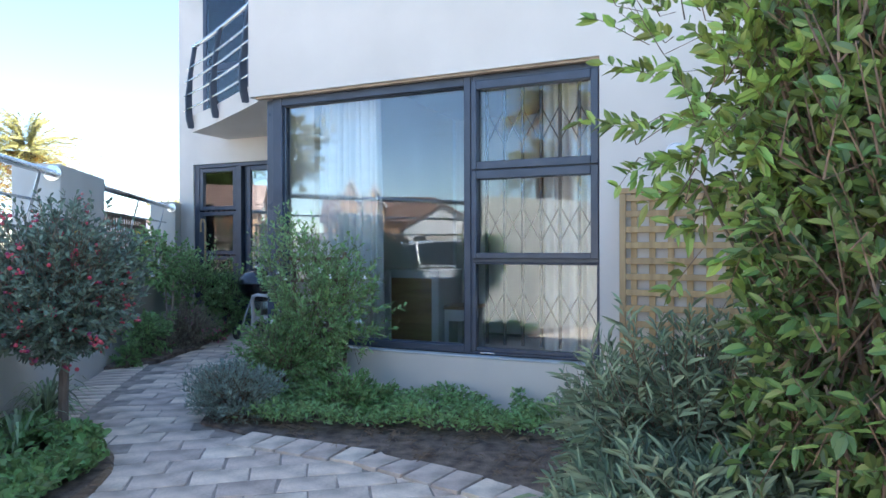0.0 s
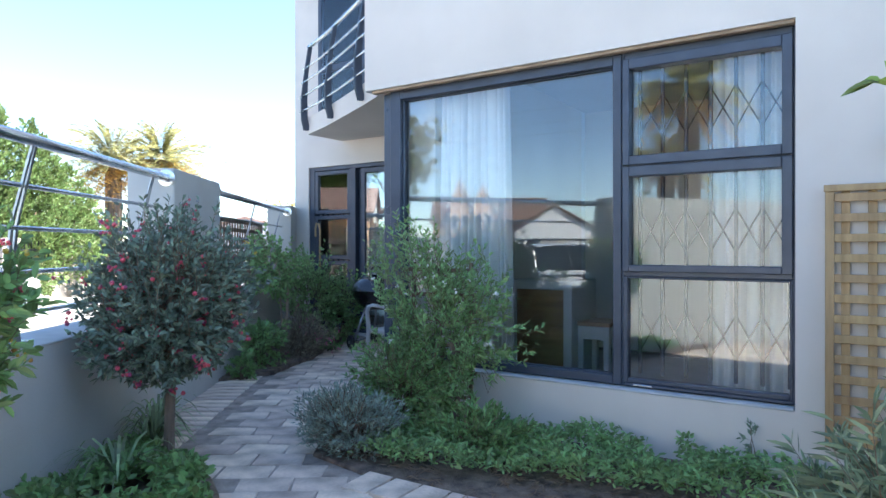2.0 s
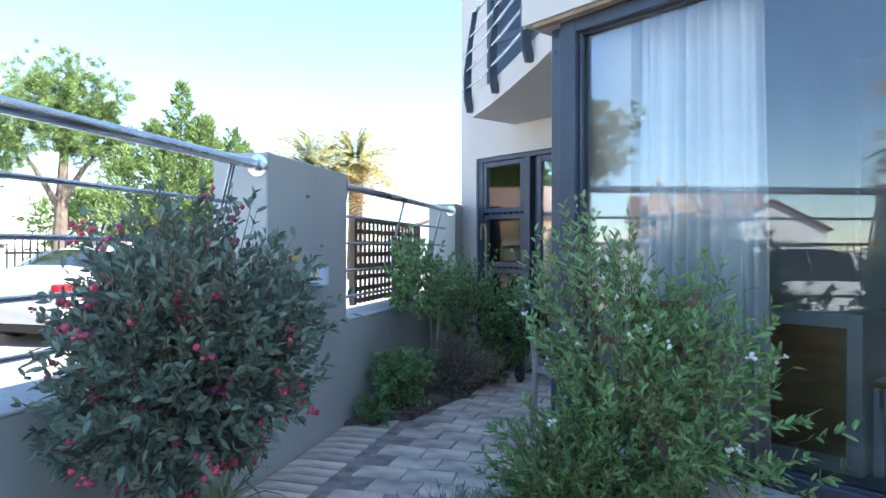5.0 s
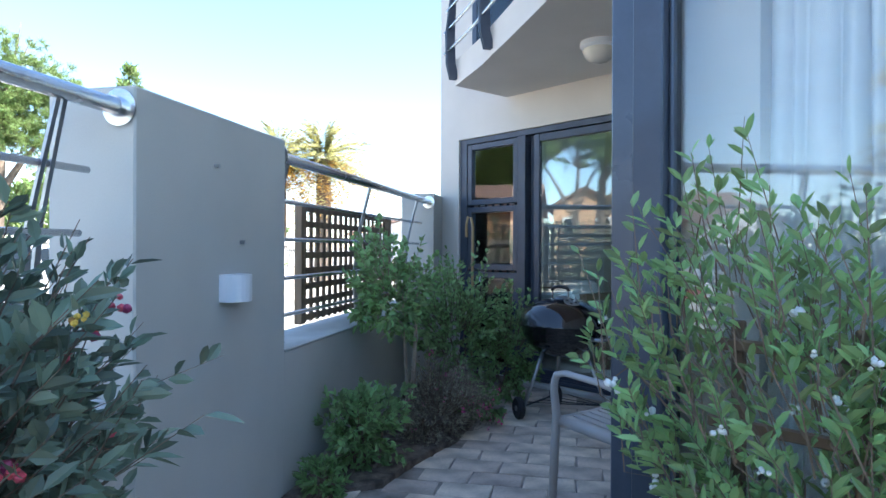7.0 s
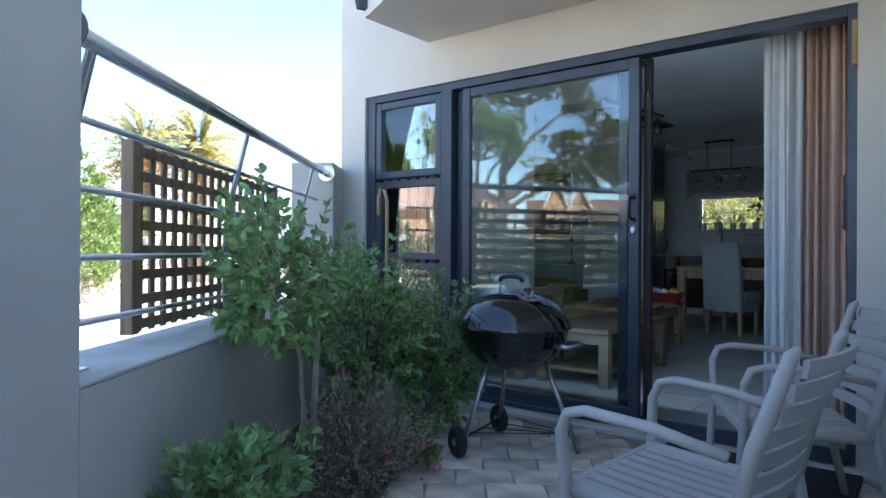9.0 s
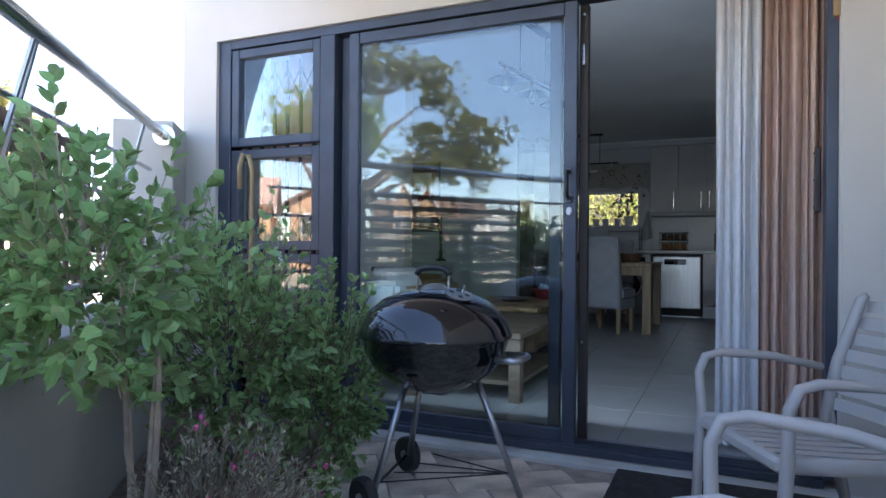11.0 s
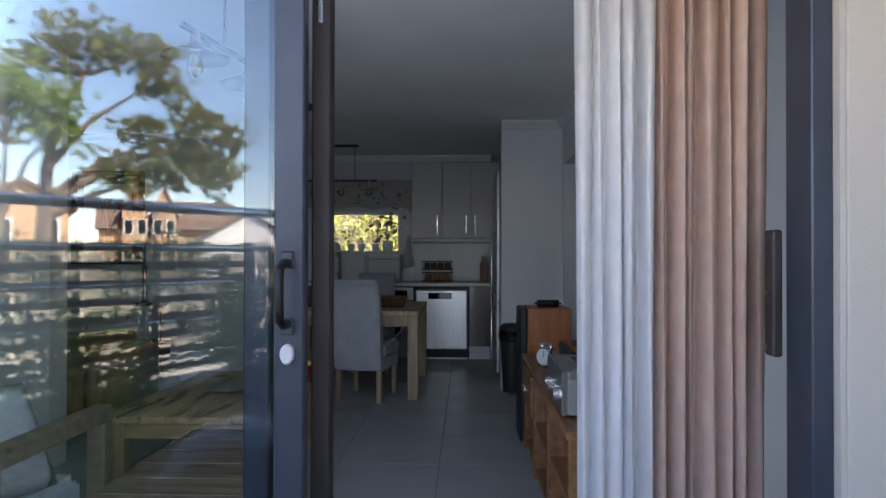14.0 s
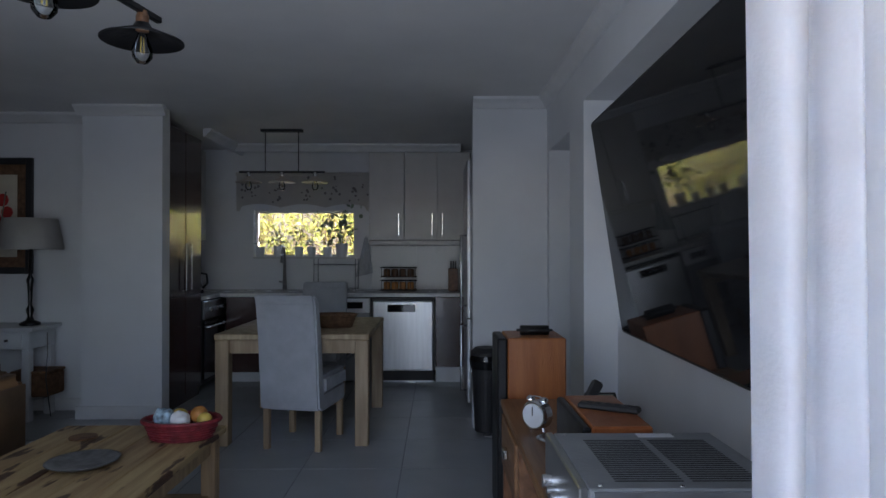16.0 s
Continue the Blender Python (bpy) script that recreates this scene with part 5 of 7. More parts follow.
# ---- living room things ----
tb = thing("dining_table", "square-legged oak dining table", "table", pose(-4.945, 11.5, FL))
part("tabletop", box(-0.52, 0.52, -0.58, 0.60, 0.715, 0.755, 0.006), OAK, tb)
part("apron", box(-0.48, 0.48, -0.54, -0.51, 0.62, 0.715, 0.003), OAK, tb)
part("apron", box(-0.48, 0.48, 0.52, 0.55, 0.62, 0.715, 0.003), OAK, tb)
for x in (-0.515, 0.425):
    for y in (-0.575, 0.505):
        part("leg", box(x, x + 0.09, y, y + 0.09, 0, 0.714, 0.005), OAK, tb)


def dining_chair(m, label):
    th = thing("dining_chair", label, "chair", m, "dining chairs")
    bm = bmesh.new()
    prev = None
    for y, z, t in ((0.0, 0.275, 0.05), (-0.02, 0.47, 0.05), (-0.05, 0.75, 0.045), (-0.09, 0.98, 0.04), (-0.125, 1.03, 0.035)):
        w = 0.205
        cur = [bm.verts.new((x, y + yy, z)) for x, yy in ((-w, -t), (w, -t), (w, t), (-w, t))]
        if prev:
            for j in range(4):
                bm.faces.new((prev[j], prev[(j + 1) % 4], cur[(j + 1) % 4], cur[j]))
        else:
            bm.faces.new(cur[::-1])
        prev = cur
    bm.faces.new(prev)
    bmesh.ops.bevel(bm, geom=bm.edges[:], offset=0.012, segments=2, affect="EDGES")
    bmesh.ops.recalc_face_normals(bm, faces=bm.faces[:])
    part("backrest", bm, LINEN, th, "grey linen upholstered back")
    part("seat", box(-0.215, 0.215, 0.03, 0.46, 0.36, 0.49, 0.025, seg=2), LINEN, th)
    part("skirt", box(-0.205, 0.205, 0.0, 0.44, 0.26, 0.37, 0.006), LINEN, th)
    for x in (-0.18, 0.18):
        for y in (0.0, 0.41):
            part("leg", box(x - 0.02, x + 0.02, y - 0.02, y + 0.02, 0, 0.27, 0.003), OAK, th)
    return th


d1 = dining_chair(pose(-4.92, 10.85, FL, 0, 0, -11), "grey linen high-backed chair pushed to the table")
d2 = copy_thing(d1, pose(-5.02, 12.55, FL, 0, 0, 180))
d2["label"] = "grey linen high-backed chair at the kitchen end of the table"


def basket(m, label, material, r, h, n=26):
    th = thing("basket", label, "basket", m)
    bm = bmesh.new()
    for k in range(7):
        z = 0.01 + k * h / 7
        rr = r * (0.82 + 0.18 * k / 6)
        tube([(rr * (1 + 0.02 * math.cos(a * 12 + k * 3.14)) * math.cos(a), 0.72 * rr * math.sin(a), z) for a in np.linspace(0, 2 * math.pi, 49)], h / 13, 5, bm)
    part("weave", bm, material, th)
    part("rim", tube([(r * 1.03 * math.cos(a), 0.74 * r * math.sin(a), h) for a in np.linspace(0, 2 * math.pi, 37)], 0.011, 6), material, th)
    part("bottom", prism([(0.8 * r * math.cos(a), 0.58 * r * math.sin(a)) for a in np.linspace(0, 6.0, 20)], 0.0, 0.012), material, th)
    return th


basket(pose(-4.72, 11.35, FL + 0.756), "dark brown wicker fruit basket on the dining table", WICKER, 0.15, 0.09)
ct = thing("coffee_table", "rustic pallet-wood coffee table with dark knots", "table", pose(-5.42, 9.22, FL))
for k in range(5):
    part("top_board", box(-0.40 + k * 0.16, -0.242 + k * 0.16, -0.62, 0.62, 0.40, 0.435 + 0.001 * (k % 2), 0.004), PALLET_Y, ct)
for x in (-0.37, 0.30):
    for y in (-0.6, 0.53):
        part("leg", box(x, x + 0.07, y, y + 0.07, 0, 0.398, 0.004), PALLET_Z, ct)
part("apron", box(-0.30, 0.30, -0.59, -0.565, 0.32, 0.398, 0.003), PALLET, ct)
part("apron", box(-0.30, 0.30, 0.565, 0.59, 0.32, 0.398, 0.003), PALLET, ct)
part("shelf", box(-0.34, 0.34, -0.56, 0.56, 0.09, 0.115, 0.004), PALLET, ct)
for x in (-0.345, 0.325):
    part("side_rail", box(x, x + 0.025, -0.53, 0.53, 0.31, 0.398, 0.003), PALLET_Z, ct)
part("drawer_front", box(0.335, 0.352, -0.5, 0.05, 0.13, 0.30, 0.003), PALLET_Z, ct, "reclaimed timber side panel")
rb = basket(pose(-5.16, 9.62, FL + 0.436), "red wicker basket filled with wrapped sweets and fruit", REDWICKER, 0.17, 0.085)
g = np.random.default_rng(7)
for i, (x, y, z, r, mt, nm) in enumerate(((-0.08, 0.0, 0.085, 0.05, PAPERB, "sweet_bag"), (0.0, -0.02, 0.08, 0.045, WHITEP, "sweet_bag"), (0.07, 0.03, 0.10, 0.04, FRUIT_O, "orange"), (0.11, -0.01, 0.085, 0.035, FRUIT_Y, "lemon"), (-0.03, 0.05, 0.085, 0.04, FRUIT_Y, "lemon"))):
    bm = bmesh.new()
    bmesh.ops.create_icosphere(bm, subdivisions=3, radius=r, matrix=Matrix.Translation((x, y, z)))
    for v in bm.verts:
        v.co += Vector((0, 0, 1)) * 0.5 * r * noise.noise(v.co * 45) if "bag" in nm else Vector()
    o = part(nm, bm, mt, rb, smooth=True)
bt = thing("low_bench", "long rustic pallet-wood bench near the patio door", "bench", pose(-5.055, 7.96, FL))
for k in range(7):
    part("top_board", box(-0.275, 0.275, -0.60 + k * 0.168, -0.436 + k * 0.168, 0.365, 0.40, 0.004), BENCH, bt)
for x in (-0.27, 0.20):
    for y in (-0.59, 0.50):
        part("leg", box(x, x + 0.07, y, y + 0.07, 0, 0.363, 0.004), BENCH, bt)
part("apron", box(-0.20, 0.20, -0.58, -0.555, 0.29, 0.363, 0.003), BENCH, bt)
part("shelf", box(-0.25, 0.25, -0.56, 0.55, 0.09, 0.115, 0.004), BENCH, bt)
sf = thing("sofa", "pale blue-grey sofa with square timber arm frames", "sofa", pose(-5.88, 7.6, FL))
part("back", box(-0.42, 0.40, -0.40, -0.24, 0.12, 0.68, 0.03, seg=3), SOFA, sf)
part("seat_cushion", box(-0.41, 0.39, -0.235, 0.32, 0.26, 0.40, 0.035, seg=3), SOFA, sf)
part("seat_frame", box(-0.42, 0.40, -0.235, 0.30, 0.16, 0.255, 0.004), PALLET, sf)
for x in (-0.49, 0.405):
    ar = part("arm_frame", box(x, x + 0.07, -0.30, 0.36, 0.59, 0.65, 0.004), BENCH, sf, "square timber arm")
    for y in (-0.30, 0.30):
        part("post", box(x, x + 0.07, y, y + 0.06, 0, 0.588, 0.004), BENCH, ar)
cu = thing("cushion", "grey fabric cushion leaning on the sofa arm", "cushion", pose(-5.66, 7.62, FL + 0.58, 62, 0, 70))
bm = bmesh.new()
bmesh.ops.create_grid(bm, x_segments=10, y_segments=10, size=0.2)
top = {v: v.co.copy() for v in bm.verts}
for v in bm.verts:
    e = max(0, (1 - (v.co.x / 0.2) ** 2) * (1 - (v.co.y / 0.2) ** 2)) ** 0.5
    v.co.z = 0.07 * e
low = bmesh.ops.duplicate(bm, geom=bm.faces[:])["geom"]
for v in [q for q in low if isinstance(q, bmesh.types.BMVert)]:
    v.co.z *= -1
bmesh.ops.remove_doubles(bm, verts=bm.verts[:], dist=0.0005)
bmesh.ops.recalc_face_normals(bm, faces=bm.faces[:])
part("cover", bm, LINEN, cu, smooth=True)
pl = thing("plate", "patterned grey ceramic dish on the coffee table", "dish", pose(-5.40, 9.22, FL + 0.436))
part("dish", lathe([(0, 0), (0.08, 0), (0.135, 0.022), (0.14, 0.026), (0.13, 0.024), (0.08, 0.008), (0, 0.006)], 36), GREY_CERAMIC, pl, smooth=True)
pl = thing("coaster", "dark round coaster on the coffee table", "coaster", pose(-5.62, 9.62, FL + 0.436))
part("disc", lathe([(0, 0), (0.06, 0), (0.062, 0.006), (0, 0.008)], 24), WICKER, pl)


def pendant(m, label, heads, spacing, r, drop, enamel, holder):
    """A bar pendant with flat metal shades; the bar runs along x."""
    th = thing("pendant_lamp", label, "lamp", m)
    L = spacing * (heads - 1)
    part("bar", box(-L / 2 - 0.09, L / 2 + 0.09, -0.01, 0.01, -0.01, 0.01, 0.002), BLACK_MATT, th)
    part("ceiling_plate", box(-L / 4 - 0.04, L / 4 + 0.04, -0.03, 0.03, drop - 0.025, drop, 0.003), BLACK_MATT, th)
    for x in (-L / 4, L / 4):
        part("rod", tube([(x, 0, 0), (x, 0, drop)], 0.005, 6), BLACK_MATT, th)
    for k in range(heads):
        x = -L / 2 + k * spacing
        sh = part("shade", lathe([(0.022, -0.04), (0.03, -0.055), (r, -0.095), (r, -0.099), (0.03, -0.062), (0.018, -0.05)], 36, at=(x, 0, 0)), enamel, th, "flat metal shade", True)
        part("socket", lathe([(0, 0), (0.014, 0), (0.02, -0.02), (0.02, -0.065), (0, -0.07)], 16, at=(x, 0, 0)), holder, sh, "metal lamp holder")
        b = part("bulb", lathe([(0.012, -0.07), (0.016, -0.085), (0.032, -0.125), (0.030, -0.15), (0.016, -0.168), (0, -0.172)], 20, at=(x, 0, 0)), GLASS_CLEAR, sh, "clear filament bulb", True)
        part("filament", tube([(x - 0.006, 0, -0.085), (x - 0.008, 0, -0.135), (x + 0.008, 0, -0.135), (x + 0.006, 0, -0.085)], 0.002, 5), FRUIT_Y, sh)
    return th


pendant(pose(-4.97, 8.25, 2.13, 0, 0, 80), "black bar pendant with three flat shades and filament bulbs", 3, 0.40, 0.125, CE - 2.13, BLACK_MATT, SHELFWOOD)
pendant(pose(-5.42, 12.6, 2.12), "bar pendant with three small shades over the kitchen", 3, 0.31, 0.122, CE - 2.12, CREAM_ENAMEL, STEEL)

# television and hi-fi
tv = thing("television", "large black flat television tilted on the wall", "television", pose(-3.25, 8.60, 1.47, 0, -8.5, -1.5))
part("screen_case", box(0.0, 0.045, -0.77, 0.77, -0.46, 0.46, 0.006), BLACK_MATT, tv)
part("screen", box(-0.005, -0.001, -0.755, 0.755, -0.445, 0.445), SCREEN_GLASS, tv, "glossy black screen")
part("bracket", box(0.045, 0.25, -0.15, 0.15, -0.08, 0.08, 0.006), BLACK_MATT, tv)
cb = thing("cable", "loose white and black cables hanging below the television", "cable", pose(-3.0, 8.0, 0))
for k, (mt, o) in enumerate(((WHITEP, 0), (BLACK_MATT, 0.03))):
    part("cable", tube([(-0.06 + o, o, 1.05), (-0.03, 0.03 * k, 0.9), (-0.05 + o, 0.05, 0.75), (0.0, 0.02, 0.66)], 0.005, 6), mt, cb)
sp = thing("floor_speaker", "tall cherry-veneered loudspeaker with black grille", "loudspeaker", pose(-3.46, 9.88, FL))
part("cabinet", box(-0.16, 0.125, -0.16, 0.16, 0.0, 0.885, 0.006), CHERRY, sp)
part("grille", box(-0.21, -0.161, -0.155, 0.155, 0.01, 0.882, 0.008), BLACK_MATT, sp, "black cloth grille")
ga = thing("glasses_case", "black glasses case on the loudspeaker", "case", pose(-3.47, 9.86, FL + 0.886))
part("case", box(-0.09, 0.09, -0.035, 0.035, 0, 0.045, 0.018, seg=3), RUBBER, ga, smooth=True)
sf = thing("media_unit", "low reddish wooden media unit with open shelves", "cabinet", pose(-3.40, 8.75, FL))
part("top", box(-0.26, 0.24, -0.93, 0.93, 0.565, 0.60, 0.005), SHELFWOOD, sf)
part("shelf", box(-0.24, 0.23, -0.90, 0.90, 0.29, 0.315, 0.004), SHELFWOOD, sf)
part("plinth", box(-0.24, 0.23, -0.90, 0.90, 0.03, 0.06, 0.004), SHELFWOOD, sf)
for y in (-0.92, -0.30, 0.30, 0.87):
    part("upright", box(-0.25, 0.23, y, y + 0.045, 0, 0.565, 0.004), SHELFWOOD, sf)
part("back", box(0.21, 0.23, -0.87, 0.87, 0.06, 0.565), SHELFWOOD, sf)
part("drawer_front", box(-0.262, -0.245, 0.35, 0.86, 0.32, 0.55, 0.004), SHELFWOOD, sf)
part("drawer_pull", box(-0.285, -0.262, 0.57, 0.64, 0.42, 0.46, 0.006), STEEL, sf)
am = thing("amplifier", "silver hi-fi amplifier with vented top on the media unit", "amplifier", pose(-3.42, 8.22, FL + 0.601))
part("case", box(-0.21, 0.24, -0.22, 0.22, 0.012, 0.182, 0.004), AMP, am)
part("front_panel", box(-0.232, -0.211, -0.222, 0.222, 0.01, 0.184, 0.004), BRUSHED, am)
for x0, x1 in ((-0.14, 0.015), (0.035, 0.19)):
    for k in range(22):
        part("vent_slot", box(x0, x1, -0.175 + k * 0.015, -0.170 + k * 0.015, 0.1822, 0.1832), RUBBER, am)
part("label_plate", box(0.02, 0.12, 0.17, 0.205, 0.1825, 0.184), WHITEP, am)
part("side_trim", box(-0.20, 0.23, -0.224, -0.2205, 0.15, 0.176, 0.001), ALUCAST, am)
for x, y in ((-0.18, -0.2), (0.2, -0.2), (-0.18, 0.2), (0.0, -0.205)):
    part("screw", lathe([(0, 0), (0.006, 0), (0.005, 0.002), (0, 0.0025)], 10, at=(x, y, 0.182)), STEEL, am)
for y, r in ((-0.14, 0.028), (0.12, 0.02), (0.05, 0.012), (0.0, 0.012)):
    kn = lathe([(0, 0), (r, 0), (r * 0.9, 0.025), (0, 0.027)], 20)
    bmesh.ops.transform(kn, matrix=pose(-0.232, y, 0.08, 0, -90, 0), verts=kn.verts)
    part("knob", kn, STEEL, am)
for x in (-0.17, 0.2):
    for y in (-0.18, 0.18):
        part("foot", lathe([(0, 0), (0.018, 0), (0.018, 0.013), (0, 0.013)], 12, at=(x, y, 0)), RUBBER, am)
cs = thing("centre_speaker", "cherry and black centre loudspeaker lying on the unit", "loudspeaker", pose(-3.43, 8.715, FL + 0.601))
part("cabinet", box(-0.072, 0.11, -0.215, 0.215, 0, 0.182, 0.006), CHERRY, cs)
part("grille", box(-0.10, -0.073, -0.21, 0.21, 0.005, 0.178, 0.006), BLACK_MATT, cs)
rc = thing("remote_control", "black remote control lying on the loudspeaker", "remote control", pose(-3.40, 8.70, FL + 0.784, 0, 0, -28))
part("body", box(-0.10, 0.10, -0.022, 0.022, 0, 0.02, 0.006), RUBBER, rc)
for k in range(5):
    part("button", box(-0.07 + 0.03 * k, -0.055 + 0.03 * k, -0.008, 0.008, 0.02, 0.023), BLACK_MATT, rc)
ck = thing("alarm_clock", "small silver drum alarm clock", "clock", pose(-3.57, 9.12, FL + 0.601, 0, 0, -42))
cl = lathe([(0, -0.03), (0.052, -0.03), (0.058, -0.02), (0.058, 0.02), (0.052, 0.03), (0, 0.03)], 28)
bmesh.ops.transform(cl, matrix=pose(0, 0, 0.065, 90, 0, 0), verts=cl.verts)
part("case", cl, STEEL, ck)
cl = lathe([(0, 0), (0.046, 0), (0.046, 0.003), (0, 0.003)], 28)
bmesh.ops.transform(cl, matrix=pose(0, -0.03, 0.065, 90, 0, 0), verts=cl.verts)
part("dial", cl, PAINTW, ck)
for x in (-0.03, 0.03):
    part("bell", lathe([(0, 0.016), (0.012, 0.013), (0.018, 0.004), (0.019, 0.0)], 14, at=(x, 0, 0.121)), STEEL, ck)
part("hand", box(-0.002, 0.002, -0.036, -0.034, 0.065, 0.10), BLACK_MATT, ck)
for x in (-0.03, 0.03):
    part("foot", tube([(x, 0, 0), (x * 0.8, 0, 0.025)], 0.006, 6), STEEL, ck)
part("ring_handle", tube([(-0.02, 0, 0.12), (-0.015, 0, 0.135), (0.015, 0, 0.135), (0.02, 0, 0.12)], 0.003, 6), STEEL, ck)
ph = thing("telephone", "black cordless telephone standing in its base", "telephone", pose(-3.38, 9.25, FL + 0.601))
part("base", box(-0.06, 0.06, -0.06, 0.06, 0, 0.03, 0.01), RUBBER, ph)
part("handset", box(-0.025, 0.025, -0.012, 0.014, 0.02, 0.18, 0.01, m=pose(0, 0, 0.01, 0, 28, 0)), RUBBER, ph)
md = thing("ceramic_dish", "small silver trinket dish on the media unit", "dish", pose(-3.52, 8.98, FL + 0.601))
part("dish", lathe([(0, 0), (0.04, 0), (0.075, 0.012), (0.04, 0.006), (0, 0.004)], 24), STEEL, md, smooth=True)
ps = thing("photo_frame", "small framed card leaning by the wall", "photo frame", pose(-3.24, 9.38, FL + 0.601))
part("frame", box(-0.07, 0.07, -0.008, 0.008, 0.0, 0.10, 0.003, m=pose(0, 0, 0.01, -50, 0, 0)), RUBBER, ps)
part("card", box(-0.055, 0.055, -0.010, -0.0085, 0.015, 0.085, m=pose(0, 0, 0.01, -50, 0, 0)), LEAF_LAV, ps)
bn = thing("pedal_bin", "black pedal bin with a liner bag", "bin", pose(-3.61, 11.25, FL))
part("body", lathe([(0, 0.02), (0.085, 0.02), (0.11, 0.56), (0.105, 0.57), (0, 0.57)], 28), RUBBER, bn, smooth=False)
part("lid", lathe([(0.117, 0.565), (0.117, 0.59), (0.08, 0.62), (0, 0.63)], 28), RUBBER, bn)
part("liner", lathe([(0.115, 0.57), (0.125, 0.53), (0.118, 0.49), (0.113, 0.47)], 28), BLACK_GLOSS, bn)
part("pedal", box(-0.03, 0.03, -0.16, -0.10, 0.005, 0.02, 0.004), STEEL, bn)

# left side of the room
co = thing("console_table", "white painted console table against the wall", "table", pose(-7.46, 11.72, FL))
part("top", box(-0.5, 0.40, -0.2, 0.2, 0.70, 0.73, 0.005), PAINTW, co)
part("apron", box(-0.45, 0.36, -0.17, 0.17, 0.56, 0.70, 0.004), PAINTW, co)
for x in (-0.05, 0.2):
    part("drawer", box(x - 0.11, x + 0.11, -0.185, -0.171, 0.58, 0.68, 0.003), PAINTW, co)
    part("knob", tube([(x, -0.205, 0.63), (x, -0.185, 0.63)], 0.01, 8), RUBBER, co)
for x in (-0.47, 0.30):
    for y in (-0.17, 0.11):
        part("leg", box(x, x + 0.06, y, y + 0.06, 0, 0.56, 0.004), PAINTW, co)
part("shelf", box(-0.46, 0.36, -0.16, 0.16, 0.16, 0.185, 0.004), PAINTW, co)
sb = thing("storage_box", "brown wicker box on the console shelf", "box", pose(-7.12, 11.70, FL + 0.186))
part("box", box(-0.14, 0.14, -0.12, 0.12, 0, 0.18, 0.01), WICKER, sb)
part("lid", box(-0.145, 0.145, -0.125, 0.125, 0.18, 0.2, 0.006), WICKER, sb)
lm = thing("table_lamp", "dark turned-wood table lamp with a pale fabric shade", "lamp", pose(-7.20, 11.72, FL + 0.731))
part("base", lathe([(0, 0), (0.075, 0), (0.075, 0.02), (0.03, 0.04), (0.018, 0.07), (0.03, 0.12), (0.014, 0.16), (0.02, 0.3), (0.028, 0.36), (0.012, 0.4), (0.012, 0.62), (0, 0.62)], 24), BLACK_GLOSS, lm, smooth=True)
part("shade", lathe([(0.235, 0.60), (0.19, 0.845), (0.187, 0.845), (0.232, 0.60)], 36), SHADE, lm, "pale fabric shade", True)
pc = thing("framed_picture", "framed print of red flowers on the wall", "picture", pose(-7.69, 11.94, 1.67))
part("frame", frame_ring(-0.38, 0.38, -0.48, 0.48, 0.055, -0.03, 0.0), RUBBER, pc)
part("mount", box(-0.33, 0.33, -0.012, -0.004, -0.43, 0.43), WICKER, pc)
part("print", box(-0.25, 0.25, -0.018, -0.013, -0.34, 0.34), PICTURE, pc)
bm = bmesh.new()
for x, z, r in ((0.13, 0.13, 0.055), (0.17, 0.03, 0.05), (0.08, -0.02, 0.045), (0.0, 0.15, 0.05)):
    tube([(x, -0.020, z), (x, -0.0185, z)], r, 9, bm)
part("red_flowers", bm, RED, pc)
bm = bmesh.new()
for k in range(5):
    tube([(0.02 * k, -0.0195, -0.25), (0.04 * k - 0.03, -0.0195, 0.0), (0.06 * k - 0.08, -0.0195, 0.2)], 0.006, 4, bm)
part("stalks", bm, LEAF_DARK, pc)
so = thing("armchair", "tan leather armchair with rounded arm", "armchair", pose(-6.95, 10.2, FL))
part("arm", box(0.28, 0.46, -0.42, 0.42, 0.05, 0.56, 0.06, seg=3), TAN, so, smooth=True)
part("seat", box(-0.44, 0.277, -0.42, 0.35, 0.10, 0.42, 0.05, seg=3), TAN, so, smooth=True)
part("back", box(-0.46, 0.277, 0.351, 0.55, 0.05, 0.60, 0.06, seg=3), TAN, so, smooth=True)
for x in (-0.4, 0.4):
    for y in (-0.36, 0.46):
        part("foot", box(x - 0.03, x + 0.03, y - 0.03, y + 0.03, 0, 0.05), RUBBER, so)
pls = thing("wall_plug", "black power plug with hanging cord", "plug", pose(-6.93, 11.5, FL + 0.6))
part("cord", tube([(0, 0.0, 0.1), (0.01, -0.01, -0.05), (-0.01, 0.0, -0.25), (0.0, 0.05, -0.55)], 0.004, 5), RUBBER, pls)

# ---- kitchen ----
KF = 13.08


def unit(x0, x1, z0, z1, y0, y1, material, label, doors=1, handle="v", hx=0.8):
    th = thing("cabinet", label, "cabinet", pose(x0, y0, z0), "kitchen cabinets")
    w, h = x1 - x0, z1 - z0
    part("body", box(0, w, 0.021, y1 - y0, 0, h), material, th)
    for k in range(doors):
        a, b = w * k / doors + 0.003, w * (k + 1) / doors - 0.003
        d = part("door", box(a, b, 0, 0.02, 0.003, h - 0.003, 0.003), material, th)
        hxk = a + (b - a) * (hx if doors == 1 or k % 2 == 0 else 1 - hx)
        zz = 0.06 if z0 > 1 else h - 0.26
        part("handle", tube([(hxk, -0.0, zz), (hxk, -0.03, zz), (hxk, -0.03, zz + 0.22), (hxk, 0.0, zz + 0.22)], 0.006, 6), STEEL, d, "steel bar handle")
    return th


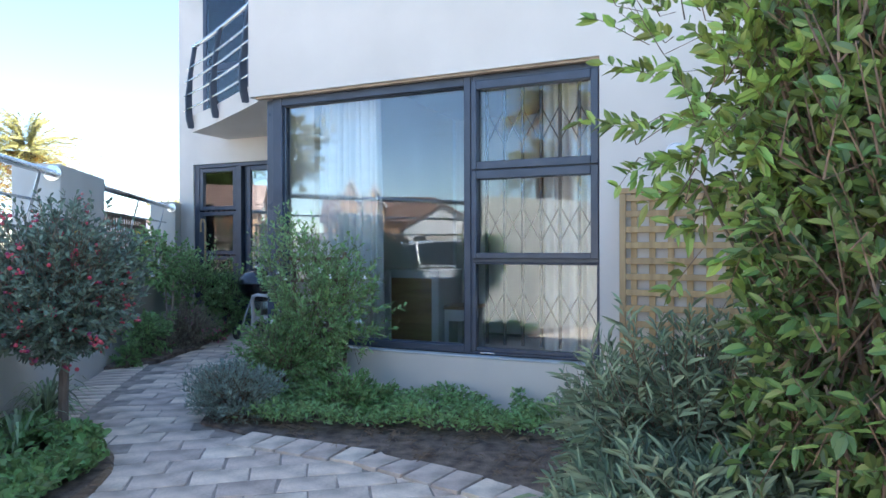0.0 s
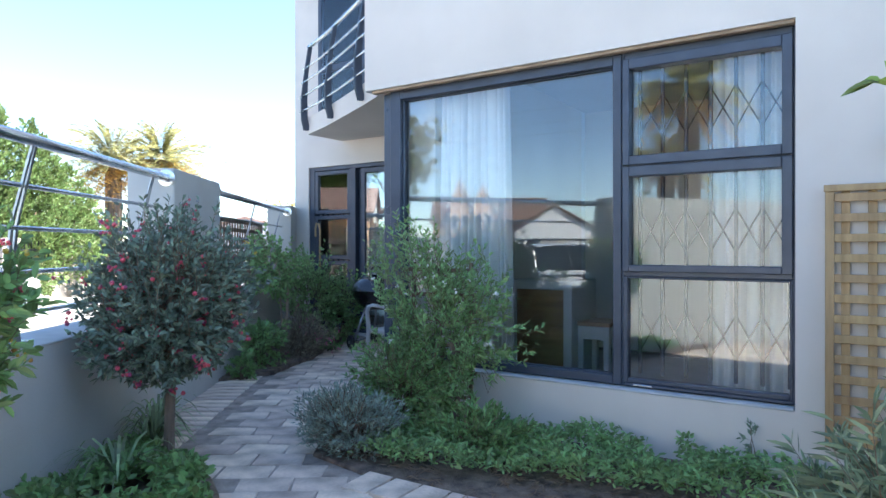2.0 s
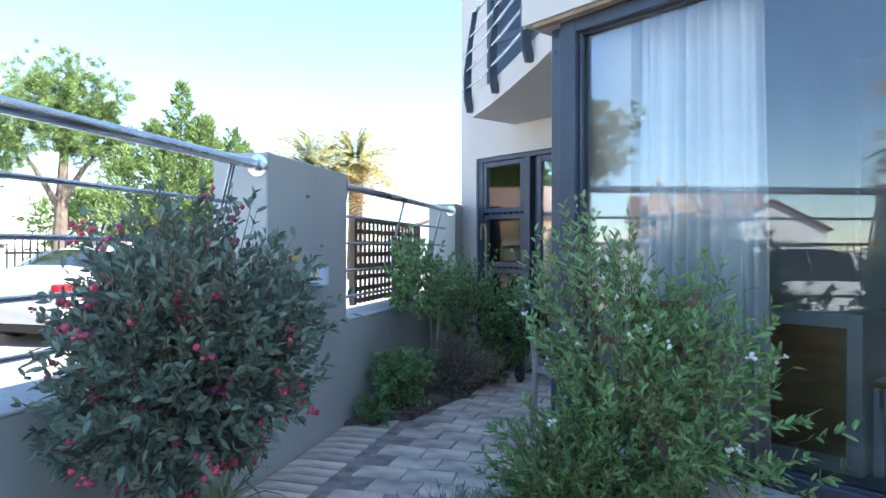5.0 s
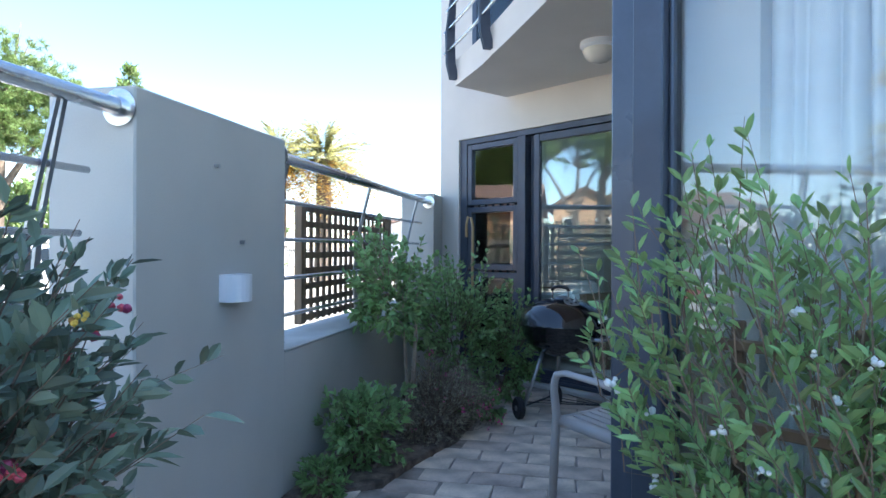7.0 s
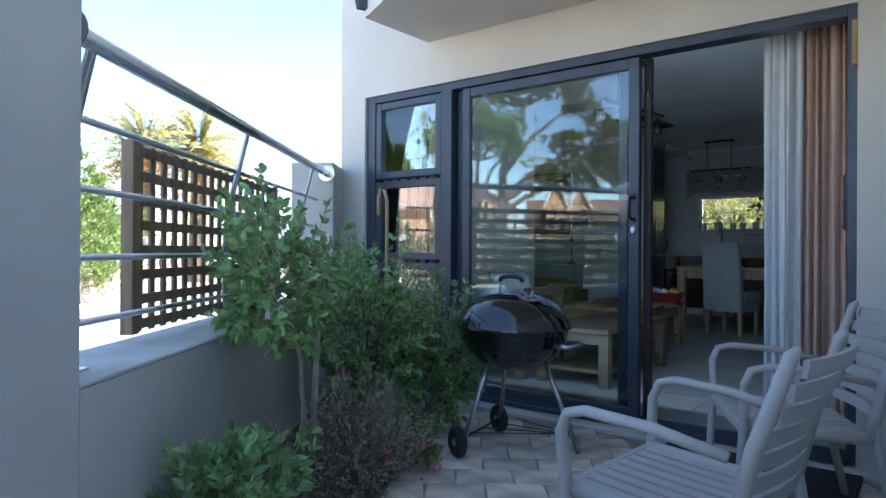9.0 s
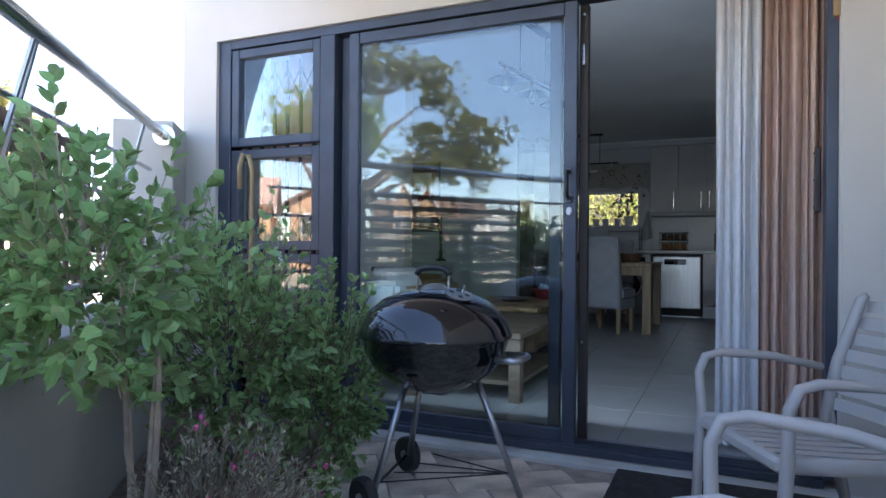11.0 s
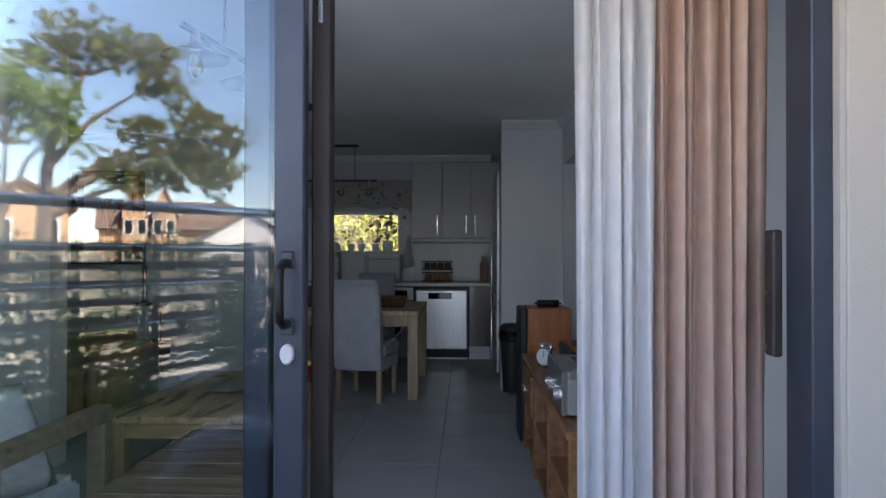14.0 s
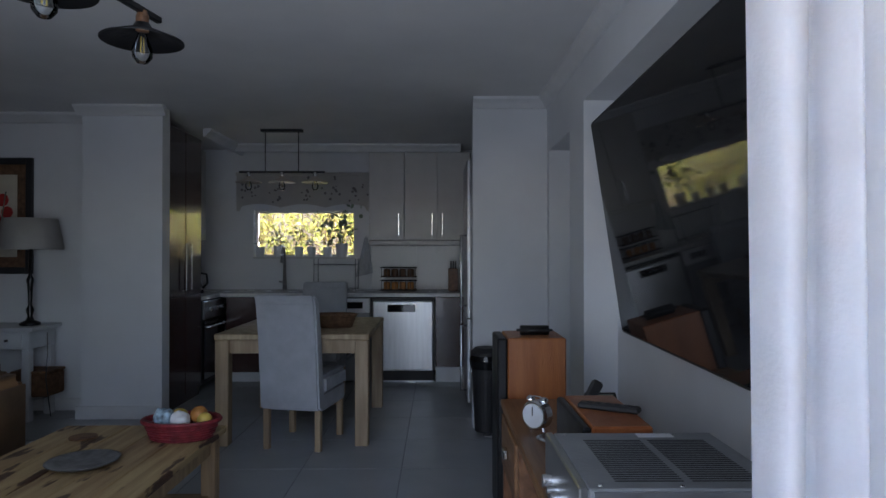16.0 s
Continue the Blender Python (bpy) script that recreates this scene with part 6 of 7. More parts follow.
unit(-6.10, -5.25, FL + 0.10, FL + 0.86, KF, 13.76, BROWN_GLOSS, "dark brown gloss base cabinet under the sink", 2)
unit(-3.985, -3.68, FL + 0.15, FL + 0.86, KF, 13.76, BROWN_GLOSS, "dark brown gloss base cabinet beside the dishwasher", 1, hx=0.85)
unit(-4.70, -4.32, 1.50, 2.44, 13.43, 13.775, CABINET, "cream wall cabinet beside the window", 1, hx=0.85)
unit(-4.318, -3.62, 1.50, 2.44, 13.43, 13.775, CABINET, "cream double wall cabinet", 2, hx=0.85)
tagged(part("pelmet", box(-4.70, -3.62, 13.44, 13.76, 1.45, 1.497, 0.003), CABINET), "cream light pelmet under the cabinets", "pelmet", kind="structure")
tagged(part("plinth", box(-3.985, -3.68, KF + 0.03, KF + 0.05, FL, FL + 0.149), TRIMW), "white plinth below the cabinet", "plinth", kind="structure")
tagged(part("plinth", box(-6.10, -5.25, KF + 0.05, KF + 0.07, FL, FL + 0.099), TRIMW), "white plinth below the cabinet", "plinth", kind="structure")
ctp = thing("worktop", "pale stone kitchen worktop", "worktop", pose(0, 0, 0))
part("slab", box(-6.15, -3.66, KF - 0.03, 13.775, FL + 0.862, FL + 0.90, 0.004), COUNTER, ctp)
part("slab", box(-6.77, -6.152, 12.56, 13.775, FL + 0.862, FL + 0.90, 0.004), COUNTER, ctp)
dw = thing("dishwasher", "brushed steel dishwasher with black display", "dishwasher", pose(-4.63, KF, FL))
part("door", box(0.01, 0.62, -0.02, 0.0, 0.12, 0.82, 0.012), BRUSHED, dw)
part("body", box(0.0, 0.63, 0.001, 0.6, 0.02, 0.855), RUBBER, dw)
part("control_panel", box(0.16, 0.44, -0.026, -0.0205, 0.71, 0.785, 0.003), BLACK_GLOSS, dw, "black display panel")
part("top_trim", box(0.0, 0.63, -0.012, 0.0, 0.83, 0.857, 0.003), BLACK_MATT, dw)
part("kick_plate", box(0.0, 0.63, 0.03, 0.05, 0.0, 0.115), ALUCAST, dw)
wm = thing("washing_machine", "grey front-loading washing machine", "washing machine", pose(-5.24, KF, FL))
part("body", box(0.0, 0.595, 0, 0.6, 0.01, 0.85, 0.01), AMP, wm)
part("fascia", box(0.003, 0.592, -0.012, 0.0, 0.70, 0.845, 0.005), WHITEP, wm)
part("display", box(0.36, 0.52, -0.018, -0.012, 0.745, 0.81, 0.002), BLACK_GLOSS, wm)
pr = bmesh.new()
tube([(0.3 + 0.17 * math.cos(a), -0.02, 0.42 + 0.17 * math.sin(a)) for a in np.linspace(0, 6.28, 33)], 0.025, 8, pr)
part("door_ring", pr, STEEL, wm, "chrome porthole ring", True)
pr = lathe([(0, 0), (0.15, 0.0), (0.10, 0.03), (0, 0.04)], 28)
bmesh.ops.transform(pr, matrix=pose(0.3, -0.01, 0.42, 90, 0, 0), verts=pr.verts)
part("porthole", pr, BLACK_GLOSS, wm)
fr = thing("fridge", "tall steel fridge with long bar handles", "fridge", pose(-3.72, 11.95, FL))
part("body", box(0.03, 0.55, 0.0, 0.72, 0.03, 2.1, 0.01), BRUSHED, fr)
for z0, z1 in ((0.05, 0.75), (0.76, 2.08)):
    d = part("door", box(0.0, 0.028, 0.003, 0.717, z0, z1, 0.006), BRUSHED, fr)
    part("handle", tube([(0.0, 0.06, z0 + 0.1), (-0.045, 0.06, z0 + 0.1), (-0.045, 0.06, min(z1, z0 + 0.75) - 0.06), (0.0, 0.06, min(z1, z0 + 0.75) - 0.06)], 0.011, 8), STEEL, d, "steel bar handle", True)
# tall cupboards on the left
for k in range(2):
    th = thing("tall_cupboard", "tall dark brown gloss cupboard with steel handles", "cabinet", pose(-6.77, 11.81 + 0.37 * k, FL), "kitchen cabinets")
    part("body", box(0, 0.60, 0, 0.368, 0.0, 2.36), BROWN_GLOSS, th)
    for z0, z1 in ((0.08, 0.93), (0.94, 2.35)):
        d = part("door", box(0.601, 0.62, 0.003, 0.365, z0, z1, 0.003), BROWN_GLOSS, th)
        hy = 0.31 if k == 0 else 0.06
        if z0 > 0.5:
            part("handle", tube([(0.62, hy, 0.98), (0.65, hy, 0.98), (0.65, hy, 1.38), (0.62, hy, 1.38)], 0.007, 6), STEEL, d, "steel bar handle")
ov = thing("oven", "built-in steel and black oven below the worktop", "oven", pose(-6.155, 12.58, FL))
part("body", box(-0.55, 0, 0, 0.60, 0.08, 0.855), RUBBER, ov)
part("door", box(0.0, 0.02, 0.01, 0.59, 0.12, 0.66, 0.004), BLACK_GLOSS, ov)
part("fascia", box(0.0, 0.02, 0.01, 0.59, 0.68, 0.85, 0.004), BRUSHED, ov)
part("handle", tube([(0.02, 0.06, 0.61), (0.055, 0.06, 0.61), (0.055, 0.54, 0.61), (0.02, 0.54, 0.61)], 0.009, 8), STEEL, ov)
for y in (0.12, 0.3, 0.48):
    part("knob", tube([(0.02, y, 0.77), (0.045, y, 0.77)], 0.02, 12), STEEL, ov)
uc = thing("cabinet", "cream wall cabinet above the oven worktop", "cabinet", pose(-6.77, 12.56, 1.50), "kitchen cabinets")
part("body", box(0, 0.33, 0, 0.85, 0, 0.94), CABINET, uc)
for k in range(2):
    d = part("door", box(0.331, 0.35, 0.003 + 0.425 * k, 0.422 + 0.425 * k, 0.003, 0.937, 0.003), CABINET, uc)
    yy = 0.38 if k == 0 else 0.47
    part("handle", tube([(0.35, yy, 0.06), (0.38, yy, 0.06), (0.38, yy, 0.28), (0.35, yy, 0.28)], 0.006, 6), STEEL, d, "steel bar handle")
# splashback slabs
for x0, x1 in ((-4.70, -4.20), (-4.197, -3.66)):
    tagged(part("splashback", box(x0, x1, 13.765, 13.779, FL + 0.901, 1.449), SPLASH), "pale stone splashback panel", "splashback", kind="structure")
# kitchen window
kw = thing("window_3", "kitchen window looking on sunlit greenery", "window", pose(0, 0, 0), kind="structure")
part("window_frame", frame_ring(-6.02, -4.89, 1.32, 1.84, 0.025, 13.85, 13.9), TRIMW, kw)
part("pane", box(-6.0, -4.91, 13.872, 13.876, 1.34, 1.82), GLASS_CLEAR, kw)
part("window_sill", box(-6.02, -4.89, 13.76, 13.85, 1.30, 1.321), COUNTER, kw)
bl = thing("window_blind", "cream floral roman blind with scalloped hem", "blind", pose(-5.46, 13.74, 1.85))
V, F = [], []
n = 48
for i in range(n + 1):
    u = i / n
    x = -0.74 + 1.48 * u
    zb = 0.02 + 0.04 * abs(math.sin(u * math.pi * 3)) if 0.03 < u < 0.97 else -0.02
    V += [(x, 0.0, zb), (x, -0.012, 0.2), (x, 0.0, 0.38)]
for i in range(n):
    for j in range(2):
        a = i * 3 + j
        F.append((a, a + 3, a + 4, a + 1))
mesh_part("cloth", V, F, BLIND, bl, smooth=True)
bm = bmesh.new()
g = np.random.default_rng(15)
for cx in (-0.6, -0.3, 0.02, 0.33, 0.6):
    for _ in range(12):
        x, z = cx + g.normal() * 0.05, 0.2 + g.normal() * 0.075
        if 0.07 < z < 0.36:
            tube([(x, -0.016, z), (x, -0.0145, z)], g.uniform(0.009, 0.018), 6, bm)
part("flower_print", bm, FLORAL, bl)["kind"] = "stuff"
part("head_rail", box(-0.75, 0.75, -0.01, 0.03, 0.38, 0.41, 0.004), BLIND, bl)
# pots on the sill
for i, (x, r, h) in enumerate(((-5.95, 0.05, 0.11), (-5.75, 0.055, 0.12), (-5.52, 0.05, 0.11), (-5.38, 0.05, 0.11), (-5.20, 0.05, 0.11), (-5.04, 0.07, 0.15))):
    th = thing("potted_plant", "green houseplant in a white pot on the sill" if i in (1, 2, 5) else "white pot with a small bare stem on the sill", "plant", pose(x, 13.80, 1.322), "sill pots")
    part("pot", lathe([(0, 0), (r * 0.8, 0), (r, h), (r * 0.9, h), (r * 0.85, h - 0.015), (0, h - 0.015)], 20), WHITEP, th)
    g = np.random.default_rng(300 + i)
    k = {1: 30, 2: 26, 5: 60}.get(i, 8)
    sc = {5: 0.12, 1: 0.06, 2: 0.07}.get(i, 0.03)
    p = g.normal(size=(k, 3)) * np.array([sc, 0.02, sc * 0.8]) + np.array([0, -0.02, h + sc * 1.5])
    leaf_mesh("leaves", p, g.normal(size=(k, 3)) + np.array([0, -0.4, 0.4]), 0.10 if i == 5 else 0.06, 0.05 if i == 5 else 0.02, LEAF_DARK, th, seed=i)
    bm = bmesh.new()
    for _ in range(3):
        tube([(0, 0, h - 0.02), (g.normal() * 0.02, -0.01, h + sc), (g.normal() * sc, -0.02, h + 0.24 * (1 if i in (1, 2) else 0.6))], 0.0035, 5, bm)
    part("stems", bm, TWIG, th)
# worktop clutter
ta = thing("mixer_tap", "tall chrome sprung kitchen tap", "tap", pose(-5.62, 13.55, FL + 0.90))
part("body", tube([(0, 0, 0), (0, 0, 0.40), (0, -0.02, 0.46), (0, -0.07, 0.48), (0, -0.12, 0.45), (0, -0.125, 0.3)], [0.022, 0.014, 0.013, 0.013, 0.013, 0.018], 10), STEEL, ta, smooth=True)
part("lever", tube([(0, 0, 0.08), (-0.06, -0.01, 0.1)], 0.008, 8), STEEL, ta)
dk = thing("dish_rack", "wire dish rack beside the sink", "dish rack", pose(-5.06, 13.55, FL + 0.90))
for z in (0.02, 0.28):
    part("wire", tube([(-0.22, -0.12, z), (0.22, -0.12, z), (0.22, 0.12, z), (-0.22, 0.12, z), (-0.22, -0.12, z)], 0.005, 6), STEEL, dk)
for k in range(9):
    part("wire", tube([(-0.2 + 0.05 * k, -0.12, 0.28), (-0.2 + 0.05 * k, 0.12, 0.28)], 0.003, 5), STEEL, dk)
for x in (-0.22, 0.22):
    for y in (-0.12, 0.12):
        part("upright", tube([(x, y, 0), (x, y, 0.34)], 0.005, 6), STEEL, dk)
tw = thing("tea_towel", "pale tea towel hanging by the window", "towel", pose(-4.78, 13.74, 1.12))
V, F = [], []
for i in range(9):
    for j in range(7):
        u, w = i / 8, j / 6
        V.append((-0.10 * (1 - w * 0.85) + 0.2 * u * (1 - w * 0.85) + 0.02 * w, -0.012 - 0.012 * math.sin(u * 12), 0.42 * w + 0.05 * (1 - w) * (u - 0.5)))
for i in range(8):
    for j in range(6):
        a = i * 7 + j
        F.append((a, a + 7, a + 8, a + 1))
mesh_part("cloth", V, F, LINEN, tw, smooth=True)
part("hook", tube([(0.02, 0.02, 0.43), (0.02, -0.02, 0.43)], 0.006, 6), STEEL, tw)
cx = thing("wire_basket_stack", "stacked wire baskets with eggs and jars on the worktop", "basket", pose(-4.38, 13.5, FL + 0.90))
for z in (0.01, 0.15):
    for dz in (0.0, 0.1):
        part("wire_hoop", tube([(-0.19, -0.1, z + dz), (0.19, -0.1, z + dz), (0.19, 0.1, z + dz), (-0.19, 0.1, z + dz), (-0.19, -0.1, z + dz)], 0.005, 6), BLACK_MATT, cx)
    for k in range(8):
        part("wire", tube([(-0.18 + 0.051 * k, -0.1, z), (-0.18 + 0.051 * k, -0.1, z + 0.1)], 0.003, 5), BLACK_MATT, cx)
    part("tray", box(-0.18, 0.18, -0.09, 0.09, z, z + 0.008), WICKER, cx)
    for k in range(4):
        part("jar", lathe([(0, 0), (0.035, 0), (0.036, 0.06), (0.028, 0.075), (0, 0.078)], 14, at=(-0.13 + 0.085 * k, 0, z + 0.008)), FRUIT_O if z < 0.1 else WICKER, cx)
kt = thing("kettle", "black and steel electric kettle on the worktop", "kettle", pose(-6.42, 13.1, FL + 0.90))
part("body", lathe([(0, 0.02), (0.085, 0.02), (0.075, 0.12), (0.06, 0.2), (0.03, 0.22), (0, 0.225)], 24), STEEL, kt, smooth=True)
part("base", lathe([(0, 0), (0.09, 0), (0.09, 0.02), (0, 0.02)], 24), RUBBER, kt)
part("handle", tube([(0.06, 0, 0.2), (0.12, 0, 0.19), (0.13, 0, 0.1), (0.08, 0, 0.05)], 0.011, 8), RUBBER, kt)
kb2 = thing("knife_block", "dark knife block beside the fridge", "knife block", pose(-3.80, 13.5, FL + 0.90))
part("block", box(-0.05, 0.05, -0.08, 0.08, 0, 0.24, 0.006), SHELFWOOD, kb2)
for k in range(3):
    part("knife_handle", box(-0.03 + 0.025 * k, -0.015 + 0.025 * k, -0.02, 0.0, 0.24, 0.32, 0.003), RUBBER, kb2)
# floor tiles
tm = bpy.data.meshes.new("floor_tile")
bm = box(-0.2975, 0.2975, -0.2975, 0.2975, -0.004, 0.0, 0.0015)
bm.to_mesh(tm)
bm.free()
tm.materials.append(TILE)
for i in range(9):
    for j in range(12):
        x, y = -8.1 + i * 0.6, 7.18 + j * 0.6
        if -8.4 < x < -3.2 and y < 13.75 and not (x < -6.4 and y < 9.0):
            ob = new("floor_tile", tm)
            ob.parent = floor
            ob.matrix_basis = pose(x + 0.02, y, FL)


# ---- street ----
def blob_tree(name, label, at, height, crown, n, length, width, material, seed, trunk=0.25, clumps=26, lean=(0, 0), spread=1.0, low=0.35, limbs=True):
    """A tree: tapered trunk, limbs and a crown of many small clumps with gaps."""
    g = np.random.default_rng(seed)
    th = thing(name, label, "tree", pose(*at))
    bm = tube([(0, 0, -0.1), (lean[0] * 0.3, lean[1] * 0.3, height * 0.3), (lean[0] * 0.7, lean[1] * 0.7, height * 0.6), (lean[0], lean[1], height * 0.92)], [trunk, trunk * 0.8, trunk * 0.5, trunk * 0.08], 9)
    P, D = [], []
    for k in range(clumps):
        u = low + (1 - low) * (k + 0.5) / clumps
        a = g.uniform(0, 6.28)
        r = crown(u) * math.sqrt(g.uniform(0.25, 1)) * spread
        c = np.array([lean[0] * u + r * math.cos(a), lean[1] * u + r * math.sin(a), height * u])
        s = max(0.25, 0.42 * crown(u)) * g.uniform(0.7, 1.2)
        tube([(lean[0] * u * 0.8, lean[1] * u * 0.8, height * u * 0.82), (c * np.array([0.55, 0.55, 0.95])).tolist(), c.tolist()], [trunk * 0.22, trunk * 0.15, trunk * 0.05], 5, bm)
        p, d = in_blob(g, n // clumps, c, (s, s, s * 0.62), 0.2, 5, 0.45)
        P.append(p), D.append(d + np.array([0, 0, 0.5]))
    P, D = np.concatenate(P), np.concatenate(D)
    leaf_mesh("crown", P, D + g.normal(size=D.shape) * 0.5, length, width, material, th, seed=seed)
    part("trunk", bm, BARK, th)
    return th


def palm(name, label, at, height, fl, n, seed, trunk=0.28, fan=False):
    g = np.random.default_rng(seed)
    th = thing(name, label, "palm tree", pose(*at), "street palms")
    part("trunk", tube([(0, 0, -0.1), (0.05, 0, height * 0.5), (0, 0.03, height)], [trunk * 1.2, trunk, trunk * 0.9], 10), BARK, th)
    for nm, mt, cnt, lo, hi in (("fronds", LEAF_PALM, n, -0.45, 1.45), ("dry_fronds", PALM_DRY, n // 2, -1.2, -0.1)):
        V, F = [], []
        for k in range(cnt):
            a, el = g.uniform(0, 6.28), g.uniform(lo, hi)
            L = fl * g.uniform(0.8, 1.1)
            hd = np.array([math.cos(a), math.sin(a), 0])
            side = np.array([-math.sin(a), math.cos(a), 0])
            for u in np.linspace(0.12, 1, 24):
                c = hd * L * u * math.cos(el) + np.array([0, 0, height + L * u * math.sin(el) - 0.42 * L * u * u])
                w = (0.15 if not fan else 0.6) * math.sin(min(1, u * 1.05) * 2.6 + 0.35) * fl / 2.6
                for sg in (-1, 1):
                    t = c + side * sg * w + hd * 0.22 + np.array([0, 0, 0.12 - g.uniform(0, 0.2)])
                    i = len(V)
                    V += [(c - hd * 0.055).tolist(), (c + hd * 0.055).tolist(), t.tolist()]
                    F.append((i, i + 1, i + 2))
        mesh_part(nm, V, F, mt, th)
    return th


def feather_tree(name, label, at, leaders, material, seed, trunk=0.2, length=0.13):
    """A cypress-like tree: several pointed leaders, each clothed in upswept feathery sprays."""
    g = np.random.default_rng(seed)
    th = thing(name, label, "tree", pose(*at))
    bm = tube([(0, 0, -0.1), (0.05, 0, 0.8), (0, 0.05, 1.8)], [trunk, trunk * 0.85, trunk * 0.6], 9)
    P, D = [], []
    for x, y, h, r in leaders:
        tube([(x * 0.15, y * 0.15, 0.5), (x * 0.7, y * 0.7, h * 0.35), (x, y, h * 0.96)], [trunk * 0.5, trunk * 0.3, 0.01], 6, bm)
        for k in range(int(105 * h * r / 3)):
            u = 0.2 + 0.8 * g.random() ** 1.25
            a = g.uniform(0, 6.28)
            rad = r * (1 - u) ** 0.75 * g.uniform(0.75, 1.2) + 0.05
            root = np.array([x, y, h * u - rad * 0.55])
            tip = root + np.array([math.cos(a) * rad, math.sin(a) * rad, rad * g.uniform(0.35, 0.8) + 0.12])
            n = 28
            w = 0.3 + 0.75 * g.random((n, 1))
            p = root + (tip - root) * w + g.normal(size=(n, 3)) * (0.10 * (1.15 - w)) * np.array([1, 1, 0.7])
            P.append(p), D.append((tip - root) * 0.8 / max(rad, 0.2) + g.normal(size=(n, 3)) * 0.45 + np.array([0, 0, 0.35]))
    lv = leaf_mesh("crown", np.concatenate(P), np.concatenate(D), length, length * 0.34, material, th, seed=seed)
    lv["kind"] = "stuff"
    part("trunk", bm, BARK, th)
    return th


def pine(name, label, at, limbs, material, seed, trunk=0.25, per=34):
    """A pine: bare crooked limbs, each ending in a clump of needle tufts; limbs: (points, clumps as x, y, z, radius)."""
    g = np.random.default_rng(seed)
    th = thing(name, label, "tree", pose(*at))
    P, D = [], []
    for i, (pts, clumps) in enumerate(limbs):
        k = trunk * (1.0 if i == 0 else 0.5)
        part("trunk" if i == 0 else "limb", tube(pts, [k * (1 - 0.75 * q / (len(pts) - 1)) for q in range(len(pts))], 8), BARK, th)
        for x, y, z, r in clumps:
            c = np.array([x, y, z])
            br = bmesh.new()
            for _ in range(7):
                q = c + g.normal(size=3) * r * 0.45
                tube([pts[-1], ((np.array(pts[-1]) + q) / 2 - np.array([0, 0, 0.12])).tolist(), q.tolist()], [k * 0.16, k * 0.12, 0.01], 5, br)
            part("branches", br, BARK, th)["kind"] = "stuff"
            tc, td = in_blob(g, int(125 * r * r) + 36, c, (r * 1.25, r * 1.25, r * 0.92), 0.2, 11, 0.62)
            for p, d in zip(tc, td):
                nd = d * 0.8 + np.array([0, 0, 0.55]) + g.normal(size=(per, 3)) * 0.75
                P.append(np.repeat(p[None], per, 0) + g.normal(size=(per, 3)) * 0.035), D.append(nd)
    lv = leaf_mesh("needles", np.concatenate(P), np.concatenate(D), 0.17, 0.022, material, th, seed=seed, fold=0.1)
    lv["kind"] = "stuff"
    return th


feather_tree("conifer", "broad sunlit green conifer across the street", (-19.3, 7.6, GZ),
             ((0, 0.0, 5.8, 1.3), (-0.4, 0.8, 5.1, 1.4), (0.3, 1.3, 4.7, 1.3), (0.2, -0.8, 4.7, 1.5), (-0.2, 1.9, 4.4, 1.3), (0.4, 0.4, 5.0, 1.5), (0.2, -1.5, 3.9, 1.4), (0.5, -0.4, 4.3, 1.6), (0.4, 1.9, 3.7, 1.4), (0.1, 2.5, 3.6, 1.3), (0.3, 2.9, 2.9, 1.2)), LEAF_TREE, 71)
feather_tree("conifer", "tall dark green conifer beyond the peach houses", (-33.0, -21.7, GZ),
             ((0, 0, 9.7, 2.5), (0.8, -1.0, 8.3, 2.4), (-0.8, 1.1, 8.0, 2.4), (1.1, 0.8, 7.0, 2.3), (1.4, -1.7, 6.4, 2.2)), LEAF_TREE, 77, 0.3, 0.26)
pine("pine_tree", "tall pine with a bare reddish trunk across the street", (-24.3, 5.4, GZ), (
    ([(0, 0, -0.1), (0.05, 0.1, 2.4), (0.0, 0.2, 4.4), (0.1, 0.3, 5.8)], ((0.0, 0.3, 6.6, 1.2), (0.2, 1.0, 5.9, 1.1), (0.1, -0.6, 6.1, 1.2), (0.1, 0.2, 5.4, 1.0))),
    ([(0, 0.1, 2.8), (0.2, 0.7, 3.9), (0.3, 1.2, 4.6)], ((0.3, 1.5, 5.0, 1.0), (0.2, 0.5, 4.7, 1.0), (0.3, 1.9, 4.2, 0.8))),
    ([(0, 0.1, 2.6), (0.2, -0.6, 3.8), (0.3, -1.1, 4.5)], ((0.3, -1.2, 5.0, 1.1), (0.2, -1.6, 4.2, 1.0)))), LEAF_TREE, 78, 0.26)
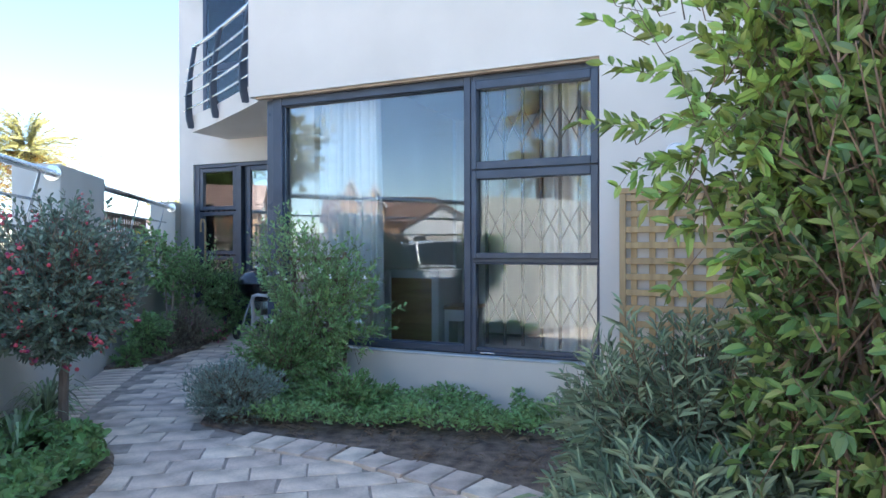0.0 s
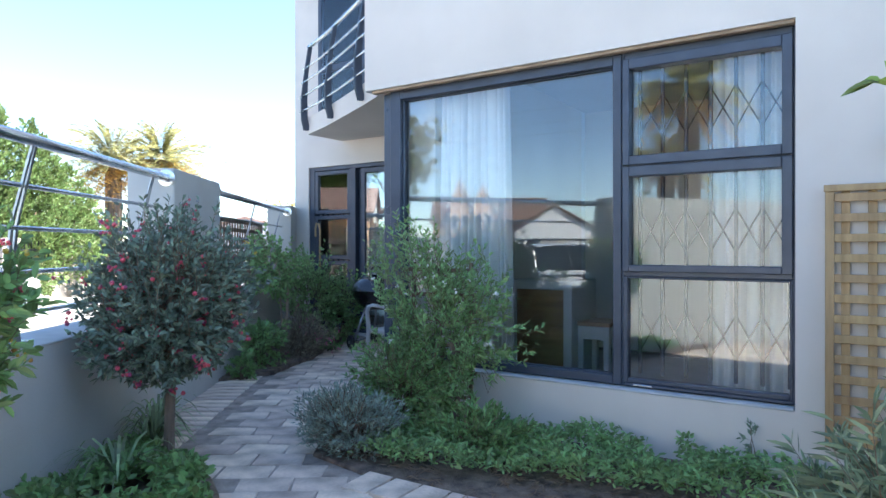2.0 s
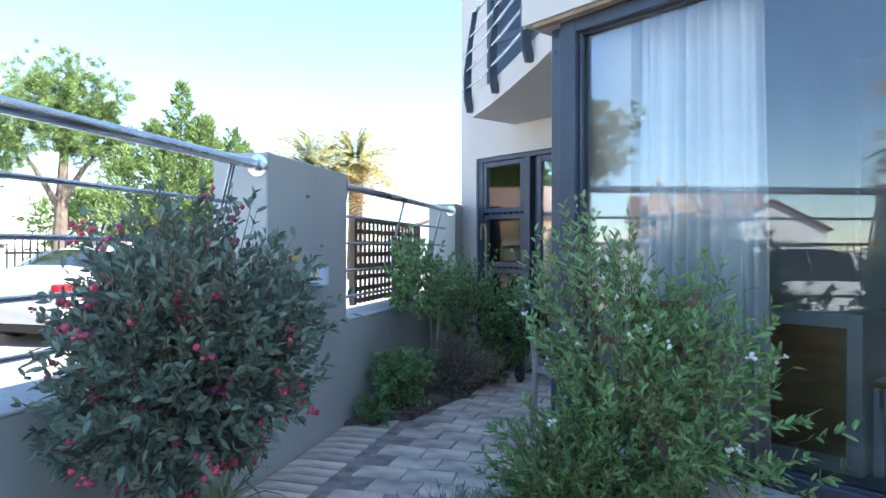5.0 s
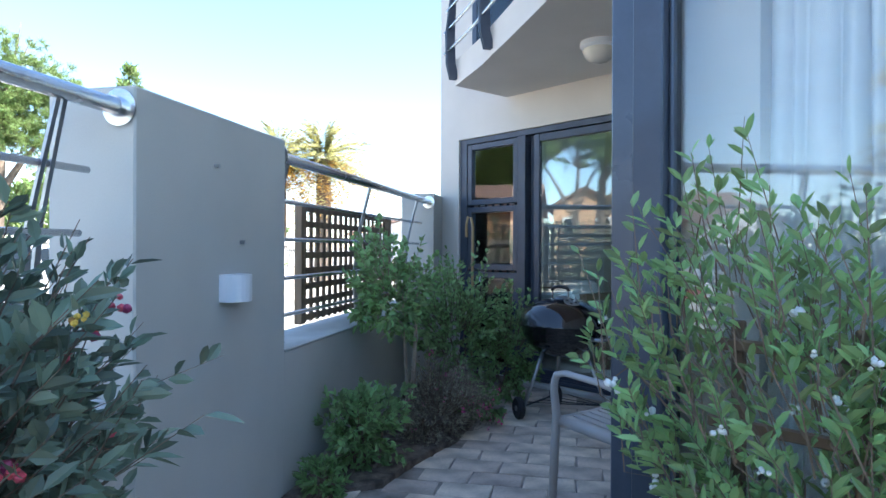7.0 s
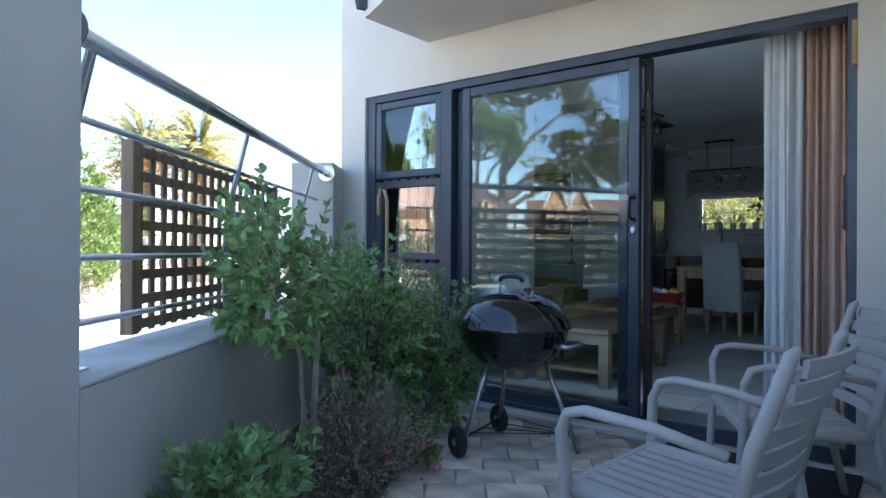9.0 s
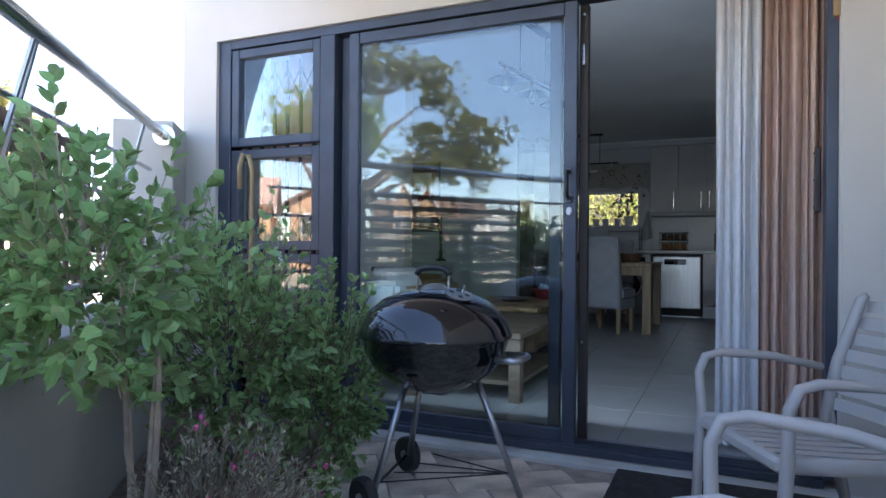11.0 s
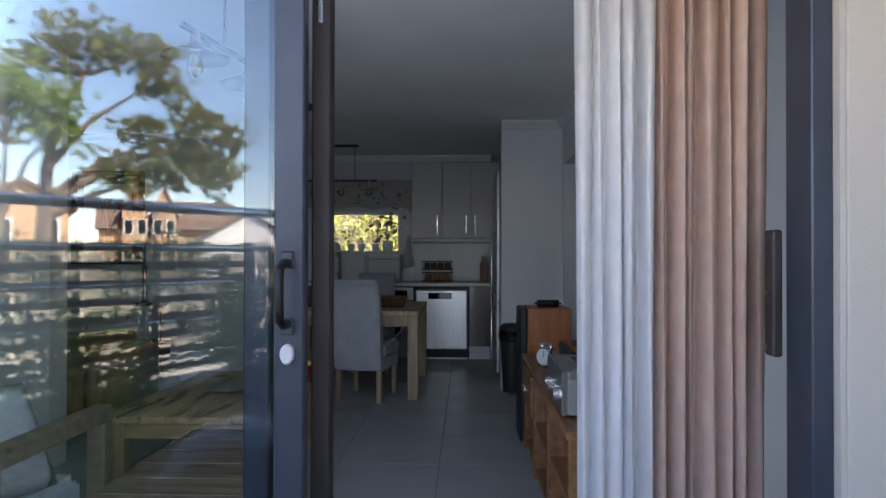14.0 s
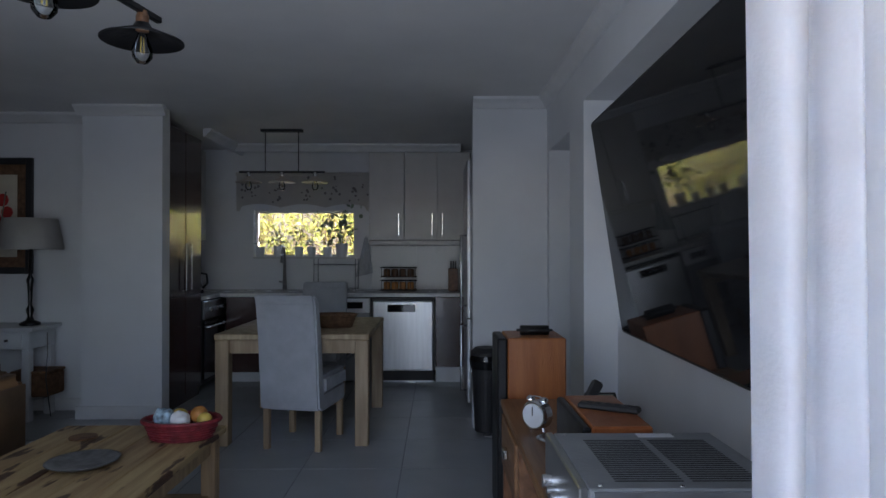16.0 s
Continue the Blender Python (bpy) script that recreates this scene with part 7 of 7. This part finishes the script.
near = [pine("pine_tree", "leaning pine with bare limbs in front of a peach house", (-16.1, -10.0, GZ), (
    ([(0, 0, -1.2), (-0.02, 0.0, 2.2), (0.05, 0, 4.2), (0.35, -0.1, 5.6), (0.9, -0.4, 6.9)], ((0.6, -0.3, 7.9, 0.95), (1.5, -0.85, 7.75, 0.95), (-0.1, 0.1, 7.3, 0.7))),
    ([(0.05, 0, 4.1), (1.0, -0.6, 5.6), (2.0, -1.2, 6.5)], ((2.45, -1.4, 7.7, 1.0), (2.7, -1.5, 6.8, 0.75))),
    ([(0, 0, 3.2), (1.3, -0.7, 4.4), (2.4, -1.3, 5.0)], ((2.2, -1.25, 5.5, 0.75), (2.9, -1.6, 4.5, 0.95))),
    ([(0, 0, 3.0), (1.9, -1.0, 4.5), (3.4, -1.9, 4.9)], ((3.6, -2.1, 5.9, 0.75), (4.3, -2.5, 5.3, 0.95), (3.5, -2.0, 4.6, 1.05), (4.1, -2.3, 4.1, 0.75))),
    ([(0, 0, 2.6), (0.9, -0.5, 3.3), (1.6, -0.9, 3.6)], ((1.5, -0.85, 4.1, 0.8), (2.4, -1.4, 4.0, 0.7)))), PINE, 73, 0.27),
        pine("pine_tree", "bushy younger pine with bright green needles", (-16.9, -9.2, GZ), (
    ([(0, 0, -1.2), (0.1, 0, 2.5), (0.3, 0.1, 4.6)], ((0.4, 0.1, 6.3, 1.2), (1.0, -0.3, 5.9, 1.0), (-0.5, 0.3, 5.9, 1.1))),
    ([(0.1, 0, 2.6), (0.6, -0.3, 4.2), (1.1, -0.5, 4.9)], ((1.2, -0.6, 5.3, 0.9),)),
    ([(0.1, 0, 2.4), (-0.6, 0.4, 4.0), (-1.0, 0.7, 4.8)], ((-1.1, 0.7, 5.4, 0.95),))), LEAF_PINE, 74, 0.2)]
NEARER = Matrix.Translation((-4.0, 8.2, 1.25)) @ Matrix.Scale(0.6, 4) @ Matrix.Translation((4.0, -8.2, -1.25))
for th in near:
    th.matrix_basis = NEARER @ th.matrix_basis
blob_tree("street_tree", "low olive-green tree along the far pavement", (-27.0, 8.0, GZ), 3.4, lambda u: 2.6 * math.sin(u * 2.6) + 0.4, 6000, 0.24, 0.09, LEAF_TREE, 75, 0.2, 24, low=0.25)
blob_tree("street_tree", "bushy tree far along the street", (-27.0, 12.6, GZ), 3.0, lambda u: 2.2 * math.sin(u * 2.6) + 0.4, 5000, 0.24, 0.09, LEAF_TREE, 76, 0.2, 20, low=0.25)
palm("palm_tree", "sunlit date palm with golden dry fronds", (-26.7, 15.6, GZ), 4.9, 2.9, 150, 81, 0.34)
palm("palm_tree", "second date palm across the street", (-25.9, 17.3, GZ), 5.2, 2.7, 140, 82, 0.34)
palm("palm_tree", "small distant palm above the roofs", (-31.0, 29.0, GZ), 3.6, 1.8, 40, 83, 0.3)
palm("palm_tree", "tall fan palm with shaggy dry skirt", (-4.6, -12.0, GZ), 6.0, 1.7, 60, 84, 0.3, True)
palm("palm_tree", "fan palm behind the garden wall", (-6.0, -15.0, GZ), 4.3, 1.6, 50, 85, 0.3, True)


def gable_house(m, w, d, h, rise, wallm, roofm, label, wins):
    th = thing("house", label, "house", m)
    bm = bmesh.new()
    pr = [(-w / 2, 0), (w / 2, 0), (w / 2, h), (0, h + rise), (-w / 2, h)]
    a = [bm.verts.new((x, 0, z)) for x, z in pr]
    b = [bm.verts.new((x, d, z)) for x, z in pr]
    bm.faces.new(a), bm.faces.new(b[::-1])
    for i in range(5):
        bm.faces.new((a[i], b[i], b[(i + 1) % 5], a[(i + 1) % 5]))
    bmesh.ops.recalc_face_normals(bm, faces=bm.faces[:])
    part("wall", bm, wallm, th)
    for sg in (-1, 1):
        rm = bmesh.new()
        L = math.hypot(w / 2, rise)
        ang = math.degrees(math.atan2(rise, w / 2))
        box(-0.05, L + 0.35, -0.25, d + 0.25, 0.02, 0.16, 0, rm, m=pose(0, 0, h + rise + 0.02, 0, ang, 0) if sg > 0 else pose(0, 0, h + rise + 0.02, 0, ang, 0))
        if sg < 0:
            bmesh.ops.transform(rm, matrix=Matrix.Diagonal((-1, 1, 1, 1)), verts=rm.verts)
            bmesh.ops.reverse_faces(rm, faces=rm.faces[:])
        part("roof", rm, roofm, th)
    for x, z, ww, hh in wins:
        fr = part("window", frame_ring(x - ww / 2, x + ww / 2, z, z + hh, 0.08, -0.06, 0.01), TRIMW, th)
        part("pane", box(x - ww / 2 + 0.07, x + ww / 2 - 0.07, -0.02, -0.006, z + 0.07, z + hh - 0.07), CARGLASS, fr)
    return th


W4 = ((-0.42, 0.9, 0.6, 1.3), (0.42, 0.9, 0.6, 1.3), (-0.42, 2.9, 0.6, 1.1), (0.42, 2.9, 0.6, 1.1))
gable_house(pose(-26.8, -35.3, GZ, 0, 0, 152), 1.6, 6, 4.8, 1.7, HOUSE_O, HOUSE_W, "peach gabled house with tiled roof", W4)
gable_house(pose(-25.2, -36.2, GZ, 0, 0, 152), 1.6, 6, 4.6, 1.6, HOUSE_O, HOUSE_W, "second peach gabled house beside the first", W4)
gable_house(pose(-22.6, -41.8, GZ, 0, 0, 62), 6, 9, 3.4, 2.0, HOUSE_O, ROOF, "long peach house with a brown tiled roof", W4)
gable_house(pose(-19.0, -35.6, GZ, 0, 0, 155), 5.9, 9, 2.65, 1.75, HOUSE_W, ROOF, "low white gabled house across the street", ((-1.8, 0.7, 1.3, 1.0), (1.8, 0.7, 1.3, 1.0)))
gable_house(pose(-31.5, 26.5, GZ, 0, 0, 40), 6.5, 8, 2.2, 0.9, HOUSE_W, ROOF_P, "distant white house with pinkish roof", ((-2, 0.8, 1.2, 1.1), (2, 0.8, 1.2, 1.1)))
gable_house(pose(-21.4, -16.4, GZ, 0, 0, 145), 3.2, 6, 3.5, 0.9, HOUSE_O, ROOF, "peach gabled house behind the pines", ((-0.9, 1.9, 0.8, 1.1), (0.7, 1.9, 0.8, 1.1)))
gable_house(pose(-25.6, -18.0, GZ, 0, 0, 55), 6.5, 8, 3.4, 1.5, HOUSE_O, ROOF_P, "larger peach house with a pinkish tiled roof", W4)
gable_house(pose(-36, 12, GZ, 0, 0, 75), 9, 9, 3.0, 1.6, HOUSE_W, ROOF_P, "pale house behind street trees", W4)

# wall, piers and spiked fence across the street
sw = thing("street_wall", "pale street wall with square piers and spiked fence", "wall", BM @ pose(0, -8.2, 0), kind="structure")
for k in range(12):
    s = -16 + k * 3.0
    p = part("pier", box(s, s + 0.55, -0.3, 0.25, GZ, 1.15, 0.02), STONEW, sw)
    part("pier_cap", box(s - 0.06, s + 0.61, -0.36, 0.31, 1.15, 1.30, 0.02), STONEW, p)
    part("wall_panel", box(s + 0.551, s + 2.999, -0.12, 0.1, GZ, 0.45, 0.01), STONEW, sw)
    bm = bmesh.new()
    for j in range(16):
        x = s + 0.65 + j * 0.15
        box(x - 0.01, x + 0.01, -0.02, 0.0, 0.45, 1.25, 0, bm)
    box(s + 0.551, s + 2.999, -0.03, 0.01, 1.0, 1.04, 0, bm)
    part("fence_bars", bm, BLACK_MATT, sw)
# overhead cables
ca = thing("overhead_cables", "thin overhead cables strung along the street", "cable", pose(0, -14.0, 0))
for z in (5.4, 5.8, 6.3):
    part("cable", tube([(s, 0, z - 0.25 + 0.25 * (s / 20) ** 2) for s in np.linspace(-30, 12, 13)], 0.012, 5), BLACK_MATT, ca)


def sedan(m, label, material):
    """A parked saloon car; x runs to its nose, y to its left."""
    th = thing("car", label, "car", m, "parked cars")
    st = [  # x, half width at sill, belt half width, roof half width, sill z, belt z, roof z
        (-2.28, 0.70, 0.72, 0.60, 0.36, 0.78, 0.86), (-2.20, 0.80, 0.82, 0.66, 0.24, 0.90, 1.00), (-1.85, 0.86, 0.88, 0.66, 0.20, 0.95, 1.08), (-1.55, 0.88, 0.90, 0.64, 0.20, 0.96, 1.14),
        (-1.05, 0.89, 0.91, 0.62, 0.20, 0.96, 1.38), (-0.45, 0.89, 0.91, 0.63, 0.20, 0.95, 1.45), (0.2, 0.89, 0.91, 0.63, 0.20, 0.94, 1.44), (0.7, 0.89, 0.91, 0.62, 0.20, 0.93, 1.32), (1.25, 0.88, 0.90, 0.66, 0.20, 0.91, 1.02),
        (1.7, 0.87, 0.88, 0.68, 0.20, 0.86, 0.94), (2.1, 0.80, 0.82, 0.60, 0.22, 0.74, 0.82), (2.3, 0.66, 0.68, 0.5, 0.34, 0.62, 0.66)]
    bm = bmesh.new()
    rings = []
    for x, ws, wb, wr, zs, zb, zr in st:
        half = [(ws, zs), (ws + 0.03, zs + 0.12), (wb + 0.01, (zs + zb) / 2 + 0.05), (wb - 0.01, zb - 0.02), (wb - 0.05, zb), ((wb + wr) / 2 - 0.02, (zb + zr) / 2 + 0.02), (wr, zr - 0.03), (wr * 0.6, zr)]
        rings.append([bm.verts.new((x, y, z)) for y, z in half] + [bm.verts.new((x, -y, z)) for y, z in half[::-1]])
    n = len(rings[0])
    for i, (a, b) in enumerate(zip(rings, rings[1:])):
        for j in range(n):
            f = bm.faces.new((a[j], a[(j + 1) % n], b[(j + 1) % n], b[j]))
            sidew = j in (4, 5, 9, 10) and 2 < i < 8
            rear = i in (3,) and 4 < j < 10
            front = i in (7,) and 4 < j < 10
            if sidew or rear or front:
                f.material_index = 1
    bm.faces.new(rings[0]), bm.faces.new(rings[-1])
    bmesh.ops.recalc_face_normals(bm, faces=bm.faces[:])
    b = part("body", bm, [material, CARGLASS], th, smooth=True)
    smooth_by_angle(b, 50)
    for sy in (-1, 1):
        for px in (-0.98, -0.2, 0.55):
            part("window_pillar", tube([(px, sy * 0.865, 0.95), (px - 0.05 * px, sy * 0.64, 1.41 if px < 0.5 else 1.36)], 0.028, 6), material if px != -0.2 else BLACK_MATT, th)
        part("tail_light", box(-2.27, -1.92, sy * 0.80 - 0.06, sy * 0.80 + 0.06, 0.74, 0.90, 0.03), TAILRED, th, "red tail light")
        part("reflector", box(-2.285, -2.24, sy * 0.62 - 0.1, sy * 0.62 + 0.1, 0.40, 0.43, 0.008), TAILRED, th)
        part("mirror", box(0.62, 0.80, sy * 0.98 - 0.08, sy * 0.98 + 0.08, 0.93, 1.06, 0.03), material, th)
        for hx in (-0.65, 0.35):
            part("door_handle", box(hx, hx + 0.16, sy * 0.925 - 0.012, sy * 0.925 + 0.012, 0.80, 0.825, 0.006), STEEL, th)
        part("sill_trim", box(-1.0, 1.0, sy * 0.90 - 0.02, sy * 0.90 + 0.02, 0.19, 0.24, 0.006), BLACK_MATT, th)
        for wx in (-1.38, 1.38):
            ty = lathe([(0.19, -0.10), (0.29, -0.10), (0.315, -0.07), (0.315, 0.07), (0.29, 0.10), (0.19, 0.10)], 30)
            bmesh.ops.transform(ty, matrix=pose(wx, sy * 0.80, 0.315, 90, 0, 0), verts=ty.verts)
            w = part("wheel", ty, RUBBER, th, "black tyre")
            part("arch", tube([(wx + 0.37 * math.cos(a), sy * 0.87, 0.315 + 0.37 * math.sin(a)) for a in np.linspace(0, math.pi, 11)], 0.03, 6), BLACK_MATT, th)
            rim = bmesh.new()
            for k in range(10):
                a = k * 0.628
                tube([(wx + 0.03 * math.cos(a), sy * 0.905, 0.315 + 0.03 * math.sin(a)), (wx + 0.2 * math.cos(a), sy * 0.89, 0.315 + 0.2 * math.sin(a))], 0.018, 5, rim)
            tube([(wx + 0.205 * math.cos(a), sy * 0.895, 0.315 + 0.205 * math.sin(a)) for a in np.linspace(0, 6.28, 21)], 0.014, 5, rim)
            part("rim", rim, ALUCAST, w)
            dk = lathe([(0, 0), (0.2, 0)], 20)
            bmesh.ops.transform(dk, matrix=pose(wx, sy * 0.86, 0.315, 90, 0, 0), verts=dk.verts)
            part("brake_disc", dk, BLACK_MATT, w)
    part("bumper_lower", box(-2.27, -2.0, -0.7, 0.7, 0.20, 0.34, 0.03), BLACK_MATT, th)
    part("number_plate", box(-2.30, -2.27, -0.25, 0.25, 0.60, 0.71, 0.004), WHITEP, th, "plain pale number plate")
    return th


sedan(Matrix.Translation(bpt(6.75, -6.7, GZ)) @ pose(0, 0, 0, 0, 0, math.degrees(math.atan2(BD.y, BD.x))), "white saloon car parked on the paved street", CARPAINT)
sedan(Matrix.Translation(bpt(-5.45, -5.6, GZ)) @ pose(0, 0, 0, 0, 0, math.degrees(math.atan2(BD.y, BD.x)) + 180), "second white saloon parked along the street", CARPAINT)
# clipped shrubs and low plants along the street side
for i, (s, o) in enumerate(((-12, -8.2), (-6, -8.3), (-1, -8.4), (7, -8.2), (12, -8.3))):
    c = bpt(s, o)
    shrub("street_hedge", "loose green hedge along the street wall", (c.x, c.y, 0.2), (1.3, 1.3, 0.7), 1800, 0.12, 0.05, LEAF_TREE, base=(c.x, c.y, GZ), stems=10, seed=90 + i, shell=0.3)
for i, (x, y) in enumerate(((-9.7, -3.7), (-10.9, -1.9), (-12.2, 0.1), (-8.4, -5.6))):
    shrub("street_hedge", "tall dark green hedge below the street pines", (x, y, 0.75), (1.3, 1.1, 1.2), 5200, 0.085, 0.038, LEAF_DARK, base=(x, y, GZ), stems=10, seed=96 + i, shell=0.3, inner=(0.5, 0.85))
# greenery behind the kitchen window
for i, x in enumerate((-6.9, -5.6, -4.3)):
    shrub("hedge", "sunlit yellow and green shrub outside the kitchen window", (x, 16.6 + 0.3 * (i % 2), 1.5), (1.1, 0.9, 2.0), 2600, 0.14, 0.05, LEAF_AUTUMN, base=(x, 16.6, GZ), stems=24, seed=100 + i, shell=0.3, stem_r=0.02)
tagged(part("garden_wall", box(-10, 0, 18.2, 18.4, GZ, 3.2), STONEW), "plain rear garden wall behind shrubs", "wall", kind="structure")


# ---- paving stones of the garden path ----
def inside_poly(x, y, poly):
    r = False
    for (x1, y1), (x2, y2) in zip(poly, poly[1:] + poly[:1]):
        if (y1 > y) != (y2 > y) and x < (x2 - x1) * (y - y1) / (y2 - y1) + x1:
            r = not r
    return r


BEDS = [[(-2.72, 3.06), (-2.3, 2.98), (-1.52, 2.98), (-0.78, 2.82), (0.2, 2.45), (0.25, 1.55), (1.2, 1.3), (3.5, 1.2), (3.5, 3.98), (-3.0, 3.98), (-2.95, 3.4)],
        [tuple(bpt(0.92, 0.0)[:2]), (-4.50, 4.42), (-4.60, 4.62), (-4.78, 5.15), (-5.1, 5.68), (-5.35, 6.15), (-5.6, 6.66), tuple(bpt(4.2, 0.0)[:2])],
        [tuple(bpt(-4.2, 0.0)[:2]), (-1.9, 0.65), (-2.1, 1.35), (-2.38, 2.05), (-2.55, 2.35), (-2.85, 2.52), (-3.3, 2.62), tuple(bpt(-0.62, 0.0)[:2])]]
AREA = [tuple(bpt(-4.6, 0.02)[:2]), (-0.6, 0.2), (1.0, 0.6), (1.0, 1.5), (0.2, 2.6), (-2.75, 3.1), (-2.95, 3.5), (-3.08, 3.9), (-3.08, DY - 0.10), tuple(bpt(4.0, 0.02)[:2])]
stones = []
for v in range(6):
    bm = bmesh.new()
    g = np.random.default_rng(200 + v)
    a, b = 0.1262, 0.0862
    pts = []
    for (sx, sy) in ((-1, -1), (1, -1), (1, 1), (-1, 1)):
        pts.append((sx * a * g.uniform(0.92, 1.0), sy * b * g.uniform(0.90, 1.0)))
    box(-a, a, -b, b, -0.03, 0.0, 0, bm)
    for vt in bm.verts:
        q = pts[(0 if vt.co.x < 0 else 1) if vt.co.y < 0 else (3 if vt.co.x < 0 else 2)]
        vt.co.x, vt.co.y = q
        if vt.co.z > -0.01:
            vt.co.z = g.uniform(-0.0015, 0.0015)
    bmesh.ops.bevel(bm, geom=[e for e in bm.edges if all(vv.co.z > -0.02 for vv in e.verts)] + [e for e in bm.edges if abs(e.verts[0].co.z - e.verts[1].co.z) > 0.015], offset=0.003, segments=1, affect="EDGES")
    me = bpy.data.meshes.new("paving_stone")
    bm.to_mesh(me)
    bm.free()
    me.materials.append(PAVE)
    stones.append(me)
g = np.random.default_rng(9)
DIRX, DIRY = BN, BD
count = 0
rest_v, rest_f = [], []
for j in range(-40, 60):
    for i in range(-4, 32):
        s = j * 0.172 + 0.05
        o = 0.13 + i * 0.252 + (0.126 if j % 2 else 0)
        if o < 0.42 and -1.2 < s < 1.2:
            continue
        p = bpt(s, o)
        if not inside_poly(p.x, p.y, AREA) or any(inside_poly(p.x, p.y, q) for q in BEDS):
            continue
        m = Matrix.Translation(p + Vector((0, 0, g.uniform(-0.002, 0.001)))) @ pose(0, 0, 0, g.uniform(-0.8, 0.8), g.uniform(-0.8, 0.8), math.degrees(math.atan2(BN.y, BN.x)) + g.normal() * 2.0 + (180 if g.random() > 0.5 else 0))
        me = stones[int(g.integers(6))]
        if count < 300:
            ob = new("paving_stone", me)
            ob.parent, ob.matrix_basis = pavement, m
            count += 1
        else:
            k = len(rest_v)
            rest_v += [tuple(m @ vv.co) for vv in me.vertices]
            rest_f += [tuple(k + q for q in pl.vertices) for pl in me.polygons]
if rest_f:
    ob = mesh_part("paving_stones", rest_v, rest_f, PAVE, pavement)
    ob["kind"] = "stuff"
# soldier course along the boundary wall
for k in range(22):
    ob = new("border_stone", stones[k % 6])
    ob.parent = pavement
    ob.matrix_basis = Matrix.Translation(bpt(-1.16 + k * 0.108, 0.155, 0.001)) @ pose(0, 0, 0, g.uniform(-0.5, 0.5), g.uniform(-0.5, 0.5), math.degrees(math.atan2(BN.y, BN.x)) + g.normal() * 0.8) @ Matrix.Diagonal((1.2, 0.6, 1, 1))
# border course along the planting bed
line = [(-2.30, 2.90), (-1.52, 2.90), (-0.78, 2.73), (-0.1, 2.48)]
for (x1, y1), (x2, y2) in zip(line, line[1:]):
    L = math.hypot(x2 - x1, y2 - y1)
    n = round(L / 0.15)
    for k in range(n):
        u = (k + 0.5) / n
        ob = new("border_stone", stones[k % 6])
        ob.parent = pavement
        ob.matrix_basis = pose(x1 + (x2 - x1) * u, y1 + (y2 - y1) * u, 0.014, g.uniform(-2, 2), g.uniform(-2, 2), math.degrees(math.atan2(y2 - y1, x2 - x1)) + 90 + g.normal() * 1.5) @ Matrix.Diagonal((0.85, 0.86, 1, 1))
